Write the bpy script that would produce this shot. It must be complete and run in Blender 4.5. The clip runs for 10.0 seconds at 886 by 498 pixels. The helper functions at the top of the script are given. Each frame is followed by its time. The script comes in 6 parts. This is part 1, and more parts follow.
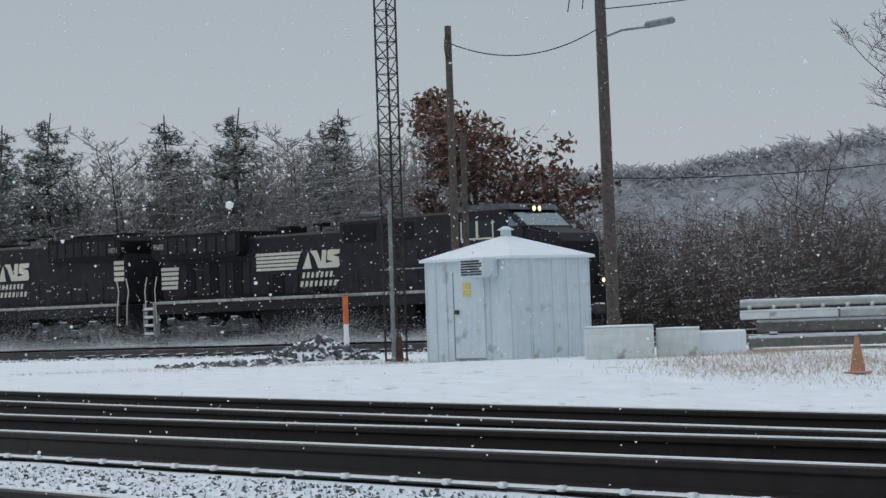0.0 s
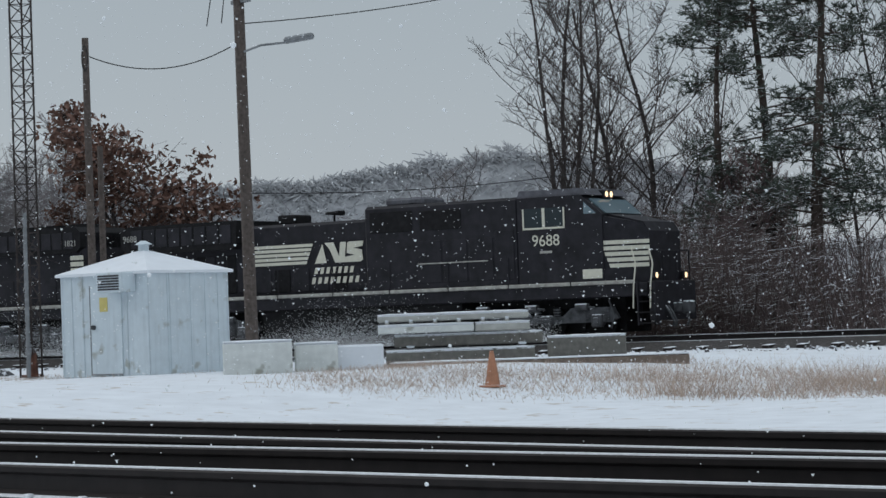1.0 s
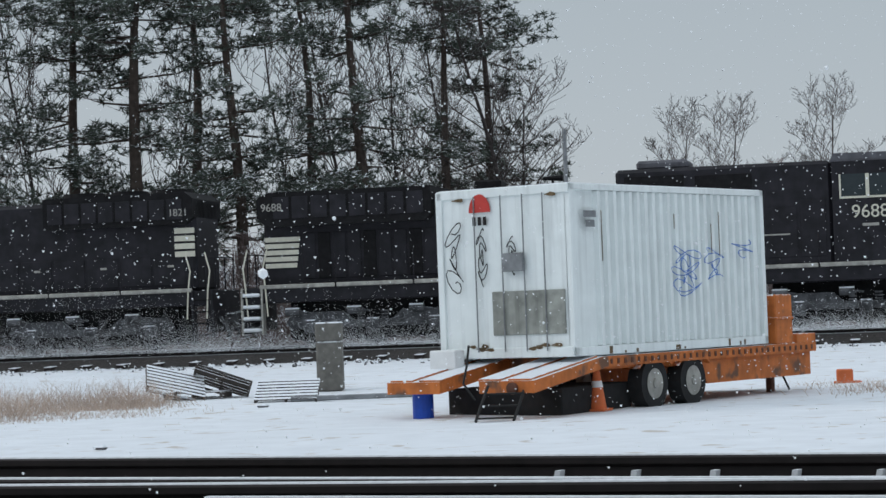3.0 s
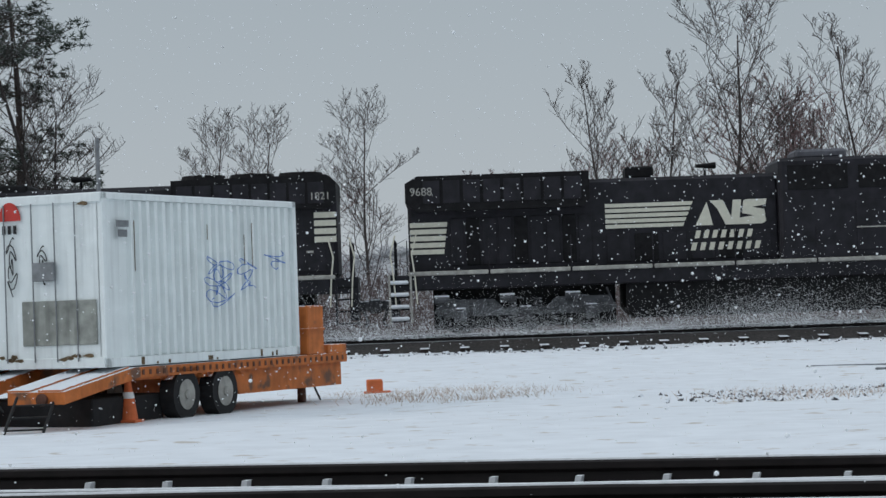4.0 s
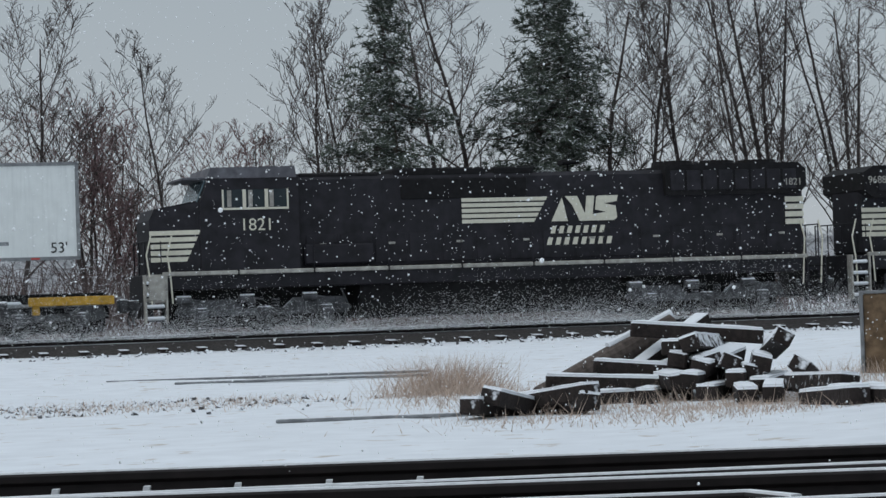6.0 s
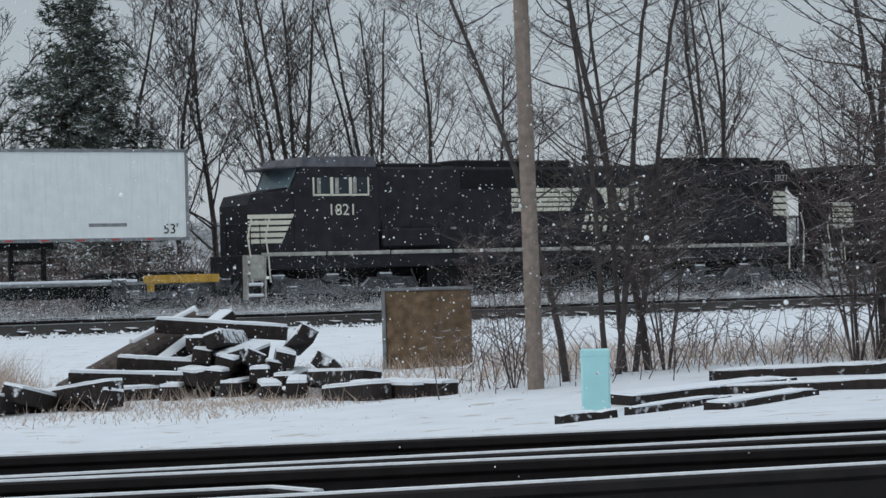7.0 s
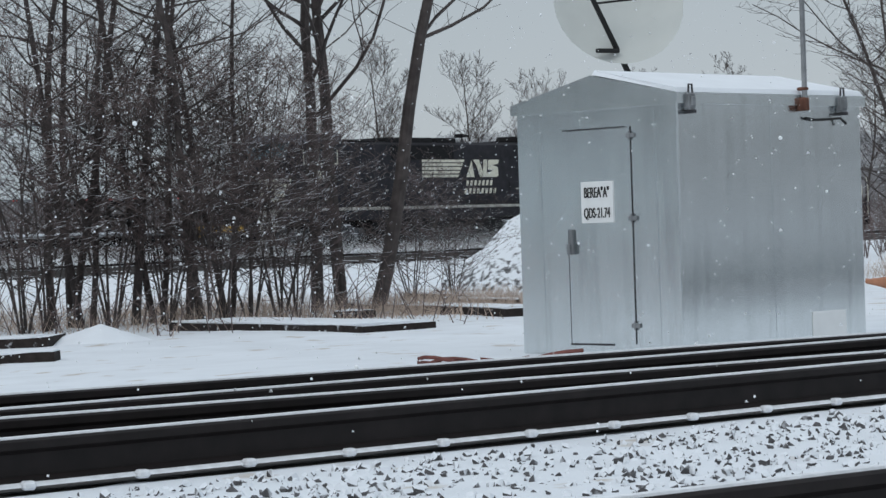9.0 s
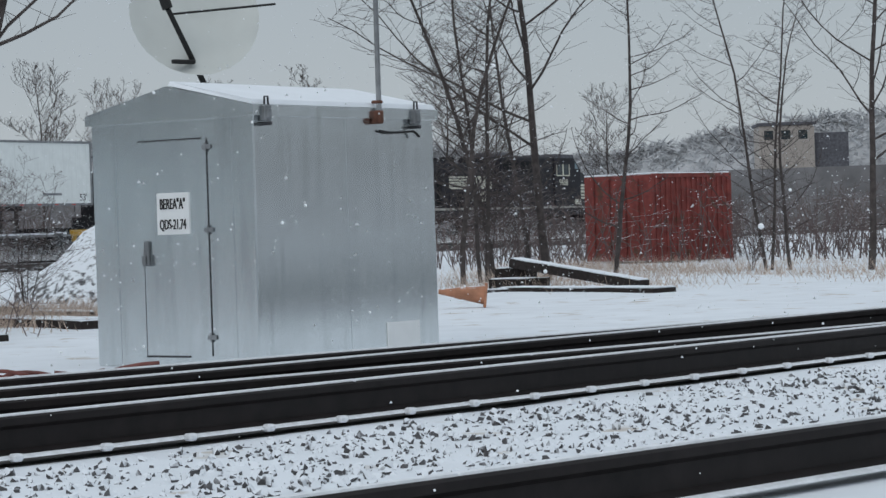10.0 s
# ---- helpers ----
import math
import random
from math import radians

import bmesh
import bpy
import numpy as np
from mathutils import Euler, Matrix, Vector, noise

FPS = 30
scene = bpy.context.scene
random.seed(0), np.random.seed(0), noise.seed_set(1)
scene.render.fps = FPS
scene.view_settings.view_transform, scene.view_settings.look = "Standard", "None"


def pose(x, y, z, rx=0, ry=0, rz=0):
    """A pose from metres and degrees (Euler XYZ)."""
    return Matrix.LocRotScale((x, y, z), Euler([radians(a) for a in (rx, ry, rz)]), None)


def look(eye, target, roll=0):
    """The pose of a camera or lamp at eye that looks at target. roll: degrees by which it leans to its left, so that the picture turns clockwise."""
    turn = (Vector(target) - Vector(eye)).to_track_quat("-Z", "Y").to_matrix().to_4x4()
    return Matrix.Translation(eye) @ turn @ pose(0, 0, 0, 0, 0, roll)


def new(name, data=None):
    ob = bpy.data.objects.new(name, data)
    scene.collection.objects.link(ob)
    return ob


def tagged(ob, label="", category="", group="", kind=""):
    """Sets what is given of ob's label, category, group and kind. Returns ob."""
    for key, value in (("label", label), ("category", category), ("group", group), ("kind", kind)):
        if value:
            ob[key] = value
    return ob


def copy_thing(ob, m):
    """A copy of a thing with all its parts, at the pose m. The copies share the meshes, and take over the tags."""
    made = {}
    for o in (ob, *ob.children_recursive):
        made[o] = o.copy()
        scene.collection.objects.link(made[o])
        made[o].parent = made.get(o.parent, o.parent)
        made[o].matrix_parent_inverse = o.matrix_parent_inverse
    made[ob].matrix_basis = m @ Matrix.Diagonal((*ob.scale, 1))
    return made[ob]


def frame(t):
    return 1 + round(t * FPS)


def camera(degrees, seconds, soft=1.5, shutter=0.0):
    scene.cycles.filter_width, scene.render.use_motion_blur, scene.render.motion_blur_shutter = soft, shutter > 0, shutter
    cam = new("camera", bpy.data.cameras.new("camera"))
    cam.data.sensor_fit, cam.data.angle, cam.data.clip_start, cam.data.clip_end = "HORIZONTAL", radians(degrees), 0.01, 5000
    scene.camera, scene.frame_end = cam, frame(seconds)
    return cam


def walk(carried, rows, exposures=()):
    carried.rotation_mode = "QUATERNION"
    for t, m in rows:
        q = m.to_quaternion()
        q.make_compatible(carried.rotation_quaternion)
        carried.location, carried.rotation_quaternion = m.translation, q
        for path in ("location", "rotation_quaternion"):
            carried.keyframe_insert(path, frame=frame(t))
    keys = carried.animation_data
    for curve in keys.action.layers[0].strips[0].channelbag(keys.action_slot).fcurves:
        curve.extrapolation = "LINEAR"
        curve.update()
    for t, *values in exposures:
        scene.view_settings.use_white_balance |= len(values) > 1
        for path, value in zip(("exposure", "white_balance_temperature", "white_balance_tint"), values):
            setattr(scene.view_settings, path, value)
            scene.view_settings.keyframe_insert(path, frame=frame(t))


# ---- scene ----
cam = camera(21.15, 10.0, soft=1.5)
# seconds, turn to the right, tilt up and roll in degrees: a camera on one spot that pans
ROWS = [(0.0, -55.95, 1.62, -1.99), (0.5, -51.68, 1.67, -2.15), (1.0, -47.23, 1.67, -2.09), (1.5, -41.91, 1.62, -1.86), (2.0, -37.13, 1.59, -1.86), (2.5, -32.32, 1.60, -2.00), (3.0, -26.73, 1.54, -2.16), (3.2, -24.62, 1.51, -2.20), (4.3, -12.31, 1.36, -1.90), (4.5, -10.49, 1.35, -1.83), (5.0, -7.19, 1.36, -1.81), (5.5, -3.78, 1.33, -1.85), (5.7, -2.12, 1.29, -1.92), (6.8, 11.15, 0.80, -1.54), (7.0, 12.69, 0.76, -1.54), (7.5, 16.54, 0.48, -1.50), (8.0, 21.66, 0.08, -1.58), (8.2, 23.81, -0.08, -1.59), (8.5, 26.95, -0.27, -1.62), (8.9, 31.28, -0.44, -1.83), (9.0, 32.57, -0.48, -1.86), (9.5, 37.74, -0.58, -1.93), (10.0, 42.78, -0.53, -1.84)]
EYE_Z = 0.93
walk(cam, [(t, pose(0, 0, EYE_Z, 0, 0, -yaw) @ pose(0, 0, 0, 90 + tilt, 0, 0) @ pose(0, 0, 0, 0, 0, roll)) for t, yaw, tilt, roll in ROWS],
     exposures=[(0.0, 0.05), (1.2, 0.0), (2.0, 0.12), (3.0, 0.16), (4.3, 0.0), (5.7, 0.0), (7.0, 0.1), (8.5, 0.18), (9.3, 0.05), (10.0, 0.0)])

# ---- light: an overcast winter sky, brighter overhead ----
world = bpy.data.worlds.new("sky")
scene.world = world
world.use_nodes = True
wn, wl = world.node_tree.nodes, world.node_tree.links
wn.clear()
w_out, w_bg = wn.new("ShaderNodeOutputWorld"), wn.new("ShaderNodeBackground")
w_sky = wn.new("ShaderNodeTexSky")
w_sky.sky_type, w_sky.sun_disc, w_sky.sun_elevation, w_sky.sun_rotation = "NISHITA", False, radians(38), radians(246)
w_scale = wn.new("ShaderNodeVectorMath")
w_scale.operation = "SCALE"
w_scale.inputs["Scale"].default_value = 0.09
wl.new(w_sky.outputs[0], w_scale.inputs[0])
w_co, w_sep, w_ramp, w_mix = wn.new("ShaderNodeTexCoord"), wn.new("ShaderNodeSeparateXYZ"), wn.new("ShaderNodeValToRGB"), wn.new("ShaderNodeMix")
w_mix.data_type = "RGBA"
wl.new(w_co.outputs["Generated"], w_sep.inputs[0])
wl.new(w_sep.outputs["Z"], w_ramp.inputs[0])
el = w_ramp.color_ramp.elements
el[0].position, el[0].color = 0.0, (0.446, 0.49, 0.535, 1)
el[1].position, el[1].color = 1.0, (0.85, 0.95, 1.04, 1)
e2 = el.new(0.14)
e2.color = (0.376, 0.428, 0.468, 1)
e3 = el.new(0.3)
e3.color = (0.458, 0.515, 0.565, 1)
w_mix.inputs[0].default_value = 0.92
wl.new(w_scale.outputs[0], w_mix.inputs[6])
wl.new(w_ramp.outputs[0], w_mix.inputs[7])
wl.new(w_mix.outputs[2], w_bg.inputs[0])
w_bg.inputs[1].default_value = 1.0
wl.new(w_bg.outputs[0], w_out.inputs[0])
sun = new("sun", bpy.data.lights.new("sun", "SUN"))
sun.data.energy, sun.data.angle, sun.data.color = 0.5, radians(25), (1.0, 0.97, 0.93)
sun.matrix_world = look((-30, -10, 40), (20, 12, 0))


# ---- materials ----
SNOW = (0.77, 0.80, 0.84)


def mat(name, col, rough=0.8, metal=0.0, var=0.25, scale=6.0, big=0.7, bump=0.15, snow=0.0, streak=0.0, rust=None, rust_amt=0.0, emit=0.0, spec=0.3, island=False):
    m = bpy.data.materials.new(name)
    m.use_nodes = True
    n, l = m.node_tree.nodes, m.node_tree.links
    b = n["Principled BSDF"]
    b.inputs["Roughness"].default_value, b.inputs["Metallic"].default_value = rough, metal
    b.inputs["Specular IOR Level"].default_value = spec
    co = n.new("ShaderNodeTexCoord")

    def noise_of(sc, detail=5.0, vec=None):
        t = n.new("ShaderNodeTexNoise")
        t.inputs["Scale"].default_value, t.inputs["Detail"].default_value = sc, detail
        l.new(vec or co.outputs["Object"], t.inputs["Vector"])
        return t.outputs["Fac"]

    def mixed(fac, a, c, kind="MIX"):
        x = n.new("ShaderNodeMix")
        x.data_type, x.blend_type = "RGBA", kind
        for sock, v in ((x.inputs[0], fac), (x.inputs[6], a), (x.inputs[7], c)):
            if isinstance(v, (tuple, float, int)):
                sock.default_value = v if not isinstance(v, tuple) else (*v, 1)
            else:
                l.new(v, sock)
        return x.outputs[2]

    def ramp(v, lo, hi):
        x = n.new("ShaderNodeMapRange")
        x.inputs["From Min"].default_value, x.inputs["From Max"].default_value = lo, hi
        l.new(v, x.inputs["Value"])
        return x.outputs["Result"]
    fine, wide = noise_of(scale), noise_of(big, 3)
    dark = tuple(c * (1 - var) for c in col)
    light = tuple(min(1, c * (1 + var)) for c in col)
    c = mixed(ramp(fine, 0.3, 0.7), dark, light)
    c = mixed(ramp(wide, 0.35, 0.7), c, mixed(0.5, c, tuple(x * (1 - var * 0.8) for x in col)))
    if island:
        oi = n.new("ShaderNodeObjectInfo")
        c = mixed(ramp(oi.outputs["Random"], 0, 1), c, mixed(0.45, c, tuple(x * 0.45 for x in col)))
    if streak:
        mp = n.new("ShaderNodeMapping")
        mp.inputs["Scale"].default_value = (5, 5, 0.35)
        l.new(co.outputs["Object"], mp.inputs["Vector"])
        c = mixed(ramp(noise_of(2.0, 6, mp.outputs[0]), 0.5, 0.8), c, mixed(streak, c, tuple(x * 0.45 for x in col)))
    if rust:
        c = mixed(ramp(noise_of(2.3, 8), 0.62 - rust_amt * 0.25, 0.7 - rust_amt * 0.2), c, rust)
    if snow:
        g, sp = n.new("ShaderNodeNewGeometry"), n.new("ShaderNodeSeparateXYZ")
        l.new(g.outputs["Normal"], sp.inputs[0])
        ad = n.new("ShaderNodeMath")
        ad.operation = "MULTIPLY_ADD"
        l.new(noise_of(9.0, 4), ad.inputs[0])
        ad.inputs[1].default_value = 0.9
        l.new(sp.outputs["Z"], ad.inputs[2])
        f = ramp(ad.outputs[0], 1.45 - snow * 0.6, 1.6 - snow * 0.6)
        c = mixed(f, c, SNOW)
    l.new(c, b.inputs["Base Color"])
    if bump:
        bp = n.new("ShaderNodeBump")
        bp.inputs["Strength"].default_value, bp.inputs["Distance"].default_value = bump, 0.03
        l.new(fine, bp.inputs["Height"])
        l.new(bp.outputs[0], b.inputs["Normal"])
    if emit:
        b.inputs["Emission Color"].default_value, b.inputs["Emission Strength"].default_value = (*col, 1), emit
    return m


M_SNOW = mat("snow", SNOW, 0.75, var=0.04, scale=3, big=0.25, bump=0.35)
M_GROUND = mat("snowy_ground", (0.74, 0.77, 0.81), 0.8, var=0.07, scale=1.6, big=0.12, bump=0.5, rust=(0.52, 0.48, 0.44), rust_amt=0.0)
M_BALLAST = mat("wet_ballast", (0.055, 0.05, 0.048), 0.8, var=0.6, scale=14, bump=0.8)
M_STONE = mat("ballast_stone", (0.12, 0.117, 0.12), 0.9, var=0.5, scale=9, bump=0.3, snow=1.5)
M_HEAP = mat("gravel_heap_stone", (0.13, 0.13, 0.135), 0.9, var=0.4, scale=7, bump=0.9, snow=0.62)
M_RAIL = mat("rail_steel", (0.014, 0.0105, 0.0105), 0.6, 0.1, var=0.4, scale=9, bump=0.1)
M_RAILTOP = mat("frosted_rail_edge", (0.74, 0.76, 0.79), 0.6, var=0.15, scale=20)
M_TIE = mat("creosoted_wood", (0.028, 0.021, 0.019), 0.85, var=0.5, scale=11, bump=0.6, snow=1.32, island=True)
M_LOCO = mat("black_locomotive_paint", (0.0165, 0.0155, 0.020), 0.6, var=0.5, scale=3, bump=0.03, streak=0.3, spec=0.25)
M_LOCODK = mat("sooty_steel", (0.010, 0.0095, 0.0105), 0.75, var=0.5, scale=6, spec=0.2)
M_ROOF = mat("frosted_black_roof", (0.11, 0.11, 0.125), 0.7, var=0.4, scale=4)
M_TRUCK = mat("snow_caked_bogie", (0.1, 0.103, 0.11), 0.85, var=0.6, scale=4, bump=0.4, snow=0.65)
M_CREAM = mat("cream_lettering", (0.62, 0.60, 0.50), 0.6, var=0.08, scale=8, bump=0)
M_SILL = mat("frosted_sill", (0.36, 0.35, 0.32), 0.7, var=0.35, scale=5)
M_GLASS = mat("cab_glass", (0.025, 0.035, 0.04), 0.12, var=0.1, bump=0, spec=0.4)
# the sky's reflection on the windshields is put into this pale glass colour
M_PALEGLASS = mat("sky_toned_cab_glass", (0.15, 0.21, 0.24), 0.1, var=0.1, bump=0, spec=0.8)
M_LAMP = mat("headlight_lens", (1.0, 0.72, 0.45), 0.3, var=0.02, emit=1.4, bump=0)
M_YELLOW = mat("yellow_car_paint", (0.48, 0.28, 0.04), 0.6, var=0.3)
M_VAN = mat("white_trailer_skin", (0.74, 0.77, 0.76), 0.5, var=0.05, scale=3, bump=0.03, streak=0.22)
M_SHED = mat("pale_blue_white_paint", (0.60, 0.67, 0.71), 0.6, var=0.08, scale=4, bump=0.08, streak=0.22, rust=(0.40, 0.42, 0.40), rust_amt=0.02)
M_ALU = mat("dull_aluminium", (0.72, 0.76, 0.77), 0.18, 0.97, var=0.06, scale=2.5, big=0.5, bump=0.004, streak=0.34)
M_ALUDK = mat("dark_seam", (0.05, 0.05, 0.055), 0.7, var=0.2)
M_CONT = mat("white_container_paint", (0.79, 0.835, 0.83), 0.55, var=0.06, scale=3, bump=0.05, streak=0.34)
M_GREY = mat("grey_steel", (0.24, 0.25, 0.26), 0.6, 0.4, var=0.3, snow=0.3)
M_RUSTY = mat("rusty_steel", (0.14, 0.065, 0.045), 0.8, 0.2, var=0.45, scale=8, bump=0.3)
M_STAIN = mat("rain_washed_rust", (0.15, 0.105, 0.06), 0.9, var=0.5, scale=9, bump=0.2)
M_ORANGE = mat("orange_paint", (0.52, 0.15, 0.035), 0.6, var=0.3, scale=4, streak=0.5, snow=0.6, rust=(0.15, 0.075, 0.045), rust_amt=0.22)
M_CONE = mat("orange_plastic", (0.62, 0.15, 0.05), 0.6, var=0.2, scale=6)
M_FADED = mat("faded_orange_plastic", (0.42, 0.20, 0.12), 0.7, var=0.3, scale=6, snow=0.3)
M_BLUE = mat("blue_plastic", (0.015, 0.07, 0.42), 0.45, var=0.2)
M_BLUEPAINT = mat("blue_spray_paint", (0.10, 0.22, 0.55), 0.6, var=0.2)
M_BLACKPAINT = mat("black_spray_paint", (0.02, 0.02, 0.022), 0.6, var=0.2)
M_RED = mat("red_logo_paint", (0.50, 0.05, 0.04), 0.6, var=0.15)
M_MAROON = mat("faded_maroon_paint", (0.20, 0.045, 0.038), 0.7, var=0.3, scale=4, streak=0.5, snow=0.3, rust=(0.10, 0.045, 0.03), rust_amt=0.1)
M_TYRE = mat("tyre_rubber", (0.02, 0.02, 0.021), 0.85, var=0.3)
M_CONC = mat("weathered_concrete", (0.16, 0.153, 0.138), 0.9, var=0.25, scale=7, bump=0.35, snow=0.75)
M_WHITECONC = mat("whitewashed_concrete", (0.66, 0.68, 0.66), 0.85, var=0.12, scale=5, bump=0.2, snow=0.9, rust=(0.36, 0.36, 0.32), rust_amt=0.02)
M_SLAB = mat("pale_bridge_beam", (0.42, 0.42, 0.39), 0.85, var=0.2, scale=4, bump=0.2, snow=0.9)
M_POLE = mat("weathered_pole_wood", (0.105, 0.085, 0.075), 0.9, var=0.4, scale=12, bump=0.5)
M_LIGHTPOLE = mat("pale_pole_wood", (0.235, 0.19, 0.16), 0.9, var=0.3, scale=10, bump=0.4)
M_TOWER = mat("tower_steel", (0.055, 0.045, 0.042), 0.7, 0.3, var=0.4)
M_PALLET = mat("pallet_wood", (0.075, 0.063, 0.056), 0.85, var=0.4, scale=9, snow=0.9)
M_BROWN = mat("rusty_brown_sheet", (0.17, 0.115, 0.07), 0.9, var=0.5, scale=7, bump=0.4, snow=0.3)
M_CYAN = mat("pale_cyan_plastic", (0.40, 0.72, 0.74), 0.5, var=0.06, scale=4, bump=0.03)
M_GRASS = mat("dry_grass", (0.50, 0.395, 0.325), 0.9, var=0.35, scale=3, bump=0)
M_BARK = mat("dark_bark", (0.075, 0.063, 0.06), 0.95, var=0.4, scale=6, bump=0.4)
M_TWIG = mat("bare_twigs", (0.088, 0.075, 0.072), 0.95, var=0.35, scale=1.5, bump=0, snow=0.12)
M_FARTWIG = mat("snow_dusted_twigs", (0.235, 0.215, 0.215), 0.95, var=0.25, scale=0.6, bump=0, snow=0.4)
M_BRUSH = mat("brown_brush", (0.135, 0.103, 0.098), 0.95, var=0.4, scale=1.2, bump=0, snow=0.4)
M_PINEBARK = mat("pine_bark", (0.085, 0.066, 0.056), 0.95, var=0.4, scale=5, bump=0.4)
M_NEEDLE = mat("pine_needles", (0.11, 0.132, 0.108), 0.9, var=0.45, scale=0.9, bump=0, snow=0.62)
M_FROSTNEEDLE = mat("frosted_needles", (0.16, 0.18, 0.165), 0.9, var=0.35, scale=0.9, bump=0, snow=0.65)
M_RUSTLEAF = mat("dry_oak_leaves", (0.20, 0.115, 0.088), 0.9, var=0.4, scale=1.0, bump=0, snow=0.35)
# aerial haze is put into this pale grey-blue colour
M_HILL = mat("haze_tinted_far_woods", (0.50, 0.505, 0.52), 1.0, var=0.15, scale=0.15, big=0.02, bump=0)
M_WIRE = mat("black_cable", (0.02, 0.02, 0.02), 0.7, var=0.1, bump=0)
M_YELLOWSIGN = mat("yellow_notice", (0.62, 0.52, 0.18), 0.6, var=0.1)
M_WHITE = mat("white_plate", (0.74, 0.75, 0.75), 0.5, var=0.05, bump=0)
M_BLACK = mat("black_letters", (0.015, 0.015, 0.015), 0.6, var=0.1, bump=0)
M_OCHRE = mat("ochre_rust_lump", (0.30, 0.17, 0.05), 0.9, var=0.4, bump=0.3)
M_CABLE = mat("reddish_cable_jacket", (0.16, 0.06, 0.05), 0.7, var=0.4)
M_FLAKE = mat("snow_flake", (0.88, 0.90, 0.92), 0.9, var=0.02, bump=0)
M_BUILD = mat("tan_render", (0.38, 0.34, 0.31), 0.9, var=0.15)


# ---- mesh helpers ----
class Shape:
    """A bag of vertices and faces with simple solids."""

    def __init__(self):
        self.v, self.f = [], []

    def add(self, verts, faces, m=None):
        o = len(self.v)
        self.v += [tuple(m @ Vector(p)) for p in verts] if m else [tuple(p) for p in verts]
        self.f += [tuple(o + i for i in q) for q in faces]
        return self

    def box(self, x0, x1, y0, y1, z0, z1, c=0.015, m=None):
        lo, hi = (x0, y0, z0), (x1, y1, z1)
        c = min(c, 0.45 * min(x1 - x0, y1 - y0, z1 - z0))
        vs, idx = [], {}
        for s in [(a, b, d) for a in (0, 1) for b in (0, 1) for d in (0, 1)]:
            for k in range(3):
                p = [(hi[j] if s[j] else lo[j]) if j == k else (hi[j] - c if s[j] else lo[j] + c) for j in range(3)]
                idx[s, k] = len(vs)
                vs.append(p)
        fs = []
        for k in range(3):
            i, j = (k + 1) % 3, (k + 2) % 3
            for a in (0, 1):
                ring = []
                for p, q in ((0, 0), (1, 0), (1, 1), (0, 1)):
                    s = [0, 0, 0]
                    s[k], s[i], s[j] = a, p, q
                    ring.append(idx[tuple(s), k])
                fs.append(tuple(ring if a else ring[::-1]))
                for b in (0, 1):
                    s0, s1 = [0, 0, 0], [0, 0, 0]
                    s0[i], s0[j], s0[k] = a, b, 0
                    s1[i], s1[j], s1[k] = a, b, 1
                    q = (idx[tuple(s0), i], idx[tuple(s0), j], idx[tuple(s1), j], idx[tuple(s1), i])
                    fs.append(q if a != b else q[::-1])
        for s in [(a, b, d) for a in (0, 1) for b in (0, 1) for d in (0, 1)]:
            t = (idx[s, 0], idx[s, 1], idx[s, 2])
            fs.append(t if sum(s) % 2 else t[::-1])
        return self.add(vs, fs, m)

    def tube(self, p, q, r0, r1=None, n=8, caps=True, m=None):
        r1 = r0 if r1 is None else r1
        p, q = Vector(p), Vector(q)
        d = (q - p).normalized()
        a = d.cross(Vector((0, 0, 1)) if abs(d.z) < 0.9 else Vector((1, 0, 0))).normalized()
        b = d.cross(a)
        vs = [c + (a * math.cos(6.28318 * i / n) + b * math.sin(6.28318 * i / n)) * r for c, r in ((p, r0), (q, r1)) for i in range(n)]
        fs = [(i, n + i, n + (i + 1) % n, (i + 1) % n) for i in range(n)]
        if caps:
            fs += [tuple(range(n)), tuple(range(2 * n - 1, n - 1, -1))]
        return self.add(vs, fs, m)

    def prism(self, prof, y0, y1, m=None):
        """A profile in x, z drawn out along y."""
        n = len(prof)
        vs = [(x, y, z) for y in (y0, y1) for x, z in prof]
        fs = [(i, (i + 1) % n, n + (i + 1) % n, n + i) for i in range(n)] + [tuple(range(n - 1, -1, -1)), tuple(range(n, 2 * n))]
        return self.add(vs, fs, m)

    def path(self, pts, r, n=6):
        """One bent tube through the points; r is one radius or one for each point."""
        pts = [Vector(p) for p in pts]
        rs = [r] * len(pts) if isinstance(r, (int, float)) else list(r)
        vs, side = [], None
        for i, p in enumerate(pts):
            d = (pts[min(i + 1, len(pts) - 1)] - pts[max(i - 1, 0)]).normalized()
            if side is None:
                side = d.cross(Vector((0, 0, 1)) if abs(d.z) < 0.9 else Vector((1, 0, 0)))
            side = (side - d * side.dot(d)).normalized()
            b = d.cross(side)
            vs += [p + (side * math.cos(6.28318 * k / n) + b * math.sin(6.28318 * k / n)) * rs[i] for k in range(n)]
        m = len(pts)
        fs = [(i * n + k, (i + 1) * n + k, (i + 1) * n + (k + 1) % n, i * n + (k + 1) % n) for i in range(m - 1) for k in range(n)]
        return self.add(vs, fs + [tuple(range(n)), tuple(range(m * n - 1, m * n - n - 1, -1))])

    def mesh(self, name, material, fix=True, smooth=False):
        me = bpy.data.meshes.new(name)
        me.from_pydata(self.v, [], self.f)
        if fix and len(self.f) < 3000:
            bm = bmesh.new()
            bm.from_mesh(me)
            bmesh.ops.recalc_face_normals(bm, faces=bm.faces)
            bm.to_mesh(me)
            bm.free()
        if smooth:
            me.polygons.foreach_set("use_smooth", [True] * len(me.polygons))
        me.materials.append(material)
        me.update()
        return me


def part(name, shape, material, parent, label="", smooth=False, at=None):
    ob = new(name, shape.mesh(name, material, smooth=smooth) if isinstance(shape, Shape) else shape)
    ob.parent = parent
    if at:
        ob.matrix_basis = at
    if label:
        tagged(ob, label)
    return ob


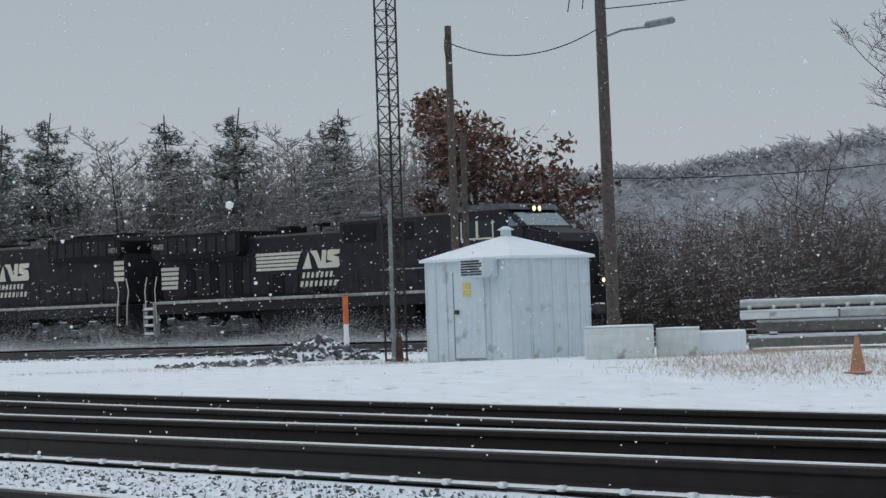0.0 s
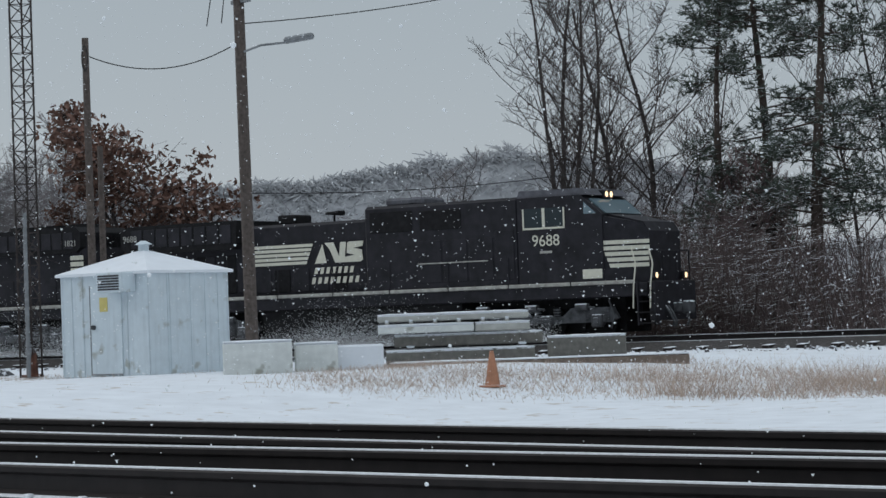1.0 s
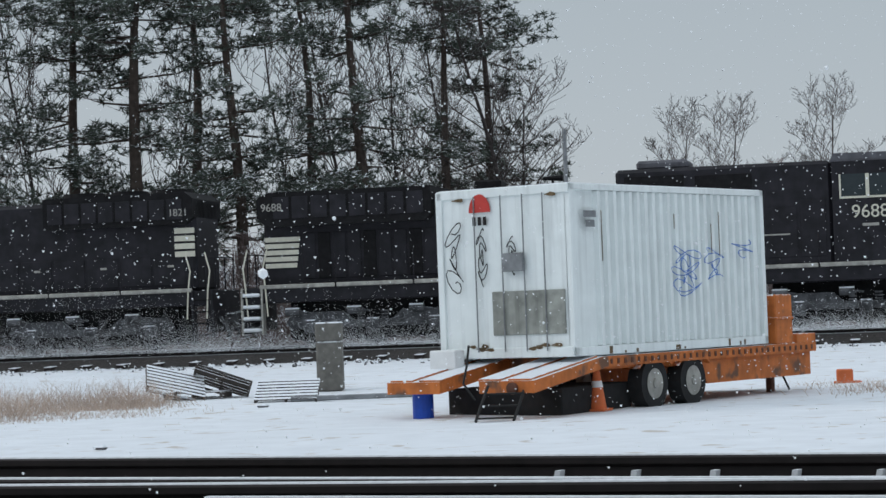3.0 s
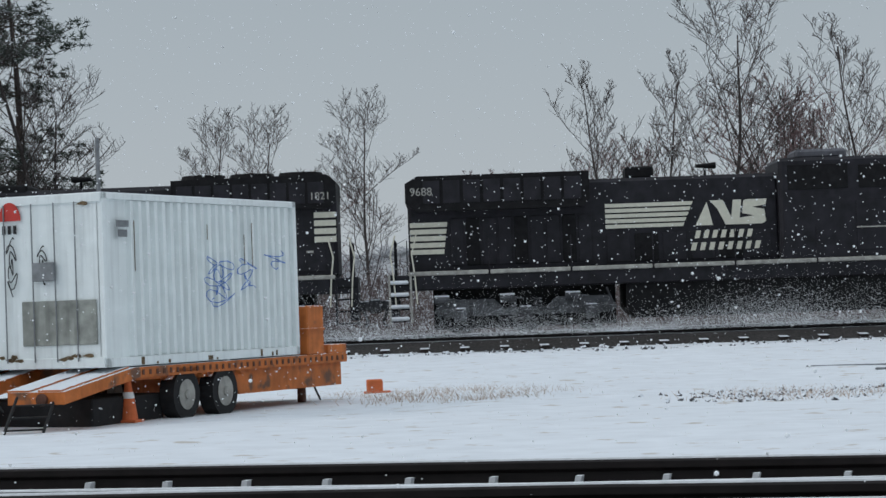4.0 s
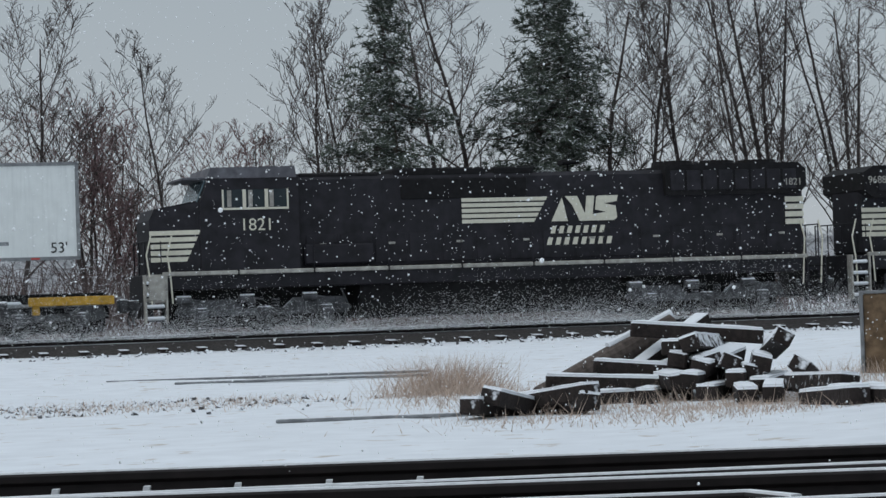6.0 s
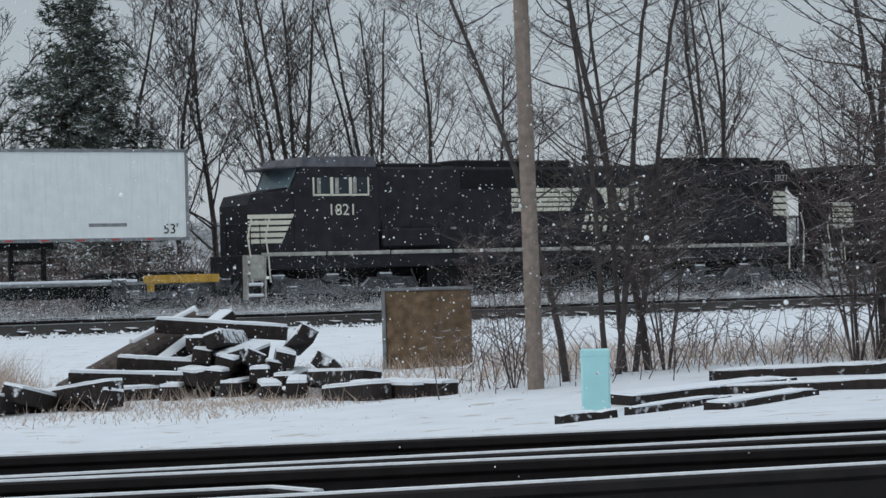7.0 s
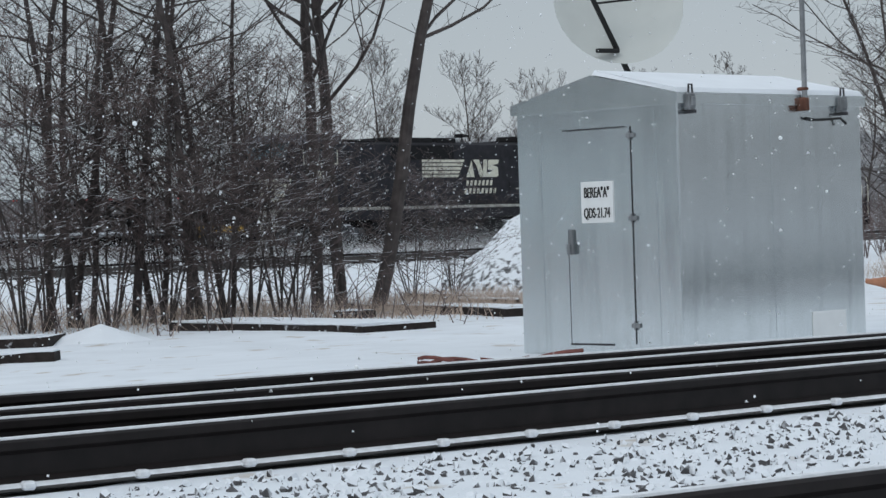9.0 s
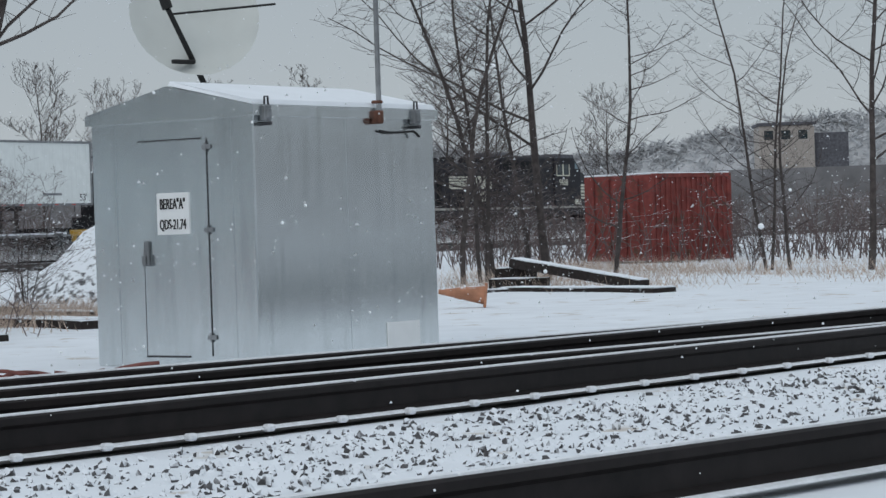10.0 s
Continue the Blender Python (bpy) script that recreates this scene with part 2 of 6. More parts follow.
def thing(name, m, label, category, group="", kind=""):
    ob = new(name)
    ob.empty_display_size = 0.1
    ob.matrix_basis = m
    return tagged(ob, label, category, group, kind)


def snow_cap(parent, x0, x1, y0, y1, z, th=0.04, seed=1):
    """A thin uneven layer of snow lying on a flat top."""
    rn = random.Random(seed)
    nx, ny = max(2, int((x1 - x0) / 0.22)), 3
    s = Shape()
    for j in range(ny + 1):
        for i in range(nx + 1):
            edge = i in (0, nx) or j in (0, ny)
            s.v.append((x0 + (x1 - x0) * i / nx, y0 + (y1 - y0) * j / ny, z + (th * rn.uniform(0.45, 0.8) if edge else th * rn.uniform(0.8, 1.25))))
    n = nx + 1
    s.f = [(j * n + i, j * n + i + 1, (j + 1) * n + i + 1, (j + 1) * n + i) for j in range(ny) for i in range(nx)]
    ring = [i for i in range(n)] + [j * n + nx for j in range(1, ny + 1)] + [ny * n + i for i in range(nx - 1, -1, -1)] + [j * n for j in range(ny - 1, 0, -1)]
    o = len(s.v)
    s.v += [(s.v[k][0], s.v[k][1], z - 0.004) for k in ring]
    m = len(ring)
    s.f += [(ring[k], o + k, o + (k + 1) % m, ring[(k + 1) % m]) for k in range(m)]
    return part("snow_cap", s, M_SNOW, parent, "layer of fresh snow")


def single(name, shape, material, m, label, category="", group="", kind="", smooth=False):
    ob = new(name, shape.mesh(name, material, smooth=smooth))
    ob.matrix_basis = m
    return tagged(ob, label, category, group, kind)


def letters(name, text, size, material, parent, m, label=""):
    cu = bpy.data.curves.new(name, "FONT")
    cu.body, cu.size, cu.extrude, cu.align_x = text, size, 0.004, "CENTER"
    ob = new(name, cu)
    me = bpy.data.meshes.new_from_object(ob.evaluated_get(bpy.context.evaluated_depsgraph_get()))
    bpy.data.objects.remove(ob)
    me.materials.append(material)
    return part(name, me, None, parent, label, at=m)


def polar(az, r):
    return r * math.sin(radians(az)), r * math.cos(radians(az))


def sm(v):
    v = min(max(v, 0.0), 1.0)
    return v * v * (3 - 2 * v)


def ground_z(x, y):
    """The yard lies a little lower than the tracks in its middle."""
    far = sm((y - (69.3 + 0.2766 * x - 22)) / 14)
    dip = 0.62 * sm((x + 36) / 10) * (1 - sm((x - 2) / 10)) 
    right = sm((x - 2) / 10)
    return -0.04 - (dip * sm((y - 12.5) / 12) + 0.19 * right * sm((y - 11.9) / 3)) * (1 - far) - 0.3 * far


def spot(az, r, dz=0.0, rz=0.0):
    x, y = polar(az, r)
    return pose(x, y, ground_z(x, y) + dz, 0, 0, rz)


# ---- ground, tracks ----
TRACK_TURN = math.degrees(math.atan(0.2766))


def far_track(u, off=0.0, z=0.12):
    """A place on the far main line: u along it, off away from the near side of the train."""
    c, s = math.cos(radians(TRACK_TURN)), math.sin(radians(TRACK_TURN))
    return u * c - off * s, 69.3 + u * s + off * c, z


def build_ground():
    def steps(knots):
        out = []
        for a, b, d in knots:
            out += list(np.arange(a, b, d))
        return out
    xs = steps([(-3000, -300, 300), (-300, -130, 20), (-130, -60, 3), (-60, 60, 0.8), (60, 150, 3), (150, 300, 20), (300, 3001, 300)])
    ys = steps([(-3000, -60, 420), (-60, 2, 10), (2, 16, 0.5), (16, 60, 0.8), (60, 110, 2), (110, 200, 15), (200, 3200, 300)])
    v = []
    for y in ys:
        for x in xs:
            z = ground_z(x, y) if -200 < x < 250 and y < 200 else -0.34
            if -70 < x < 70 and 12.5 < y < 66:
                z += 0.05 * noise.noise((x * 0.3, y * 0.3, 0)) + 0.03 * noise.noise((x * 1.3, y * 1.3, 4))
            elif y <= 12.5:
                z = -0.035 + 0.012 * noise.noise((x * 1.1, y * 1.1, 1))
            v.append((x, y, z))
    n = len(xs)
    s = Shape()
    s.v, s.f = v, [(j * n + i, j * n + i + 1, (j + 1) * n + i + 1, (j + 1) * n + i) for j in range(len(ys) - 1) for i in range(n - 1)]
    return single("ground", s, M_GROUND, Matrix(), "flat railway yard under thin fresh snow", "ground", kind="structure", smooth=True)


build_ground()


def main_rail_y(x):
    return 11.08 + 0.0014 * x * x if x < 20 else 11.08 + 0.056 * x - 0.56


def diverging_y(x):
    return 8.25 + 0.085 * x + 0.0016 * x * x if -26 < x < 20 else (8.25 + 0.149 * x - 0.64 if x > 0 else 7.12 + (x + 26) * 0.002)


RAIL_PROFILE = [(-0.075, 0), (0.075, 0), (0.075, 0.014), (0.014, 0.035), (0.012, 0.12), (0.037, 0.138), (0.037, 0.168), (0.028, 0.178), (-0.028, 0.178), (-0.037, 0.168), (-0.037, 0.138), (-0.012, 0.12), (-0.014, 0.035), (-0.075, 0.014)]


def swept(prof, pts):
    s, n = Shape(), len(prof)
    for i, p in enumerate(pts):
        a, b = Vector(pts[max(i - 1, 0)]), Vector(pts[min(i + 1, len(pts) - 1)])
        d = (b - a).normalized()
        side = Vector((d.y, -d.x, 0))
        s.v += [tuple(Vector(p) + side * u + Vector((0, 0, w))) for u, w in prof]
    for i in range(len(pts) - 1):
        s.f += [(i * n + k, i * n + (k + 1) % n, (i + 1) * n + (k + 1) % n, (i + 1) * n + k) for k in range(n)]
    s.f += [tuple(range(n - 1, -1, -1)), tuple(len(s.v) - n + k for k in range(n))]
    return s


def rail(pts, label, snow_side=1, group="near rails"):
    t = thing("rail", Matrix(), label, "rail", group)
    part("rail_bar", swept(RAIL_PROFILE, pts), M_RAIL, t)
    # thin snow lodged on the far edge of the head and on the foot
    part("snow_ridge", swept([(-0.036, 0.174), (0.018, 0.174), (0.012, 0.186), (-0.03, 0.186)], pts), M_RAILTOP, t, "thin ridge of frozen snow on the rail head")
    part("foot_snow", swept([(0.03, 0.028), (0.095, 0.008), (0.105, 0.0), (0.03, 0.0)], pts), M_RAILTOP, t, "snow lying on the rail foot")
    return t


span = list(np.arange(-60, 60.1, 1.0))
rail([(x, main_rail_y(x), 0) for x in span], "dark steel outer rail of the yard track")
rail([(x, main_rail_y(x) - 1.5, 0) for x in span], "dark steel inner rail of the yard track with frost")
rail([(x, diverging_y(x) + 1.5, 0.001) for x in span], "dark steel rail of the diverging track")
rail([(x, diverging_y(x), 0) for x in span], "dark steel outer rail of the diverging track")
rail([(x, 8.6 + 0.025 * (x + 5), 0) for x in np.arange(-5.5, 1.3, 0.5)] + [(1.29, 8.76, 0), (1.42, 8.5, 0)], "dark steel guard rail with a bent end")
rail([(x, 5.05 + 0.04 * x, 0) for x in span], "dark steel rail of the front track")
rail([(x, 3.55 + 0.04 * x, 0) for x in span], "dark steel rail of the front track beside ballast")


def strip(name, pts0, pts1, material, label, kind="structure"):
    n = len(pts0)
    s = Shape()
    s.v = [tuple(p) for p in pts0] + [tuple(p) for p in pts1]
    s.f = [(i, i + 1, n + i + 1, n + i) for i in range(n - 1)]
    return single(name, s, material, Matrix(), label, "track bed", kind=kind)


strip("track_bed", [(x, diverging_y(x) - 0.1, -0.03) for x in span], [(x, main_rail_y(x) + 0.25, -0.03) for x in span], M_BALLAST, "dark wet ballast between the near rails")
strip("far_track_bed", [far_track(u, -0.6, -0.06) for u in np.arange(-200, 260, 10)], [far_track(u, 6, -0.06) for u in np.arange(-200, 260, 10)], M_BALLAST, "dark ballast bed of the far main line")
strip("far_ballast_shoulder", [far_track(u, -1.5, -0.33) for u in np.arange(-200, 260, 10)], [far_track(u, -0.6, -0.06) for u in np.arange(-200, 260, 10)], M_BALLAST, "dark wet ballast shoulder of the far main line")
for off in (0.75, 2.25):
    rail([far_track(u, off, -0.06) for u in np.arange(-200, 261, 20)], "dark steel rail of the far main line", group="far rails")

rnd = random.Random(3)
clip_me = Shape().box(-0.028, 0.028, -0.03, 0.02, -0.01, 0.024, 0.01).mesh("rail_clip", M_RAILTOP)
for i in range(70):
    x = -20 + i * 0.5
    ob = new("rail_clip", clip_me)
    ob.matrix_basis = pose(x, diverging_y(x) - 0.1, 0.0, 0, 0, rnd.uniform(-8, 8))
    tagged(ob, "snow-capped rail clip on the rail foot", "rail clip", "rail clips")
brace_me = Shape().prism([(-0.022, 0), (0.012, 0), (0.03, 0.1), (0.0, 0.1)], -0.03, 0.03).mesh("rail_brace", M_RAILTOP)
for i in range(13):
    x = -4.95 + i * 0.42
    ob = new("rail_brace", brace_me)
    ob.matrix_basis = pose(x, main_rail_y(x) - 0.09, 0.01)
    tagged(ob, "frosted steel rail brace against the web", "rail brace", "rail braces")
tie2 = Shape().box(-0.13, 0.13, -1.3, 1.3, -0.1, 0.03, 0.01).mesh("far_tie", M_TIE)
for i in range(150):
    u = -95 + i * 1.1
    ob = new("far_tie", tie2)
    ob.matrix_basis = Matrix.Translation(far_track(u, -0.2, -0.18)) @ pose(0, 0, 0, 3, 0, TRACK_TURN)
    tagged(ob, "dark tie end in the snow beside the main line", "tie", "ties of the far main line")


def stones(name, count, place, size, material, label, seed, category="gravel"):
    r = random.Random(seed)
    s = Shape()
    base = [Vector(p).normalized() for p in ((1, 1, 1), (-1, -1, 1), (-1, 1, -1), (1, -1, -1), (1.2, 0, -0.4), (-1.2, 0.2, 0.3), (0, 1.2, 0.2), (0, -1.2, 0.1), (0, 0, 1.1))]
    bm = bmesh.new()
    for p in base:
        bm.verts.new(p)
    hull = bmesh.ops.convex_hull(bm, input=bm.verts)
    bm.verts.ensure_lookup_table()
    bm.verts.index_update()
    keep = [v for v in bm.verts]
    faces = [tuple(v.index for v in f.verts) for f in bm.faces]
    co = [v.co.copy() for v in keep]
    bm.free()
    for _ in range(count):
        x, y, z = place(r)
        k = size * r.uniform(0.5, 1.5)
        m = Matrix.Translation((x, y, z)) @ Euler((r.uniform(0, 6), r.uniform(0, 6), r.uniform(0, 6))).to_matrix().to_4x4() @ Matrix.Diagonal((k, k * r.uniform(0.6, 1.1), k * r.uniform(0.5, 0.8), 1))
        s.add(co, faces, m)
    return single(name, s, material, Matrix(), label, category, kind="stuff")


def near_stone(r):
    x = r.uniform(-16, 17)
    hi, lo = diverging_y(x) - 0.28, 5.2 + 0.04 * x
    y = r.uniform(lo, hi)
    return x, y, -0.041 + r.uniform(-0.02, 0.016)


stones("ballast", 34000, near_stone, 0.021, M_STONE, "grey ballast stones half buried in snow", 5)
stones("ballast_row", 2200, lambda r: (lambda u: (*far_track(u, r.uniform(-6, -1.4))[:2], -0.34 + r.uniform(-0.02, 0.02)))(r.uniform(-100, 60)), 0.07, M_STONE, "scattered dark stones in the snow beside the main line", 6)

# ---- the train ----


def wheelset(parent, x, r=0.53):
    w = part("wheel", Shape().tube((0, -0.06, 0), (0, 0.06, 0), r, r, 20).tube((0, -0.09, 0), (0, -0.05, 0), r * 0.4, r * 0.35, 12), M_LOCODK, parent, at=pose(x, -0.78, r))
    part("hub", Shape().tube((0, -0.14, 0), (0, -0.07, 0), 0.14, 0.16, 10), M_TRUCK, w, "snow-caked axle cap")
    return w


def bogie(parent, x, n=3, pitch=1.85):
    L = pitch * (n - 1) / 2 + 0.75
    b = Shape()
    b.prism([(-L, 0.62), (-L + 0.2, 0.98), (-0.9, 0.98), (-0.6, 0.72), (0.6, 0.72), (0.9, 0.98), (L - 0.2, 0.98), (L, 0.62), (L - 0.3, 0.5), (-L + 0.3, 0.5)], -1.2, -1.02)
    bo = part("bogie", b, M_TRUCK, parent, "six-wheel bogie frame caked with snow", at=pose(x, 0, 0))
    # motors and cross members fill the space between the wheels
    core = Shape().box(-L, L, -0.6, 1.15, 0.16, 1.3, 0.04)
    part("motor_case", core, M_LOCODK, bo)
    for i in range(n):
        xx = (i - (n - 1) / 2) * pitch
        part("axle_box", Shape().box(xx - 0.19, xx + 0.19, -1.3, -1.05, 0.34, 0.76, 0.04).box(xx - 0.1, xx + 0.1, -1.33, -1.29, 0.44, 0.66, 0.03), M_TRUCK, bo, "axle box packed with snow")
        for k in (-0.36, 0.36):
            sp = Shape()
            for q in range(5):
                sp.tube((xx + k, -1.16, 0.56 + q * 0.09), (xx + k, -1.16, 0.61 + q * 0.09), 0.115, 0.115, 10)
            part("spring", sp, M_TRUCK, bo)
        part("brake_shoe", Shape().prism([(xx - 0.66, 0.3), (xx - 0.5, 0.28), (xx - 0.46, 0.62), (xx - 0.6, 0.7)], -1.1, -0.98), M_LOCODK, bo)
        part("brake_cylinder", Shape().tube((xx - 0.72, -1.26, 1.0), (xx - 0.3, -1.26, 1.0), 0.13, 0.13, 10).tube((xx - 0.3, -1.26, 1.0), (xx - 0.05, -1.26, 0.96), 0.035, 0.035, 6), M_TRUCK, bo, "brake cylinder under frozen snow")
    for e in (-1, 1):
        part("sand_pipe", Shape().path([(e * (L - 0.3), -1.24, 1.2), (e * (L - 0.1), -1.24, 0.7), (e * (L - 0.25), -1.22, 0.3)], 0.03), M_TRUCK, bo)
    return bo


def stripes(parent, x0, x1, z0, z1, n, y, slant=0.0, label="cream striped panel"):
    s = Shape()
    h = (z1 - z0) / (n + (n - 1) * 0.42)
    for i in range(n):
        za = z0 + i * h * 1.42
        k0, k1 = slant * (za - z0) / (z1 - z0), slant * (za + h - z0) / (z1 - z0)
        s.prism([(x0, za), (x1 + k0, za), (x1 + k1, za + h), (x0, za + h)], y - 0.006, y)
    return part("stripe_panel", s, M_CREAM, parent, label)


def emblem(parent, x0, x1, z0, z1, y):
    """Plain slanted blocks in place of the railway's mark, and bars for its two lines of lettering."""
    w, h = x1 - x0, z1 - z0

    def block_of(name, pts):
        part(name, Shape().prism([(x0 + a * w + c * 0.12 * h, z0 + c * h) for a, c in pts], y - 0.006, y), M_CREAM, parent, "cream slanted block of the railway's mark")
    block_of("emblem_block", [(0.0, 0.0), (0.25, 0.0), (0.13, 0.95)])
    block_of("emblem_block", [(0.17, 1.0), (0.36, 1.0), (0.50, 0.3), (0.50, 1.0), (0.62, 1.0), (0.62, 0.0), (0.43, 0.0), (0.29, 0.66)])
    block_of("emblem_block", [(0.65, 0.95), (0.69, 1.0), (0.98, 1.0), (0.97, 0.76), (0.78, 0.68), (0.96, 0.58), (1.0, 0.1), (0.95, 0.0), (0.62, 0.0), (0.62, 0.26), (0.82, 0.34), (0.65, 0.44)])
    for row, (a, b) in enumerate(((-0.02, 0.84), (-0.08, 0.95))):
        zz = z0 - 0.25 - row * 0.34
        n, t = 7 + row, Shape()
        for i in range(n):
            xa = x0 + (a + (b - a) * i / n) * w
            xb = xa + (b - a) * w / n * 0.55
            t.prism([(xa, zz - 0.11), (xb, zz - 0.11), (xb + 0.06, zz + 0.11), (xa + 0.06, zz + 0.11)], y - 0.006, y)
        part("lettering", t, M_CREAM, parent, "row of cream lettering bars")


def end_fittings(t, e2, xe, snowy):
    """Steps, platform rails, plate and coupler at one end of an engine."""
    st = part("step_well", Shape().box(e2 * (xe - 0.33) - 0.03, e2 * (xe - 0.33) + 0.03, -1.52, -1.2, 0.36, 1.74, 0.01).box(e2 * (xe + 0.27) - 0.03, e2 * (xe + 0.27) + 0.03, -1.52, -1.2, 0.36, 1.74, 0.01), M_SILL if snowy else M_LOCO, t, "snow-packed boarding steps" if snowy else "black boarding steps")
    for k in range(4):
        part("step", Shape().box(e2 * xe - 0.28, e2 * xe + 0.28, -1.52, -1.15, 0.4 + k * 0.34, 0.45 + k * 0.34, 0.01), M_LOCODK, st)
        if snowy:
            part("step_snow", Shape().box(e2 * xe - 0.27, e2 * xe + 0.27, -1.53, -1.2, 0.45 + k * 0.34, 0.56 + k * 0.34, 0.04), M_SNOW, st, "snow packed on the step")
    part("end_plate", Shape().box(e2 * (xe + 0.15) - 0.1, e2 * (xe + 0.15) + 0.1, -1.45, 1.5, 0.5, 1.75, 0.02), M_LOCO, t)
    part("coupler", Shape().box(min(e2 * xe, e2 * (xe + 0.75)), max(e2 * xe, e2 * (xe + 0.75)), -0.14, 0.14, 0.75, 1.05, 0.03).box(min(e2 * (xe + 0.55), e2 * (xe + 0.85)), max(e2 * (xe + 0.55), e2 * (xe + 0.85)), -0.2, 0.2, 0.68, 1.1, 0.05), M_TRUCK, t, "snowy coupler")
    for k in (-0.7, -0.5, 0.5):
        part("air_hose", Shape().path([(e2 * (xe + 0.2), k, 1.0), (e2 * (xe + 0.4), k, 0.72), (e2 * (xe + 0.5), k * 0.9, 0.45), (e2 * (xe + 0.42), k * 0.8, 0.3)], 0.035, 6), M_TRUCK, t, "hanging air hose under snow")
    for xx in (xe - 0.5, xe + 0.1):
        part("handrail", Shape().path([(e2 * xx, -1.5, 0.9), (e2 * (xx + 0.05), -1.5, 1.7), (e2 * (xx + 0.12), -1.46, 2.3), (e2 * (xx - 0.02), -1.46, 2.85)], 0.024, 6), M_CREAM, t, "pale grab rail")
    for yy in (-1.4, -0.5, 0.5, 1.4):
        part("platform_post", Shape().tube((e2 * (xe + 0.1), yy, 1.72), (e2 * (xe + 0.1), yy, 2.72), 0.02, 0.02, 6), M_LOCO, t)
    part("platform_rail", Shape().tube((e2 * (xe + 0.1), -1.4, 2.72), (e2 * (xe + 0.1), 1.4, 2.72), 0.022, 0.022, 6), M_LOCO, t)


def windows_of(c, a, b, z0, z1, n):
    for i in range(n):
        q0, q1 = a + (b - a) * i / n, a + (b - a) * (i + 1) / n
        wi = part("side_window", Shape().box(q0 + 0.04, q1 - 0.04, -1.508, -1.5, z0, z1, 0.002), M_GLASS, c)
        fr = Shape()
        for s0, s1, t0, t1 in ((q0, q0 + 0.05, z0 - 0.05, z1), (q1 - 0.05, q1, z0 - 0.05, z1), (q0, q1, z0 - 0.06, z0)):
            fr.box(s0, s1, -1.525, -1.5, t0, t1, 0.002)
        part("window_frame", fr, M_CREAM, wi, "bright window frame")


def underframe(t, x0, x1, bogies):
    part("frame", Shape().box(x0, x1, -1.45, 1.5, 1.28, 1.72, 0.03), M_LOCO, t)
    n = 9
    for i in range(n):
        a, b = x0 + 0.4 + (x1 - x0 - 0.8) * i / n, x0 + 0.4 + (x1 - x0 - 0.8) * (i + 1) / n
        part("sill", Shape().box(a + 0.02, b - 0.03, -1.53, -1.46, 1.69, 1.81, 0.02), M_SILL, t, "frosted walkway edge")
        part("stanchion", Shape().tube((a, -1.46, 1.75), (a, -1.46, 2.7), 0.016, 0.016, 5), M_LOCO, t)
    for xx in bogies:
        bo = bogie(t, xx)
        for k in (-1.85, 0, 1.85):
            wheelset(bo, k)
    part("fuel_tank", Shape().prism([(-3.75, 0.3), (3.75, 0.3), (4.05, 0.6), (4.05, 1.3), (-4.05, 1.3), (-4.05, 0.6)], -1.3, 1.35), M_LOCODK, t)


def louvres(t, a, b, z0, z1, y, n):
    for i in range(n):
        x = a + (b - a) * (i + 0.5) / n
        w = (b - a) / n
        part("louvre_door", Shape().box(x - 0.42 * w, x + 0.42 * w, y - 0.035, y, z0, z1, 0.015), M_LOCODK if i % 3 == 1 else M_LOCO, t)


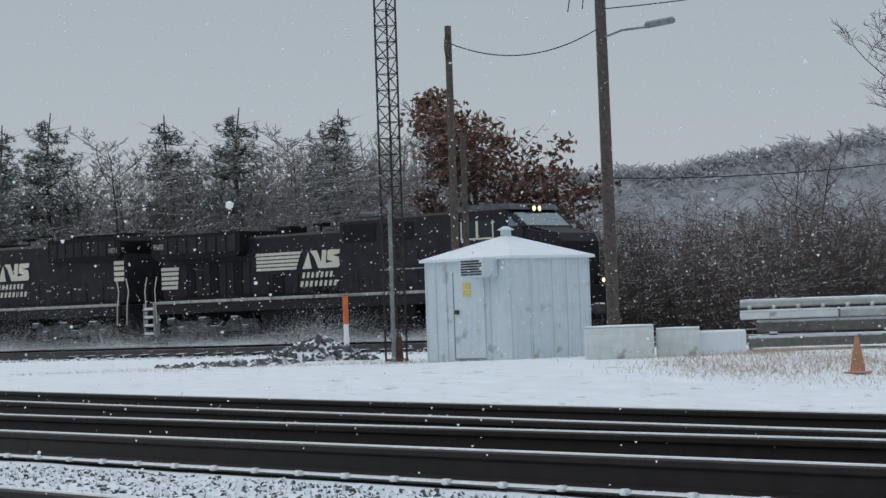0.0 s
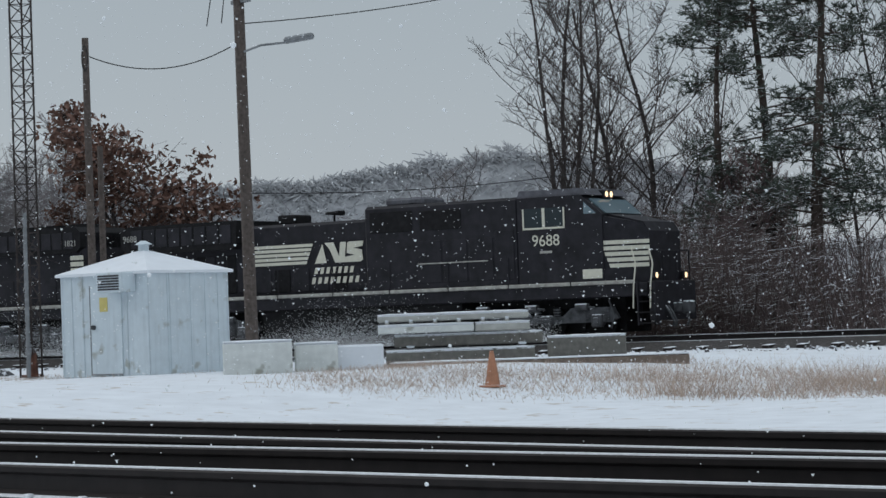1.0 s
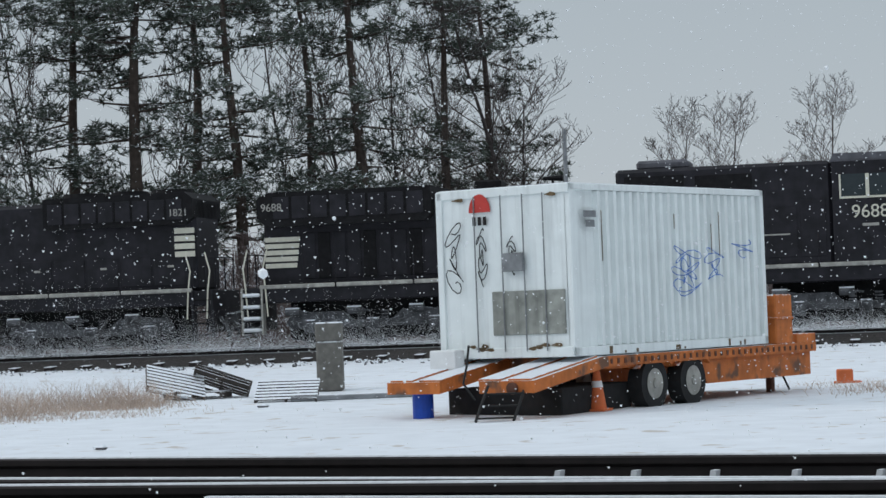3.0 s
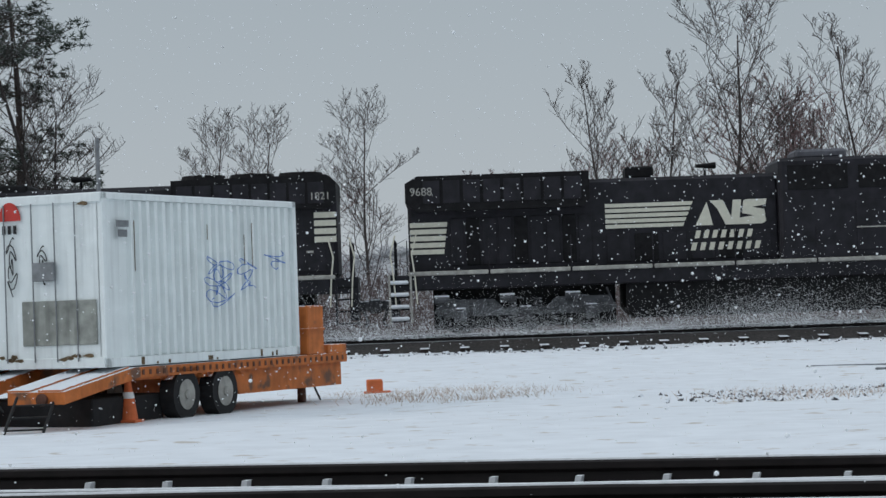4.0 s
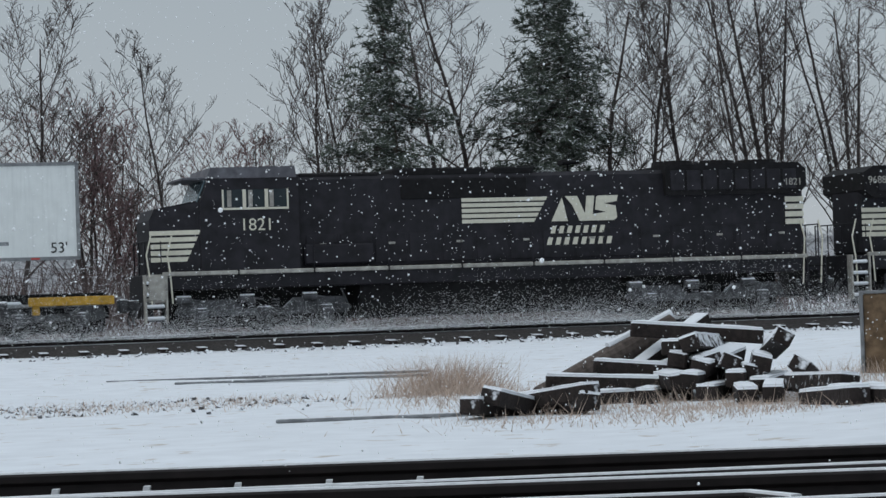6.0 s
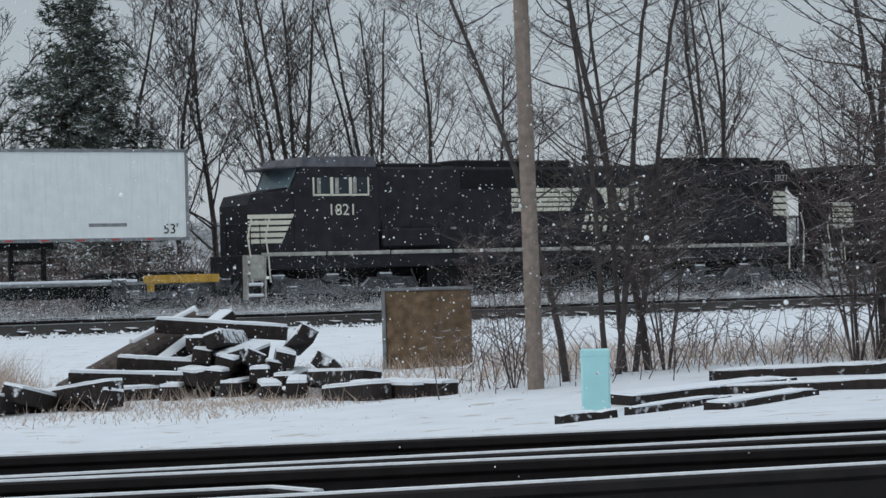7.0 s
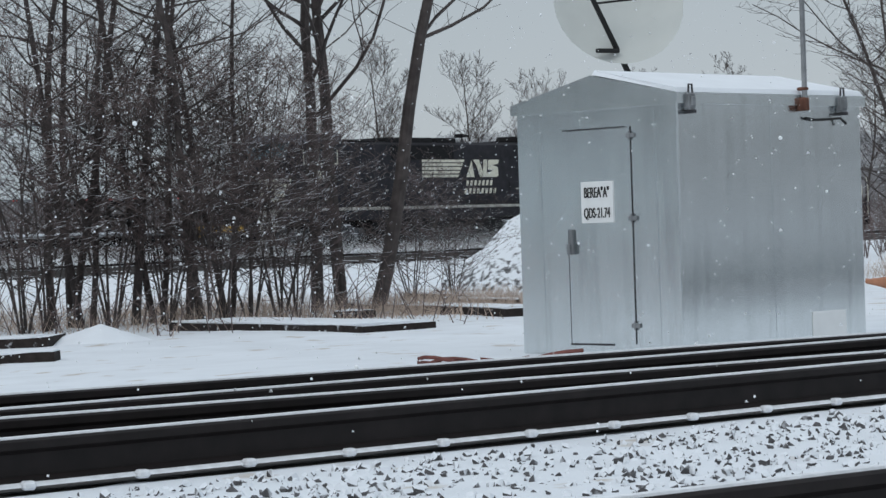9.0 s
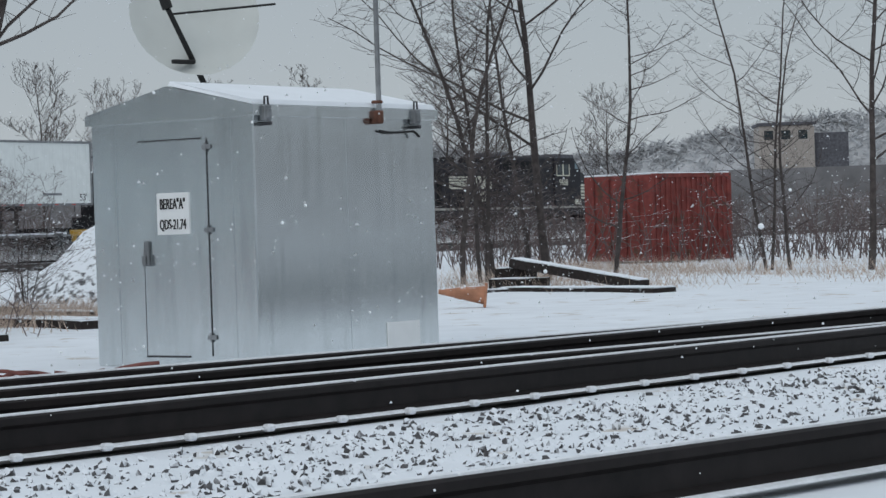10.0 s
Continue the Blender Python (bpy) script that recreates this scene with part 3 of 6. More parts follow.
def lead_engine(m):
    """Wide-nosed engine, its cab towards +x, near side at y = -1.5."""
    t = thing("locomotive", m, "black diesel locomotive with cream stripes leading the train", "locomotive", "locomotives of the train")
    underframe(t, -10.6, 11.0, (-6.9, 7.2))
    part("hood", Shape().box(-10.15, 0.4, -0.98, 1.0, 1.72, 4.28, 0.1), M_LOCO, t)
    rad = Shape().prism([(-10.2, 3.75), (-9.9, 3.5), (-5.2, 3.5), (-5.0, 3.7), (-5.0, 4.5), (-9.85, 4.5), (-10.2, 4.3)], -1.46, 1.46)
    part("radiator", rad, M_LOCODK, t, "overhanging radiator box")
    for i in range(8):
        part("radiator_fin", Shape().box(-9.7 + i * 0.57, -9.22 + i * 0.57, -1.485, -1.46, 3.72, 4.36, 0.008), M_LOCO, t)
    louvres(t, -9.0, -4.9, 1.95, 3.3, -0.98, 9)
    louvres(t, -4.6, 0.2, 1.9, 2.7, -0.98, 6)
    part("cabinet_hood", Shape().box(0.35, 6.4, -1.42, 1.42, 1.72, 4.66, 0.1), M_LOCO, t, "tall flush equipment hood")
    for x0, x1, z0, z1 in ((0.6, 2.3, 3.75, 4.45), (2.5, 3.4, 2.0, 3.4), (3.5, 4.4, 2.0, 3.4), (4.5, 5.4, 2.0, 3.4), (5.5, 6.2, 2.0, 3.6), (2.6, 4.2, 3.75, 4.4)):
        part("hood_door", Shape().box(x0, x1, -1.445, -1.42, z0, z1, 0.01), M_LOCODK if z0 > 3 else M_LOCO, t)
    part("ledge", Shape().box(2.5, 5.2, -1.47, -1.42, 2.62, 2.66, 0.005), M_SILL, t, "frosted ledge on the hood")
    part("roof_unit", Shape().box(0.9, 2.4, -0.9, 0.6, 4.64, 4.92, 0.08), M_ROOF, t, "snow-dusted housing on the hood roof")
    part("exhaust_pipe", Shape().box(-3.9, -3.1, -0.5, 0.5, 4.28, 4.62, 0.05), M_LOCODK, t)
    hn = part("horn_post", Shape().tube((-1.6, -0.3, 4.28), (-1.6, -0.3, 4.55), 0.04, 0.04, 6), M_LOCODK, t)
    for k in range(3):
        part("horn", Shape().tube((-1.85, -0.45 + k * 0.15, 4.58), (-1.3, -0.45 + k * 0.15, 4.58), 0.04, 0.09, 8), M_LOCODK, hn)
    # cab and nose
    c = part("cab", Shape().prism([(6.4, 1.72), (9.5, 1.72), (9.5, 3.95), (8.85, 4.5), (8.7, 4.6), (6.4, 4.6)], -1.5, 1.5), M_LOCO, t)
    part("cab_roof", Shape().prism([(6.35, 4.6), (8.95, 4.6), (8.75, 4.82), (6.45, 4.84)], -1.42, 1.42), M_ROOF, c, "cab roof frosted with snow")
    windows_of(c, 6.6, 8.15, 3.62, 4.24, 2)
    part("windshield", Shape().prism([(8.93, 4.44), (9.5, 3.97), (9.53, 3.99), (8.97, 4.48)], -1.25, 1.25), M_PALEGLASS, c)
    part("side_glass", Shape().prism([(8.85, 3.98), (9.3, 3.98), (8.86, 4.36)], -1.507, -1.5), M_PALEGLASS, c)
    nz = Shape()
    prof = [(9.4, 1.72), (10.95, 1.72), (10.95, 3.35), (10.75, 3.66), (9.4, 3.98)]
    nz.prism(prof, -1.1, 1.1)
    n = part("nose", nz, M_LOCO, t, "broad sloping nose")
    part("nose_side", Shape().add([(9.4, -1.46, 1.72), (10.95, -1.1, 1.72), (10.95, -1.1, 3.35), (10.75, -1.14, 3.6), (9.4, -1.46, 3.9), (9.4, -1.0, 1.72), (10.9, -1.0, 1.72), (10.9, -1.0, 3.35), (10.7, -1.0, 3.6), (9.4, -1.0, 3.9)],
         [(0, 1, 2, 3, 4), (5, 9, 8, 7, 6), (0, 5, 6, 1), (1, 6, 7, 2), (2, 7, 8, 3), (3, 8, 9, 4), (4, 9, 5, 0)]), M_LOCO, n)
    turn = math.degrees(math.atan2(0.36, 1.55))
    for i in range(5):
        za = 2.22 + i * 0.185
        part("nose_stripe", Shape().prism([(0.3 - i * 0.07, 0), (1.6, 0), (1.6, 0.125), (0.26 - i * 0.07, 0.125)], -0.008, 0), M_CREAM, n, "cream nose stripe", at=pose(9.4, -1.468, za, 0, 0, turn))
    part("number_box", Shape().box(8.75, 9.45, -1.52, -1.5, 1.9, 2.2, 0.005), M_CREAM, c, "cream panel under the cab side")
    hb = part("headlight_box", Shape().box(8.6, 9.0, -0.35, 0.35, 4.5, 4.78, 0.04), M_LOCO, c)
    for k in (-0.16, 0.16):
        part("headlight", Shape().tube((8.95, k, 4.64), (9.004, k, 4.64), 0.1, 0.1, 12), M_LAMP, hb, "lit round headlight")
    for yy in (-1.05, 1.05):
        dl = part("ditch_light", Shape().box(10.98, 11.15, yy - 0.13, yy + 0.13, 1.8, 2.06, 0.04), M_LOCO, t)
        part("lens", Shape().tube((11.12, yy, 1.93), (11.154, yy, 1.93), 0.09, 0.09, 12), M_LAMP, dl, "lit ditch light")
    letters("road_number", "9688", 0.52, M_CREAM, c, pose(7.43, -1.505, 3.02, 90, 0, 0), "cream road number on the cab side")
    part("builder_plate", Shape().box(7.2, 7.65, -1.51, -1.5, 2.78, 2.86, 0.002), M_SILL, c)
    letters("rear_number", "9688", 0.32, M_SILL, t, pose(-9.75, -1.49, 3.95, 90, 0, 0), "small pale road number at the hood's rear")
    emblem(t, -2.0, 0.0, 2.85, 3.55, -1.01)
    stripes(t, -4.55, -2.35, 2.85, 3.55, 5, -1.012, 0.3, "cream speed stripes")
    stripes(t, -10.1, -9.15, 2.3, 3.2, 5, -1.02, 0.12, "cream stripes at the hood's end")
    end_fittings(t, -1, 10.45, True)
    end_fittings(t, 1, 11.0, False)
    return t


def second_engine(m):
    """Engine running backwards, its cab towards -x, near side at y = -1.5."""
    t = thing("locomotive", m, "black diesel locomotive with cream stripes running second", "locomotive", "locomotives of the train")
    underframe(t, -10.3, 10.6, (-6.9, 6.9))
    part("hood", Shape().box(-5.9, 10.25, -1.2, 1.2, 1.72, 4.5, 0.12), M_LOCO, t)
    for x0, x1, h in ((-5.75, -3.3, 4.58), (-2.9, 0.0, 4.68), (0.2, 1.5, 4.68)):
        part("roof_box", Shape().box(x0, x1, -1.12, 1.12, 4.42, h, 0.05), M_LOCODK, t)
    part("radiator", Shape().prism([(5.6, 3.7), (10.0, 3.7), (10.25, 3.9), (10.25, 4.45), (10.0, 4.66), (5.6, 4.62)], -1.42, 1.42), M_LOCODK, t, "flared radiator")
    for k in range(3):
        fan = part("radiator_fan", Shape().tube((6.4 + k * 1.4, 0, 4.6), (6.4 + k * 1.4, 0, 4.8), 0.68, 0.62, 18), M_LOCODK, t)
    for i in range(8):
        part("radiator_fin", Shape().box(5.75 + i * 0.53, 6.2 + i * 0.53, -1.445, -1.42, 3.85, 4.45, 0.008), M_LOCO, t)
    for i in range(15):
        x = -5.6 + i * 1.04
        part("hood_door", Shape().box(x, x + 0.94, -1.225, -1.2, 1.92, 2.78, 0.01), M_LOCO, t)
        if i % 2 == 0:
            part("door_latch", Shape().box(x + 0.4, x + 0.6, -1.245, -1.225, 2.45, 2.52, 0.01), M_SILL, t, "frosted door latch")
    part("blower_duct", Shape().box(-5.7, -3.6, -1.42, -1.2, 1.9, 2.5, 0.06), M_LOCO, t, "bulged blower duct")
    part("dynamic_brake_grille", Shape().box(-2.7, 1.2, -1.235, -1.2, 3.75, 4.35, 0.02), M_LOCODK, t)
    hn = part("horn_post", Shape().tube((2.9, -0.2, 4.5), (2.9, -0.2, 4.78), 0.04, 0.04, 6), M_LOCODK, t)
    for k in range(3):
        part("horn", Shape().tube((2.65, -0.35 + k * 0.15, 4.82), (3.2, -0.35 + k * 0.15, 4.82), 0.09, 0.045, 8), M_LOCODK, hn)
    c = part("cab", Shape().prism([(-5.85, 1.72), (-8.75, 1.72), (-8.75, 3.75), (-8.45, 4.5), (-5.85, 4.5)], -1.5, 1.5), M_LOCO, t)
    part("cab_roof", Shape().prism([(-5.9, 4.45), (-8.55, 4.45), (-8.4, 4.76), (-5.95, 4.78)], -1.52, 1.52), M_ROOF, c, "cab roof frosted with snow")
    windows_of(c, -8.1, -6.15, 3.6, 4.12, 3)
    for k in range(3):
        part("window_post", Shape().box(-7.95 + k * 0.62, -7.83 + k * 0.62, -1.53, -1.5, 3.62, 4.1, 0.005), M_SILL, c)
    part("windshield", Shape().prism([(-8.5, 4.4), (-8.76, 3.8), (-8.8, 3.8), (-8.54, 4.42)], -1.2, 1.2), M_PALEGLASS, c)
    part("sun_visor", Shape().box(-9.2, -8.45, -1.3, 1.3, 4.42, 4.5, 0.02), M_ROOF, c)
    n = part("nose", Shape().prism([(-8.7, 1.72), (-10.15, 1.72), (-10.15, 3.3), (-10.0, 3.62), (-8.7, 3.85)], -1.1, 1.1), M_LOCO, t, "short broad nose")
    part("nose_side", Shape().add([(-8.7, -1.46, 1.72), (-10.15, -1.12, 1.72), (-10.15, -1.12, 3.3), (-10.0, -1.15, 3.58), (-8.7, -1.46, 3.8), (-8.7, -1.0, 1.72), (-10.1, -1.0, 1.72), (-10.1, -1.0, 3.3), (-9.95, -1.0, 3.58), (-8.7, -1.0, 3.8)],
         [(0, 4, 3, 2, 1), (5, 6, 7, 8, 9), (0, 1, 6, 5), (1, 2, 7, 6), (2, 3, 8, 7), (3, 4, 9, 8), (4, 0, 5, 9)]), M_LOCO, n)
    turn = -math.degrees(math.atan2(0.34, 1.45))
    for i in range(5):
        za = 2.1 + i * 0.19
        part("nose_stripe", Shape().prism([(-1.5, 0), (-0.45 + i * 0.09, 0), (-0.39 + i * 0.09, 0.13), (-1.5, 0.13)], -0.008, 0), M_CREAM, n, "cream nose stripe", at=pose(-8.7, -1.468, za, 0, 0, turn))
    letters("road_number", "1821", 0.5, M_CREAM, c, pose(-7.1, -1.505, 2.94, 90, 0, 0), "cream road number on the cab side")
    letters("rear_number", "1821", 0.3, M_SILL, t, pose(9.8, -1.45, 3.95, 90, 0, 0), "small pale road number at the hood's rear")
    emblem(t, 1.95, 4.05, 3.0, 3.75, -1.23)
    stripes(t, -0.85, 1.4, 3.0, 3.75, 5, -1.238, 0.45, "cream speed stripes")
    stripes(t, 9.6, 10.22, 2.75, 3.6, 4, -1.225, 0, "cream stripes at the hood's end")
    end_fittings(t, 1, 10.5, False)
    end_fittings(t, -1, 10.1, True)
    part("snow_block", Shape().box(-10.35, -9.75, -1.54, -1.1, 0.95, 1.75, 0.08), M_SILL, t, "step well caked with white snow")
    return t


def train_pose(u, off=1.5):
    x, y, z = far_track(u, off, 0.12)
    return pose(x, y, z, 0, 0, TRACK_TURN)


# place of each vehicle along the train, from the mark on the leading engine
lead = lead_engine(train_pose(-80.6))
second = second_engine(train_pose(-103.0))


def trailer_car(u, name="flat_car"):
    t = thing("flat_car", train_pose(u), "intermodal spine car with yellow frame parts and snow", "flat car", "cars of the train")
    part("spine", Shape().box(-9.0, 9.0, -0.35, 0.35, 0.55, 0.95, 0.03), M_LOCODK, t)
    part("deck", Shape().box(-8.6, 8.6, -1.3, 1.3, 0.92, 1.02, 0.02), M_GREY, t)
    for xa, xb in ((6.6, 9.0), (-9.0, -6.0)):
        part("end_frame", Shape().box(xa, xb, -1.4, -1.2, 0.95, 1.2, 0.02).box(xa + 0.1, xa + 0.3, -1.38, -1.2, 0.7, 0.96, 0.02), M_YELLOW, t, "yellow end frame")
    part("deck_snow", Shape().box(-5.6, 6.4, -1.28, 1.2, 1.02, 1.1, 0.03), M_SNOW, t, "snow lying on the car's deck")
    for xx in (-7.4, 7.2):
        b = bogie(t, xx, 2, 1.8)
        for k in (-0.9, 0.9):
            wheelset(b, k, 0.42)
    v = thing("van_trailer", train_pose(u), "white box trailer with streaked sides riding the flat car", "trailer", "trailers on the train")
    part("box_body", Shape().box(-8.07, 8.07, -1.28, 1.28, 2.3, 4.98, 0.04), M_VAN, v)
    edge = Shape().box(-8.1, 8.1, -1.31, -1.28, 4.9, 5.0, 0.005).box(-8.1, 8.1, -1.31, -1.28, 2.24, 2.34, 0.005)
    edge.box(8.0, 8.1, -1.31, -1.26, 2.26, 5.0, 0.005)
    part("edge_rail", edge, M_GREY, v, "grey aluminium edge rails")
    for i in range(14):
        part("marker", Shape().box(-7.6 + i * 1.1, -7.35 + i * 1.1, -1.316, -1.31, 2.27, 2.31, 0.001), M_RED, v, "red reflective marker")
    rv = Shape()
    for i in range(32):
        rv.box(-7.9 + i * 0.5, -7.885 + i * 0.5, -1.285, -1.28, 2.4, 4.85, 0.001)
    part("side_seam", rv, M_VAN, v)
    letters("length_mark", "53'", 0.42, M_BLACK, v, pose(7.5, -1.29, 2.45, 90, 0, 0), "black length figure")
    part("lettering", Shape().box(4.9, 6.1, -1.287, -1.28, 2.68, 2.78, 0.001), M_GREY, v, "small grey lettering bar")
    lg = Shape()
    for xx in (2.6, 3.6):
        lg.box(xx - 0.06, xx + 0.06, -1.0, -0.85, 1.02, 2.3, 0.01)
    lg.box(2.6, 3.6, -0.95, -0.9, 1.6, 1.7, 0.005)
    lg.box(2.55, 3.9, -1.0, 1.0, 2.05, 2.3, 0.02)
    part("landing_gear", lg, M_LOCODK, v)
    for xx in (-6.2, -4.9):
        part("wheel", Shape().tube((xx, -1.25, 1.53), (xx, -0.7, 1.53), 0.5, 0.5, 18), M_TYRE, v)
    return t, v


CARS = [(-41.65, trailer_car(-82.2 - 41.65)), (-60.4, trailer_car(-82.2 - 60.4))]
TRAIN = [(0.0, -82.2), (1.0, -64.36), (2.0, -45.85), (3.0, -28.1), (4.5, -1.5), (5.7, 19.3), (6.8, 38.7), (8.0, 59.8), (9.3, 82.4), (10.0, 94.6)]

# ---- the signal hut beside the track ----


def signal_hut():
    x, y = polar(38.3, 20.0)
    t = thing("signal_hut", pose(x, y, -0.21, 0, 0, 10.2), "dull aluminium signal hut with closed door and snowy gable roof", "hut")
    LX, LY, H = 2.5, 1.92, 2.22
    body = Shape().box(0, LX, 0, LY, 0, H, 0.012)
    part("body", body, M_ALU, t)
    part("panel_seam", Shape().box(1.22, 1.228, -0.003, 0, 0.02, H - 0.02, 0.001), M_ALU, t)
    for b in (0.25, 1.62):
        part("panel_seam", Shape().box(-0.003, 0, b, b + 0.008, 0.02, H - 0.02, 0.001), M_ALU, t)
    e = 0.035
    roof = Shape()
    y0, y1, ym, z0, z1 = -e, LY + e, LY / 2, H, H + 0.21
    roof.add([(-e, y0, z0), (-e, ym, z1), (-e, y1, z0), (LX + e, y0, z0), (LX + e, ym, z1), (LX + e, y1, z0), (-e, y0, z0 - 0.09), (-e, y1, z0 - 0.09), (LX + e, y0, z0 - 0.09), (LX + e, y1, z0 - 0.09)],
             [(0, 3, 4, 1), (1, 4, 5, 2), (0, 1, 2, 7, 6), (3, 8, 9, 5, 4), (0, 6, 8, 3), (2, 5, 9, 7), (6, 7, 9, 8)])
    r = part("roof", roof, M_ALU, t)
    rs = Shape().add([(-e + .03, y0 + .02, z0 + .006), (-e + .03, ym, z1 + .006), (LX + e, ym, z1 + .006), (LX + e, y0 + .02, z0 + .006), (-e + .03, y0 + .05, z0 + .05), (-e + .06, ym, z1 + .045), (LX + e - .02, ym, z1 + .045), (LX + e - .02, y0 + .05, z0 + .05)],
                     [(0, 1, 2, 3), (4, 7, 6, 5), (0, 3, 7, 4), (1, 5, 6, 2), (0, 4, 5, 1), (3, 2, 6, 7)])
    part("roof_snow", rs, M_SNOW, r, "thin sheet of snow on the roof")
    d = part("door", Shape().box(-0.008, 0, 0.54, 1.3, 0.1, 1.96, 0.003), M_ALU, t, "closed aluminium door")
    g = Shape().box(-0.01, -0.002, 0.535, 0.539, 0.1, 1.97, 0.001).box(-0.01, -0.002, 1.3, 1.306, 0.1, 1.1, 0.001).box(-0.012, -0.002, 0.6, 1.34, 1.963, 1.973, 0.001).box(-0.012, -0.002, 0.8, 1.31, 0.085, 0.1, 0.001)
    part("door_gap", g, M_ALUDK, d, "dark gap round the door")
    for z in (0.24, 1.16, 1.87):
        part("hinge", Shape().box(-0.018, -0.004, 0.48, 0.58, z, z + 0.04, 0.004).tube((-0.02, 0.535, z - 0.02), (-0.02, 0.535, z + 0.06), 0.008, 0.008, 8), M_GREY, d)
    hd = Shape().box(-0.04, -0.004, 1.23, 1.28, 0.88, 1.1, 0.01).box(-0.08, -0.05, 1.235, 1.275, 0.88, 0.98, 0.012)
    part("handle", hd, M_GREY, d, "steel latch with padlock")
    sg = part("sign", Shape().box(-0.026, -0.006, 0.74, 1.12, 1.15, 1.51, 0.002), M_WHITE, d, "white notice with black lettering")
    letters("sign_text", 'BEREA"A"', 0.105, M_BLACK, sg, pose(-0.03, 0.93, 1.37, 90, 0, -90) @ Matrix.Diagonal((0.68, 1.25, 1, 1)), "black letters")
    letters("sign_text", "QDS-21.74", 0.1, M_BLACK, sg, pose(-0.03, 0.93, 1.195, 90, 0, -90) @ Matrix.Diagonal((0.68, 1.25, 1, 1)), "black letters")
    for xx in (0.12, 2.18):
        br = part("bracket", Shape().box(xx - 0.045, xx + 0.045, -0.075, 0, H - 0.14, H + 0.0, 0.012).box(xx - 0.03, xx + 0.03, -0.09, -0.07, H - 0.12, H - 0.03, 0.01), M_GREY, t, "grey lifting bracket under the eave")
        part("shackle", Shape().path([(xx - 0.025, -0.05, H), (xx - 0.02, -0.05, H + 0.07), (xx + 0.02, -0.05, H + 0.07), (xx + 0.025, -0.05, H)], 0.01), M_ALUDK, br, "dark steel shackle")
        part("bolt", Shape().tube((xx, -0.1, H - 0.16), (xx, 0, H - 0.16), 0.016, 0.016, 8), M_ALUDK, br)
    part("vent_patch", Shape().box(1.72, 2.2, -0.01, 0, 0.02, 0.3, 0.004), M_WHITE, t, "white plate low on the wall")
    part("conduit", Shape().path([(1.68, -0.02, H - 0.2), (1.8, -0.03, H - 0.215), (2.0, -0.04, H - 0.21), (2.14, -0.05, H - 0.2), (2.2, -0.07, H - 0.25)], 0.012), M_WIRE, t)
    mast = thing("antenna_mast", pose(x, y, -0.21, 0, 0, 10.2), "thin steel antenna mast clamped to the hut's eave", "mast")
    part("pole", Shape().tube((1.62, -0.07, H - 0.1), (1.62, -0.07, H + 3.4), 0.024, 0.02, 8), M_GREY, mast)
    part("clamp", Shape().box(1.585, 1.655, -0.1, 0.0, H - 0.14, H - 0.02, 0.012).box(1.59, 1.65, -0.1, 0.0, H + 0.04, H + 0.07, 0.01), M_RUSTY, mast, "black clamp at the mast's foot")
    # dish on the far side of the roof
    dx, dy = polar(36.75, 22.6)
    dt = thing("satellite_dish", pose(dx, dy, ground_z(dx, dy), 0, 0, 0), "large white satellite dish on a post behind the hut", "dish")
    part("post", Shape().tube((0, 0, 0), (0, 0, 2.6), 0.06, 0.06, 10), M_GREY, dt)
    dish, n, rings = Shape(), 28, 6
    for i in range(rings + 1):
        rr = 0.62 * i / rings
        for k in range(n):
            a = 6.28318 * k / n
            dish.v.append((rr * math.cos(a), rr * math.sin(a), 0.3 * rr * rr))
    dish.f = [(i * n + k, i * n + (k + 1) % n, (i + 1) * n + (k + 1) % n, (i + 1) * n + k) for i in range(rings) for k in range(n)]
    part("reflector", dish, mat("weathered_white_dish", (0.56, 0.58, 0.56), 0.6, var=0.06, scale=3, bump=0), dt, smooth=True, at=pose(0, -0.12, 3.2, 72, 0, -25))
    arm = Shape().tube((0.1, -0.2, 2.5), (-0.48, -0.39, 3.25), 0.028, 0.024, 8).tube((-0.48, -0.39, 3.25), (-0.52, -0.36, 3.4), 0.05, 0.05, 8)
    arm.tube((-0.45, -0.38, 3.2), (0.5, -0.75, 3.3), 0.012, 0.012, 6).box(-0.4, -0.15, -0.36, -0.3, 2.75, 2.79, 0.01)
    arm.path([(0.1, -0.2, 2.5), (0.3, -0.2, 2.44), (0.5, -0.15, 2.45), (0.65, -0.12, 2.53)], 0.022)
    part("feed_arm", arm, M_WIRE, dt, "dark feed arm and struts")


signal_hut()


# ---- the equipment shed, poles and tower ----


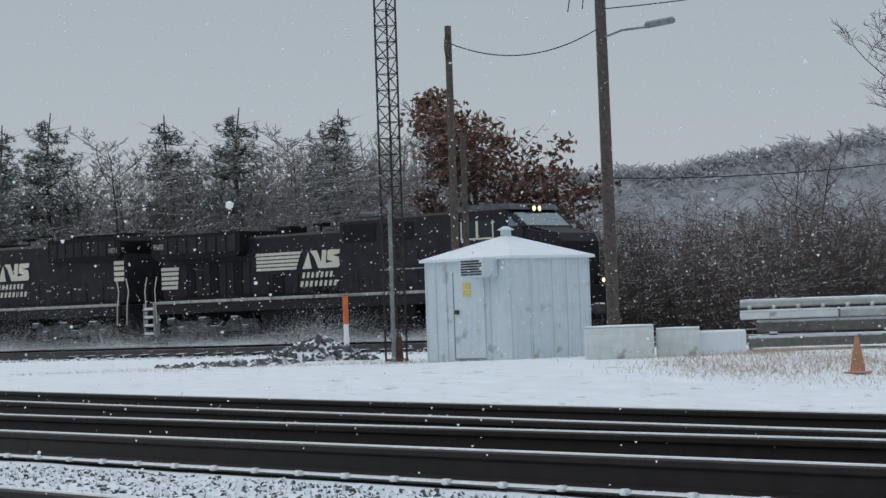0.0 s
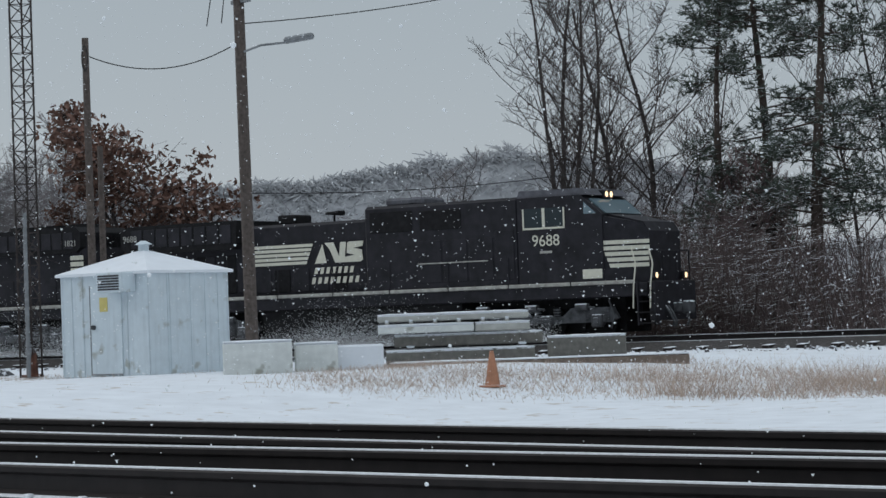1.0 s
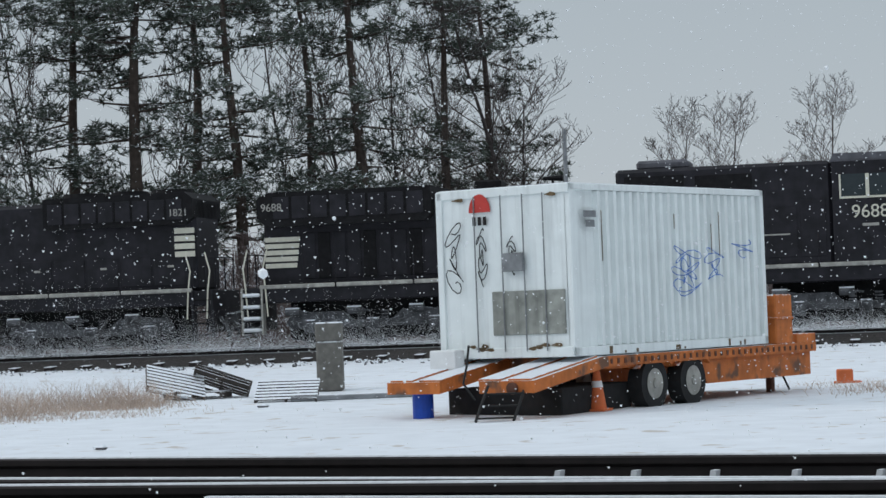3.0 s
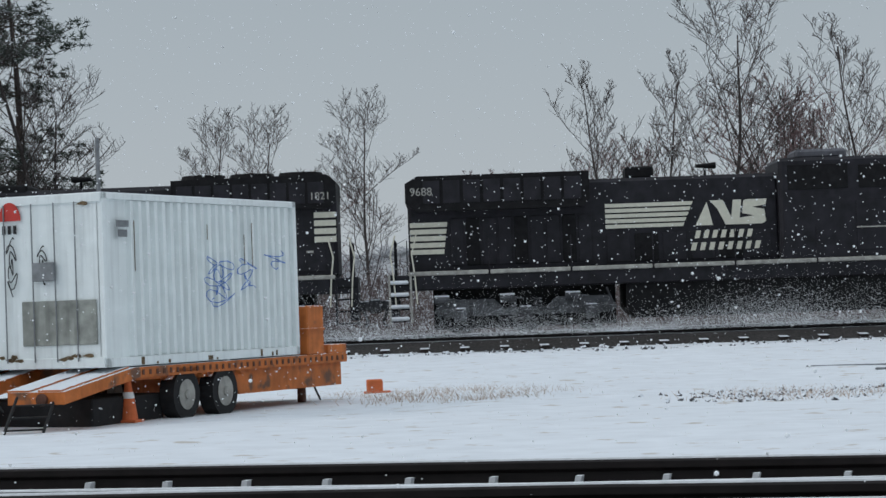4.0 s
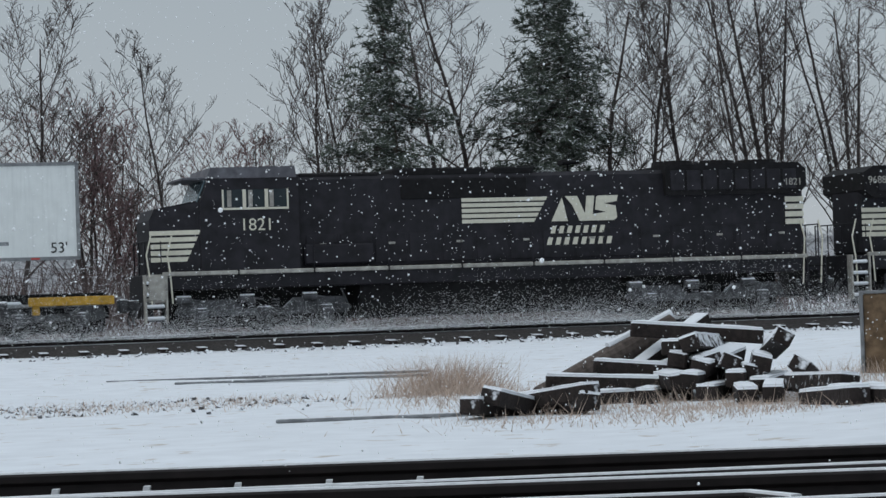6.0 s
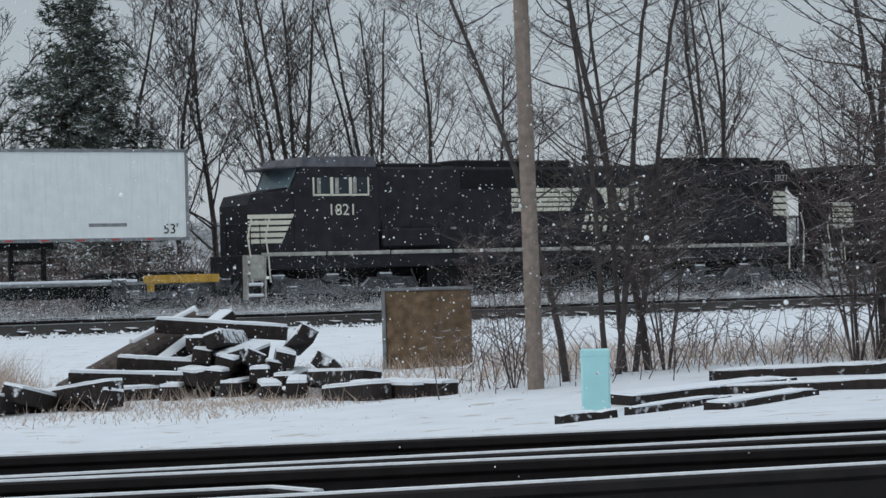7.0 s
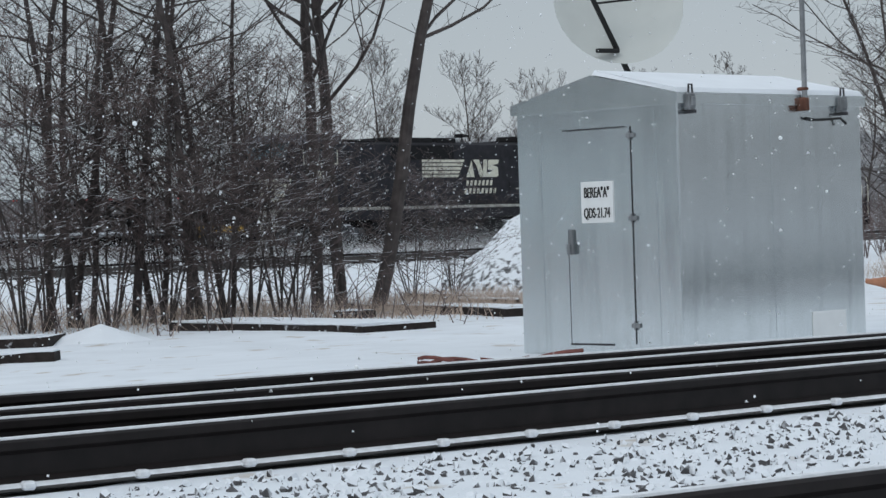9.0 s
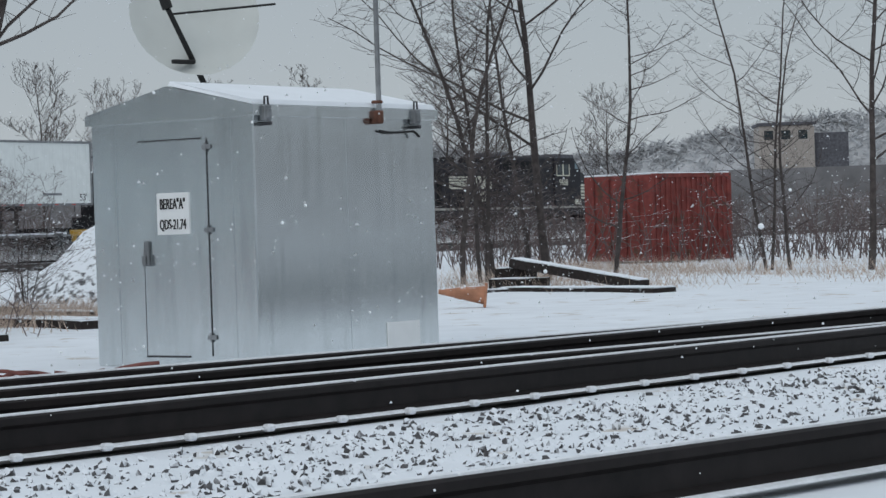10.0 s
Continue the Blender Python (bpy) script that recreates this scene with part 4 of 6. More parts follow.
def equipment_shed():
    x, y = polar(-54.35, 50.0)
    t = thing("equipment_shed", pose(x, y, -0.12, 0, 0, 99.5), "pale blue-white steel shed with hipped snowy roof", "shed")
    a, b, H = 2.45, 2.62, 2.28
    part("body", Shape().box(0, a, 0, b, 0.05, H, 0.02), M_SHED, t)
    for yy in (0.0, 0.62, 1.95, 2.28, 2.58):
        part("panel_rib", Shape().box(-0.016, 0, yy, yy + 0.045, 0.06, H, 0.008), M_SHED, t)
    for xx in (0.0, 0.55, 0.62, 1.25, 1.7, 2.1, 2.4):
        part("panel_rib", Shape().box(xx, xx + 0.04, -0.016, 0, 0.06, H, 0.006), M_SHED, t)
    e = 0.09
    roof = Shape().add([(-e, -e, H), (a + e, -e, H), (a + e, b + e, H), (-e, b + e, H), (a / 2, b / 2, H + 0.5), (-e, -e, H - 0.06), (a + e, -e, H - 0.06), (a + e, b + e, H - 0.06), (-e, b + e, H - 0.06)],
                       [(0, 1, 4), (1, 2, 4), (2, 3, 4), (3, 0, 4), (0, 5, 6, 1), (1, 6, 7, 2), (2, 7, 8, 3), (3, 8, 5, 0), (5, 8, 7, 6)])
    part("roof", roof, M_SNOW, t, "hipped roof under snow")
    part("vent", Shape().tube((a / 2, b / 2, H + 0.4), (a / 2, b / 2, H + 0.6), 0.12, 0.12, 12).tube((a / 2, b / 2, H + 0.6), (a / 2, b / 2, H + 0.68), 0.2, 0.06, 12), M_SHED, t, "roof vent cowl")
    d = part("door", Shape().box(-0.03, 0, 0.78, 1.72, 0.12, 2.0, 0.008), M_SHED, t, "closed pale steel door")
    part("gap", Shape().box(-0.034, -0.028, 1.7, 1.73, 0.12, 2.0, 0.001).box(-0.034, -0.028, 0.78, 1.72, 0.1, 0.13, 0.001), M_GREY, d)
    part("notice", Shape().box(-0.04, -0.03, 1.18, 1.42, 1.45, 1.75, 0.002), M_YELLOWSIGN, d, "faded yellow notice")
    part("knob", Shape().tube((-0.09, 1.6, 1.12), (-0.03, 1.6, 1.12), 0.05, 0.05, 10), M_ALUDK, d)
    ac = part("air_conditioner", Shape().box(-0.45, 0, 0.34, 1.08, 1.84, 2.26, 0.02), M_SHED, t, "boxy air conditioner in the wall")
    gr = Shape()
    for k in range(6):
        gr.box(-0.462, -0.45, 0.4, 1.02, 1.89 + k * 0.056, 1.925 + k * 0.056, 0.002)
    part("grille", gr, M_ALUDK, ac, "dark louvred grille")
    part("skid", Shape().box(0.05, a - 0.05, 0.05, b - 0.05, -0.02, 0.08, 0.01), M_ALUDK, t, "dark base frame")


equipment_shed()


def lattice_tower():
    t = thing("lattice_tower", spot(-57.15, 53.0), "slender dark steel lattice tower with guy pipes", "tower")
    w, H = 0.27, 12.0
    legs = [(w * math.cos(a), w * math.sin(a)) for a in (0.4, 2.494, 4.589)]
    for lx, ly in legs:
        part("leg", Shape().tube((lx, ly, 0), (lx, ly, H), 0.026, 0.026, 6), M_TOWER, t)
    z, i = 0.3, 0
    while z < H - 0.4:
        for k in range(3):
            p, q = legs[k], legs[(k + 1) % 3]
            if i % 2:
                p, q = q, p
            part("lacing", Shape().tube((*p, z), (*q, z + 0.36), 0.013, 0.013, 5), M_TOWER, t)
            part("rung", Shape().tube((*p, z), (*q, z), 0.01, 0.01, 5), M_TOWER, t)
        z += 0.36
        i += 1
    base = Shape()
    for px, py in ((-0.45, 0.2), (0.35, -0.3)):
        base.tube((px, py, 0), (px * 0.8, py * 0.8, 3.6), 0.045, 0.04, 8)
    base.path([(-0.45, 0.2, 0.25), (0, 0, 0.7), (0.35, -0.3, 0.25)], 0.03)
    part("guy_pipe", base, M_GREY, t, "grey pipes beside the tower's foot")
    part("foot", Shape().tube((0.1, 0, 0), (0.1, 0, 0.55), 0.1, 0.06, 8).box(-0.2, 0.2, -0.2, 0.2, 0, 0.06, 0.02), M_RUSTY, t, "rusty foot of the tower")


lattice_tower()


def wooden_pole(az, r, h, rad, label, lean=0.0, material=None):
    t = thing("utility_pole", spot(az, r), label, "pole", "poles of the yard")
    part("shaft", Shape().tube((0, 0, -0.2), (lean, 0, h), rad, rad * 0.8, 12), material or M_POLE, t)
    return t


pole_a = wooden_pole(-55.65, 57.0, 7.95, 0.10, "weathered wooden pole with coiled cable at its top")
wooden_pole(-55.38, 57.5, 5.4, 0.085, "shorter dark pole standing beside the cable pole")
pole_b = wooden_pole(-51.9, 58.0, 10.5, 0.16, "tall dark wooden utility pole with street light", -0.1)
part("coil", Shape().path([(0.1 + 0.12 * math.cos(a), -0.1, 7.45 + 0.3 * math.sin(a)) for a in np.linspace(0, 12.5, 30)], 0.012), M_WIRE, pole_a, "coil of black cable")
part("street_light_arm", Shape().path([(0.05, 0, 7.65), (0.35, 0.3, 7.8), (0.85, 0.75, 7.85)], 0.03), M_GREY, pole_b, "grey street light arm", at=pose(0, 0, 0, 0, 0, 5))
part("street_light_head", Shape().box(0, 0.75, -0.14, 0.14, -0.05, 0.1, 0.05), M_GREY, pole_b, "grey cobra-head lamp, unlit", at=pose(0.78, 0.68, 7.85, 0, -8, 47))
part("insulator", Shape().tube((0, -0.2, 9.0), (0, 0.2, 9.0), 0.06, 0.06, 8).box(-0.35, 0.35, -0.05, 0.05, 8.85, 8.95, 0.01), M_GREY, pole_b)


def cable(p, q, sag, label, r=0.014):
    pts = [tuple(Vector(p).lerp(Vector(q), k / 16) - Vector((0, 0, sag * 4 * (k / 16) * (1 - k / 16)))) for k in range(17)]
    return single("overhead_cable", Shape().path(pts, r, 5), M_WIRE, Matrix(), label, "cable", "overhead cables")


pa, pb = pole_a.matrix_basis.translation, pole_b.matrix_basis.translation
cable((pa.x, pa.y, 7.5), (pb.x, pb.y, 7.9), 0.5, "sagging black cable between two poles")
qx, qy = polar(-40.0, 70.0)
cable((pb.x, pb.y, 8.3), (qx, qy, 12.3), 0.5, "thin black overhead wire leaving the pole")
qx, qy = polar(-36.0, 92.0)
cable((pb.x, pb.y, 4.15), (qx, qy, 9.5), 1.2, "low black overhead wire running from the pole")
for k in range(2):
    single("overhead_cable", Shape().path([(pb.x - 0.4 - k * 0.5, pb.y, 11.0), (pb.x - 0.55 - k * 0.5, pb.y, 9.6), (pb.x - 0.8 - k * 0.6, pb.y, 8.4)], 0.014, 5), M_WIRE, Matrix(), "loose black drop wire hanging from the pole", "cable", "overhead cables")

post = thing("marker_post", spot(-58.35, 63.0), "orange and white marker post in the snow", "post")
part("shaft", Shape().tube((0, 0, 0), (0, 0, 0.85), 0.07, 0.07, 10), M_WHITE, post, "white lower half")
part("cap", Shape().tube((0, 0, 0.85), (0, 0, 1.6), 0.072, 0.072, 10), M_CONE, post, "orange upper half")
part("cross_bar", Shape().box(-0.2, 0.45, -0.03, 0.03, 1.6, 1.66, 0.01), M_GREY, post, at=pose(0, 0, 0, 0, 0, 55))


def heap_stone(az, r, rad, h):
    cx, cy = polar(az, r)
    b = ground_z(cx, cy)

    def place(rn):
        a, k = rn.uniform(0, 6.283), rn.random() ** 0.6
        return cx + rad * k * math.cos(a), cy + rad * k * math.sin(a), b + h * (1 - k) ** 1.0 - 0.03
    return place


def mound(name, az, r, rad, h, label, material):
    cx, cy = polar(az, r)
    s, n, k = Shape(), 40, 14
    for i in range(k + 1):
        for j in range(n):
            q = i / k
            a = 6.28318 * j / n
            rr = rad * q * (1 + 0.18 * noise.noise((math.cos(a) * 1.5, math.sin(a) * 1.5, r)))
            z = h * (1 - q) ** 0.9 + 0.08 * h * noise.noise((rr * math.cos(a) * 2, rr * math.sin(a) * 2, az)) - 0.05
            s.v.append((rr * math.cos(a), rr * math.sin(a), z))
    s.f = [(i * n + j, i * n + (j + 1) % n, (i + 1) * n + (j + 1) % n, (i + 1) * n + j) for i in range(k) for j in range(n)]
    return single(name, s, material, pose(cx, cy, ground_z(cx, cy)), label, "heap", kind="stuff", smooth=True)


mound("gravel_heap", -59.05, 56, 1.2, 0.62, "small heap of gravel covered with snow", M_HEAP)
stones("heap_stones", 260, heap_stone(-59.05, 56, 1.5, 0.62), 0.09, M_HEAP, "dark stones on the small gravel heap", 21)
stones("heap_stones", 160, heap_stone(-60.9, 55, 2.0, 0.1), 0.09, M_HEAP, "dark stones scattered on the snow", 22)
mound("gravel_heap", 37.35, 46, 4.0, 3.0, "tall heap of gravel covered with snow", M_HEAP)
stones("heap_stones", 2600, heap_stone(37.35, 46, 3.9, 3.0), 0.1, M_HEAP, "dark stones showing through snow on the heap", 23)

mound("snow_heap", 24.3, 27.6, 0.75, 0.26, "low heap of fresh snow beside the timber beams", M_SNOW)

# ---- concrete blocks, beams and slabs beyond the shed ----


def block(name, az0, az1, r, z0, z1, depth, material, label, cat="concrete block", group="", skew=0.0, dr=0.0):
    (xa, ya), (xb, yb) = polar(az0, r), polar(az1, r + dr)
    w = math.hypot(xb - xa, yb - ya)
    ob = single(name, Shape().box(0, w, 0, depth, 0, z1 - z0, 0.03), material, pose(xa, ya, z0, 0, 0, math.degrees(math.atan2(yb - ya, xb - xa)) + skew), label, cat, group)
    if material is not M_SNOW:
        snow_cap(ob, 0.0, w, 0.0, depth, z1 - z0, 0.03, int(-az0 * 10))
    return ob


block("concrete_block", -52.62, -50.95, 47, -0.12, 0.6, 1.0, M_WHITECONC, "whitewashed concrete block topped with snow", group="white blocks")
block("concrete_block", -50.9, -49.85, 47.6, -0.12, 0.52, 1.0, M_WHITECONC, "lower whitewashed concrete block topped with snow", group="white blocks")
block("snow_bank", -49.9, -48.75, 48, -0.15, 0.45, 0.8, M_SNOW, "small heap of snow beside the blocks", "snow heap")
for k, (a0, a1, z0, z1, r, m) in enumerate(((-48.7, -45.1, -0.15, 0.25, 51, M_CONC), (-48.5, -44.9, 0.33, 0.58, 51.4, M_CONC), (-48.88, -46.55, 0.63, 0.8, 51.2, M_WHITECONC), (-46.53, -45.2, 0.62, 0.8, 51.3, M_SLAB), (-48.88, -45.22, 0.88, 1.03, 51.5, M_SLAB))):
    block("concrete_beam", a0, a1, r, z0, z1, 0.9, m, "long precast concrete beam stacked with snow on top", "concrete beam", "stacked beams")
for k in range(6):
    block("beam_bearer", -48.7 + k * 0.58, -48.6 + k * 0.58, 51.4, 0.8, 0.9, 0.7, M_SLAB, "small concrete spacer between stacked beams", "spacer", "spacers")
for k in range(2):
    block("beam_bearer", -48.2 + k * 2.7, -48.0 + k * 2.7, 51.3, 0.24, 0.34, 0.8, M_TIE, "dark wooden bearer between stacked beams", "bearer", "bearers")
block("concrete_wall", -44.8, -42.9, 54, -0.2, 0.42, 0.4, M_CONC, "low grey concrete wall capped with snow", "wall")
block("concrete_kerb", -48.6, -41.4, 49.5, -0.25, 0.02, 0.35, mat("brown_stained_concrete", (0.21, 0.165, 0.135), 0.9, var=0.3, scale=6, bump=0.3, snow=0.35), "long low brown-stained concrete kerb in the grass", "kerb")


def cone(az, r, label, lying=False, h=0.75, group="traffic cones", faded=False):
    cone_mat = M_FADED if faded or lying else M_CONE
    t = thing("traffic_cone", spot(az, r) if not lying else spot(az, r, 0.16) @ pose(0, 0, 0, 0, 0, 137) @ pose(-0.3, 0, 0, 0, 84, 0), label, "traffic cone", group)
    part("cone_body", Shape().tube((0, 0, 0.04), (0, 0, h), 0.14, 0.035, 16), cone_mat, t)
    part("base", Shape().box(-0.18, 0.18, -0.18, 0.18, 0, 0.04, 0.01), cone_mat, t)
    part("band", Shape().tube((0, 0, h * 0.52), (0, 0, h * 0.66), 0.095, 0.077, 16), M_WHITE if h > 0.65 and not lying and not faded else cone_mat, t, "pale reflective band")
    return t


cone(-46.15, 43.0, "faded orange traffic cone standing in dry grass", faded=True, h=0.66)
cone(-23.15, 36.4, "orange traffic cone with pale band beside the trailer", h=0.7)
cone(43.3, 34.2, "faded orange traffic cone lying on its side", True, h=0.7)


def pallet(m, label):
    t = thing("pallet", m, label, "pallet", "pallets")
    for k in range(7):
        part("slat", Shape().box(-0.6, 0.6, -0.5 + k * 0.155, -0.4 + k * 0.155, 0.12, 0.14, 0.004), M_PALLET, t)
    for yy in (-0.6, -0.02, 0.56):
        part("bearer", Shape().box(yy, yy + 0.045, -0.5, 0.53, 0.02, 0.12, 0.004), M_PALLET, t)
    for k in range(3):
        part("slat", Shape().box(-0.6, 0.6, -0.5 + k * 0.45, -0.4 + k * 0.45, 0.0, 0.02, 0.004), M_PALLET, t)


pallet(spot(-33.3, 48.5, 0.28, 40) @ pose(0, 0, 0, 24, 14, 0), "broken wooden pallet leaning with snow on its slats")
pallet(spot(-32.2, 49.0, 0.25, 30) @ pose(0, 0, 0, -22, 20, 0), "broken wooden pallet propped on another")
pallet(spot(-32.75, 48.9, 0.02, 20), "wooden pallet flat on the snow under others")
pallet(spot(-30.6, 46.0, 0.1, 25) @ pose(0, 0, 0, 20, 0, 0), "wooden pallet lying snow-covered on the ground")
single("steel_bar", Shape().box(-1.3, 1.3, -0.06, 0.06, 0, 0.1, 0.02), M_GREY, spot(-28.9, 45.5, 0.0, 28), "grey steel bar lying in the snow", "bar")
pc = thing("concrete_post", spot(-29.55, 50.0, 0, 25), "square grey concrete post with snowy cap", "post")
part("shaft", Shape().box(-0.27, 0.27, -0.27, 0.27, 0, 1.05, 0.03), M_CONC, pc)
part("head", Shape().box(-0.28, 0.28, -0.28, 0.28, 1.05, 1.45, 0.03), M_CONC, pc, "darker head block")
drum = thing("blue_drum", spot(-27.35, 36.0), "blue plastic drum beside the trailer's rear", "drum")
part("drum_body", Shape().tube((0, 0, 0), (0, 0, 0.5), 0.16, 0.16, 16), M_BLUE, drum)
part("rim", Shape().tube((0, 0, 0.47), (0, 0, 0.51), 0.17, 0.17, 16), M_BLUE, drum)
vp = thing("vent_stump", spot(-23.7, 61.5), "tall grey steel pipe standing beyond the container", "pipe")
part("pipe", Shape().tube((0, 0, 0), (0, 0, 5.9), 0.07, 0.06, 8), M_GREY, vp)


# ---- the container on its low trailer ----


def container_and_trailer():
    x, y = polar(-23.65, 35.6)
    base = pose(x, y, 0, 0, 0, 80.8)
    c = thing("shipping_container", base @ pose(0, 0, 0.2), "white shipping container with rust, graffiti and a red half-round mark", "container")
    L, W, H = 6.06, 2.44, 2.59
    s = Shape()
    s.box(0.0, L, 0.06, W, 0.0, H, 0.01)
    part("body", s, M_CONT, c)
    fr = Shape()
    for xx in (0, L - 0.12):
        fr.box(xx, xx + 0.12, -0.02, 0.1, 0, H + 0.02, 0.01)
    fr.box(0, L, -0.02, 0.1, 0, 0.14, 0.01).box(0, L, -0.02, 0.08, H - 0.08, H + 0.02, 0.01)
    fr.box(-0.03, 0.08, 0, W, 0, 0.16, 0.01).box(-0.03, 0.08, 0, W, H - 0.12, H + 0.02, 0.01).box(-0.03, 0.1, W - 0.1, W + 0.02, 0, H, 0.01)
    part("frame", fr, M_CONT, c)
    n = 22
    co = Shape()
    for i in range(n):
        xx = 0.75 + i * (L - 0.95) / n
        co.prism([(xx, 0), (xx + 0.025, -0.075), (xx + 0.11, -0.075), (xx + 0.135, 0)], 0, H - 0.24, pose(0, 0.04, 0.14, 90, 0, 0) @ Matrix.Diagonal((1, 1, 1, 1)) if False else Matrix(((1, 0, 0, 0), (0, 0, 1, 0.06), (0, 1, 0, 0.15), (0, 0, 0, 1))))
    part("corrugation", co, M_CONT, c)
    for yy in (0.45, 0.82, 1.22, 1.72):
        part("lock_bar", Shape().tube((-0.05, yy, 0.1), (-0.05, yy, H - 0.1), 0.011, 0.011, 8), M_GREY, c, "thin dark lock bar")
    part("hatch", Shape().box(-0.03, 0, 0.12, 1.45, 0.35, 1.02, 0.01), mat("rain_stained_panel", (0.32, 0.33, 0.30), 0.8, var=0.45, scale=4, streak=0.6), c, "rain-stained lower panel")
    part("meter_box", Shape().box(-0.1, -0.02, 0.82, 1.2, 1.32, 1.6, 0.01), M_GREY, c, "small grey box")
    part("emblem", Shape().prism([(1.62 + 0.2 * math.cos(a), 2.25 + 0.28 * math.sin(a)) for a in np.linspace(0, 3.1416, 14)], -0.04, -0.03, Matrix(((0, 1, 0, 0), (1, 0, 0, 0), (0, 0, 1, 0), (0, 0, 0, 1)))), M_RED, c, "red half-round mark")
    mk = Shape()
    for k in range(3):
        mk.box(-0.036, -0.03, 1.5 + k * 0.1, 1.56 + k * 0.1, 2.05, 2.18, 0.001)
    part("emblem_bars", mk, M_BLACK, c, "short black bars under the red mark")
    part("emblem", Shape().box(0.35, 0.7, -0.03, -0.022, 2.1, 2.2, 0.001).box(0.4, 0.65, -0.03, -0.022, 1.95, 2.06, 0.001), M_GREY, c, "small grey mark")
    rn = random.Random(9)

    def scrawl(cx, cz, w, h, n, side):
        pts = []
        n *= 3
        ph, fa, fb = rn.uniform(0, 6), rn.uniform(0.5, 0.8), rn.uniform(0.7, 1.1)
        for i in range(n):
            u, v = cx + 0.5 * w * math.sin(fa * i + ph) * (0.6 + 0.4 * math.sin(0.21 * i)), cz + h * (0.5 - i / n) + 0.13 * h * math.cos(fb * i + ph)
            pts.append((u, -0.012, v) if side else (-0.045, u, v))
        out = []
        for i in range(len(pts) - 1):
            for k in range(3):
                out.append(tuple(Vector(pts[i]).lerp(Vector(pts[i + 1]), k / 3)))
        return Shape().path(out, 0.009, 4)
    for cx, w, h in ((2.12, 0.34, 1.05), (1.6, 0.2, 0.75), (1.05, 0.18, 0.5)):
        part("graffiti", scrawl(cx, 1.55, w, h, 16, False), M_BLACKPAINT, c, "black sprayed scrawl")
    for cx, cz, w, h, k in ((3.4, 1.25, 1.0, 0.7, 26), (4.3, 1.35, 0.7, 0.5, 12), (5.3, 1.6, 0.8, 0.3, 8)):
        part("graffiti", scrawl(cx, cz, w, h, k, True), M_BLUEPAINT, c, "blue sprayed scrawl")
    part("roof_snow", Shape().box(0.02, L - 0.02, 0.02, W - 0.02, H, H + 0.03, 0.01), M_SNOW, c, "thin snow on the roof")
    for k in range(24):
        st = Shape()
        xx = 0.3 + rn.random() * 5.4
        if k < 4:
            st.box(xx, xx + 0.014, -0.026, -0.018, 1.2 + rn.random() * 0.8, 2.0 + rn.random() * 0.3, 0.001)
        elif k < 13:
            st.box(xx, xx + rn.uniform(0.04, 0.12), -0.028, -0.018, 0.01, 0.04 + rn.random() * 0.1, 0.001)
        else:
            yy, zz = 0.1 + rn.random() * 2.1, rn.choice((0.12, 0.14, 0.17, 2.44))
            st.prism([(yy, zz), (yy + 0.05, zz - 0.015), (yy + rn.uniform(0.12, 0.24), zz + 0.01), (yy + 0.1, zz + rn.uniform(0.03, 0.06)), (yy + 0.02, zz + 0.04)], -0.036, -0.026, Matrix(((0, 1, 0, 0), (1, 0, 0, 0), (0, 0, 1, 0), (0, 0, 0, 1))))
        part("rust_stain", st, M_STAIN, c, "rust runs")
    # trailer
    t = thing("lowbed_trailer", base, "weathered orange flatbed trailer with sloping rear deck", "trailer")
    y0, y1 = -0.12, 2.56
    part("deck", Shape().prism([(0.6, 0.18), (7.6, 0.18), (7.6, 0.02), (0.6, 0.02)], y0, y1), M_ORANGE, t)
    part("side_beam", Shape().prism([(0.2, 0.1), (7.55, 0.14), (7.55, -0.38), (3.9, -0.38), (3.7, -0.02), (0.4, -0.02)], y0 + 0.1, y0 + 0.22), M_ORANGE, t, "orange side beam")
    part("side_beam", Shape().prism([(0.2, 0.1), (7.55, 0.14), (7.55, -0.38), (3.9, -0.38), (3.7, -0.02), (0.4, -0.02)], y1 - 0.22, y1 - 0.1), M_ORANGE, t, "orange side beam")
    for ya, yb in ((y0, y0 + 0.98), (y1 - 0.98, y1)):
        part("rear_ramp", Shape().prism([(-1.3, -0.1), (0.6, 0.18), (0.6, 0.0), (-1.3, -0.28)], ya, yb), M_ORANGE, t, "sloping rear ramp with snow")
    for k in (0, 1, 3, 4):
        part("plank", Shape().box(0, 1.85, 0.07 + k * 0.54, 0.47 + k * 0.54, 0.0, 0.03, 0.005), M_ORANGE, t, at=pose(-1.28, y0, -0.1, 0, -8.4, 0))
    part("tail_light", Shape().tube((-1.36, 0.25, -0.21), (-1.29, 0.25, -0.21), 0.09, 0.09, 12), M_RUSTY, t, "rusty tail lamp ring")
    lip = Shape()
    for k in range(34):
        lip.box(0.8 + k * 0.2, 0.86 + k * 0.2, y0 - 0.012, y0, 0.06, 0.14, 0.003)
    part("stake_pocket", lip, M_RUSTY, t, "row of stake pockets")
    for xx in (2.15, 3.35):
        for yy in (0.05, 2.15):
            w = part("wheel", Shape().tube((0, -0.13, 0), (0, 0.13, 0), 0.4, 0.4, 24), M_TYRE, t, at=pose(xx, yy, -0.3))
            part("rim", Shape().tube((0, -0.14, 0), (0, -0.1, 0), 0.24, 0.2, 18).tube((0, -0.17, 0), (0, -0.1, 0), 0.08, 0.08, 10), M_SILL, w, "grey steel rim dusted with snow")
        part("mudguard", Shape().prism([(xx - 0.5, -0.05), (xx - 0.35, 0.12), (xx + 0.35, 0.12), (xx + 0.5, -0.05), (xx + 0.35, 0.06), (xx - 0.35, 0.06)], y0, y0 + 0.35), M_ORANGE, t)
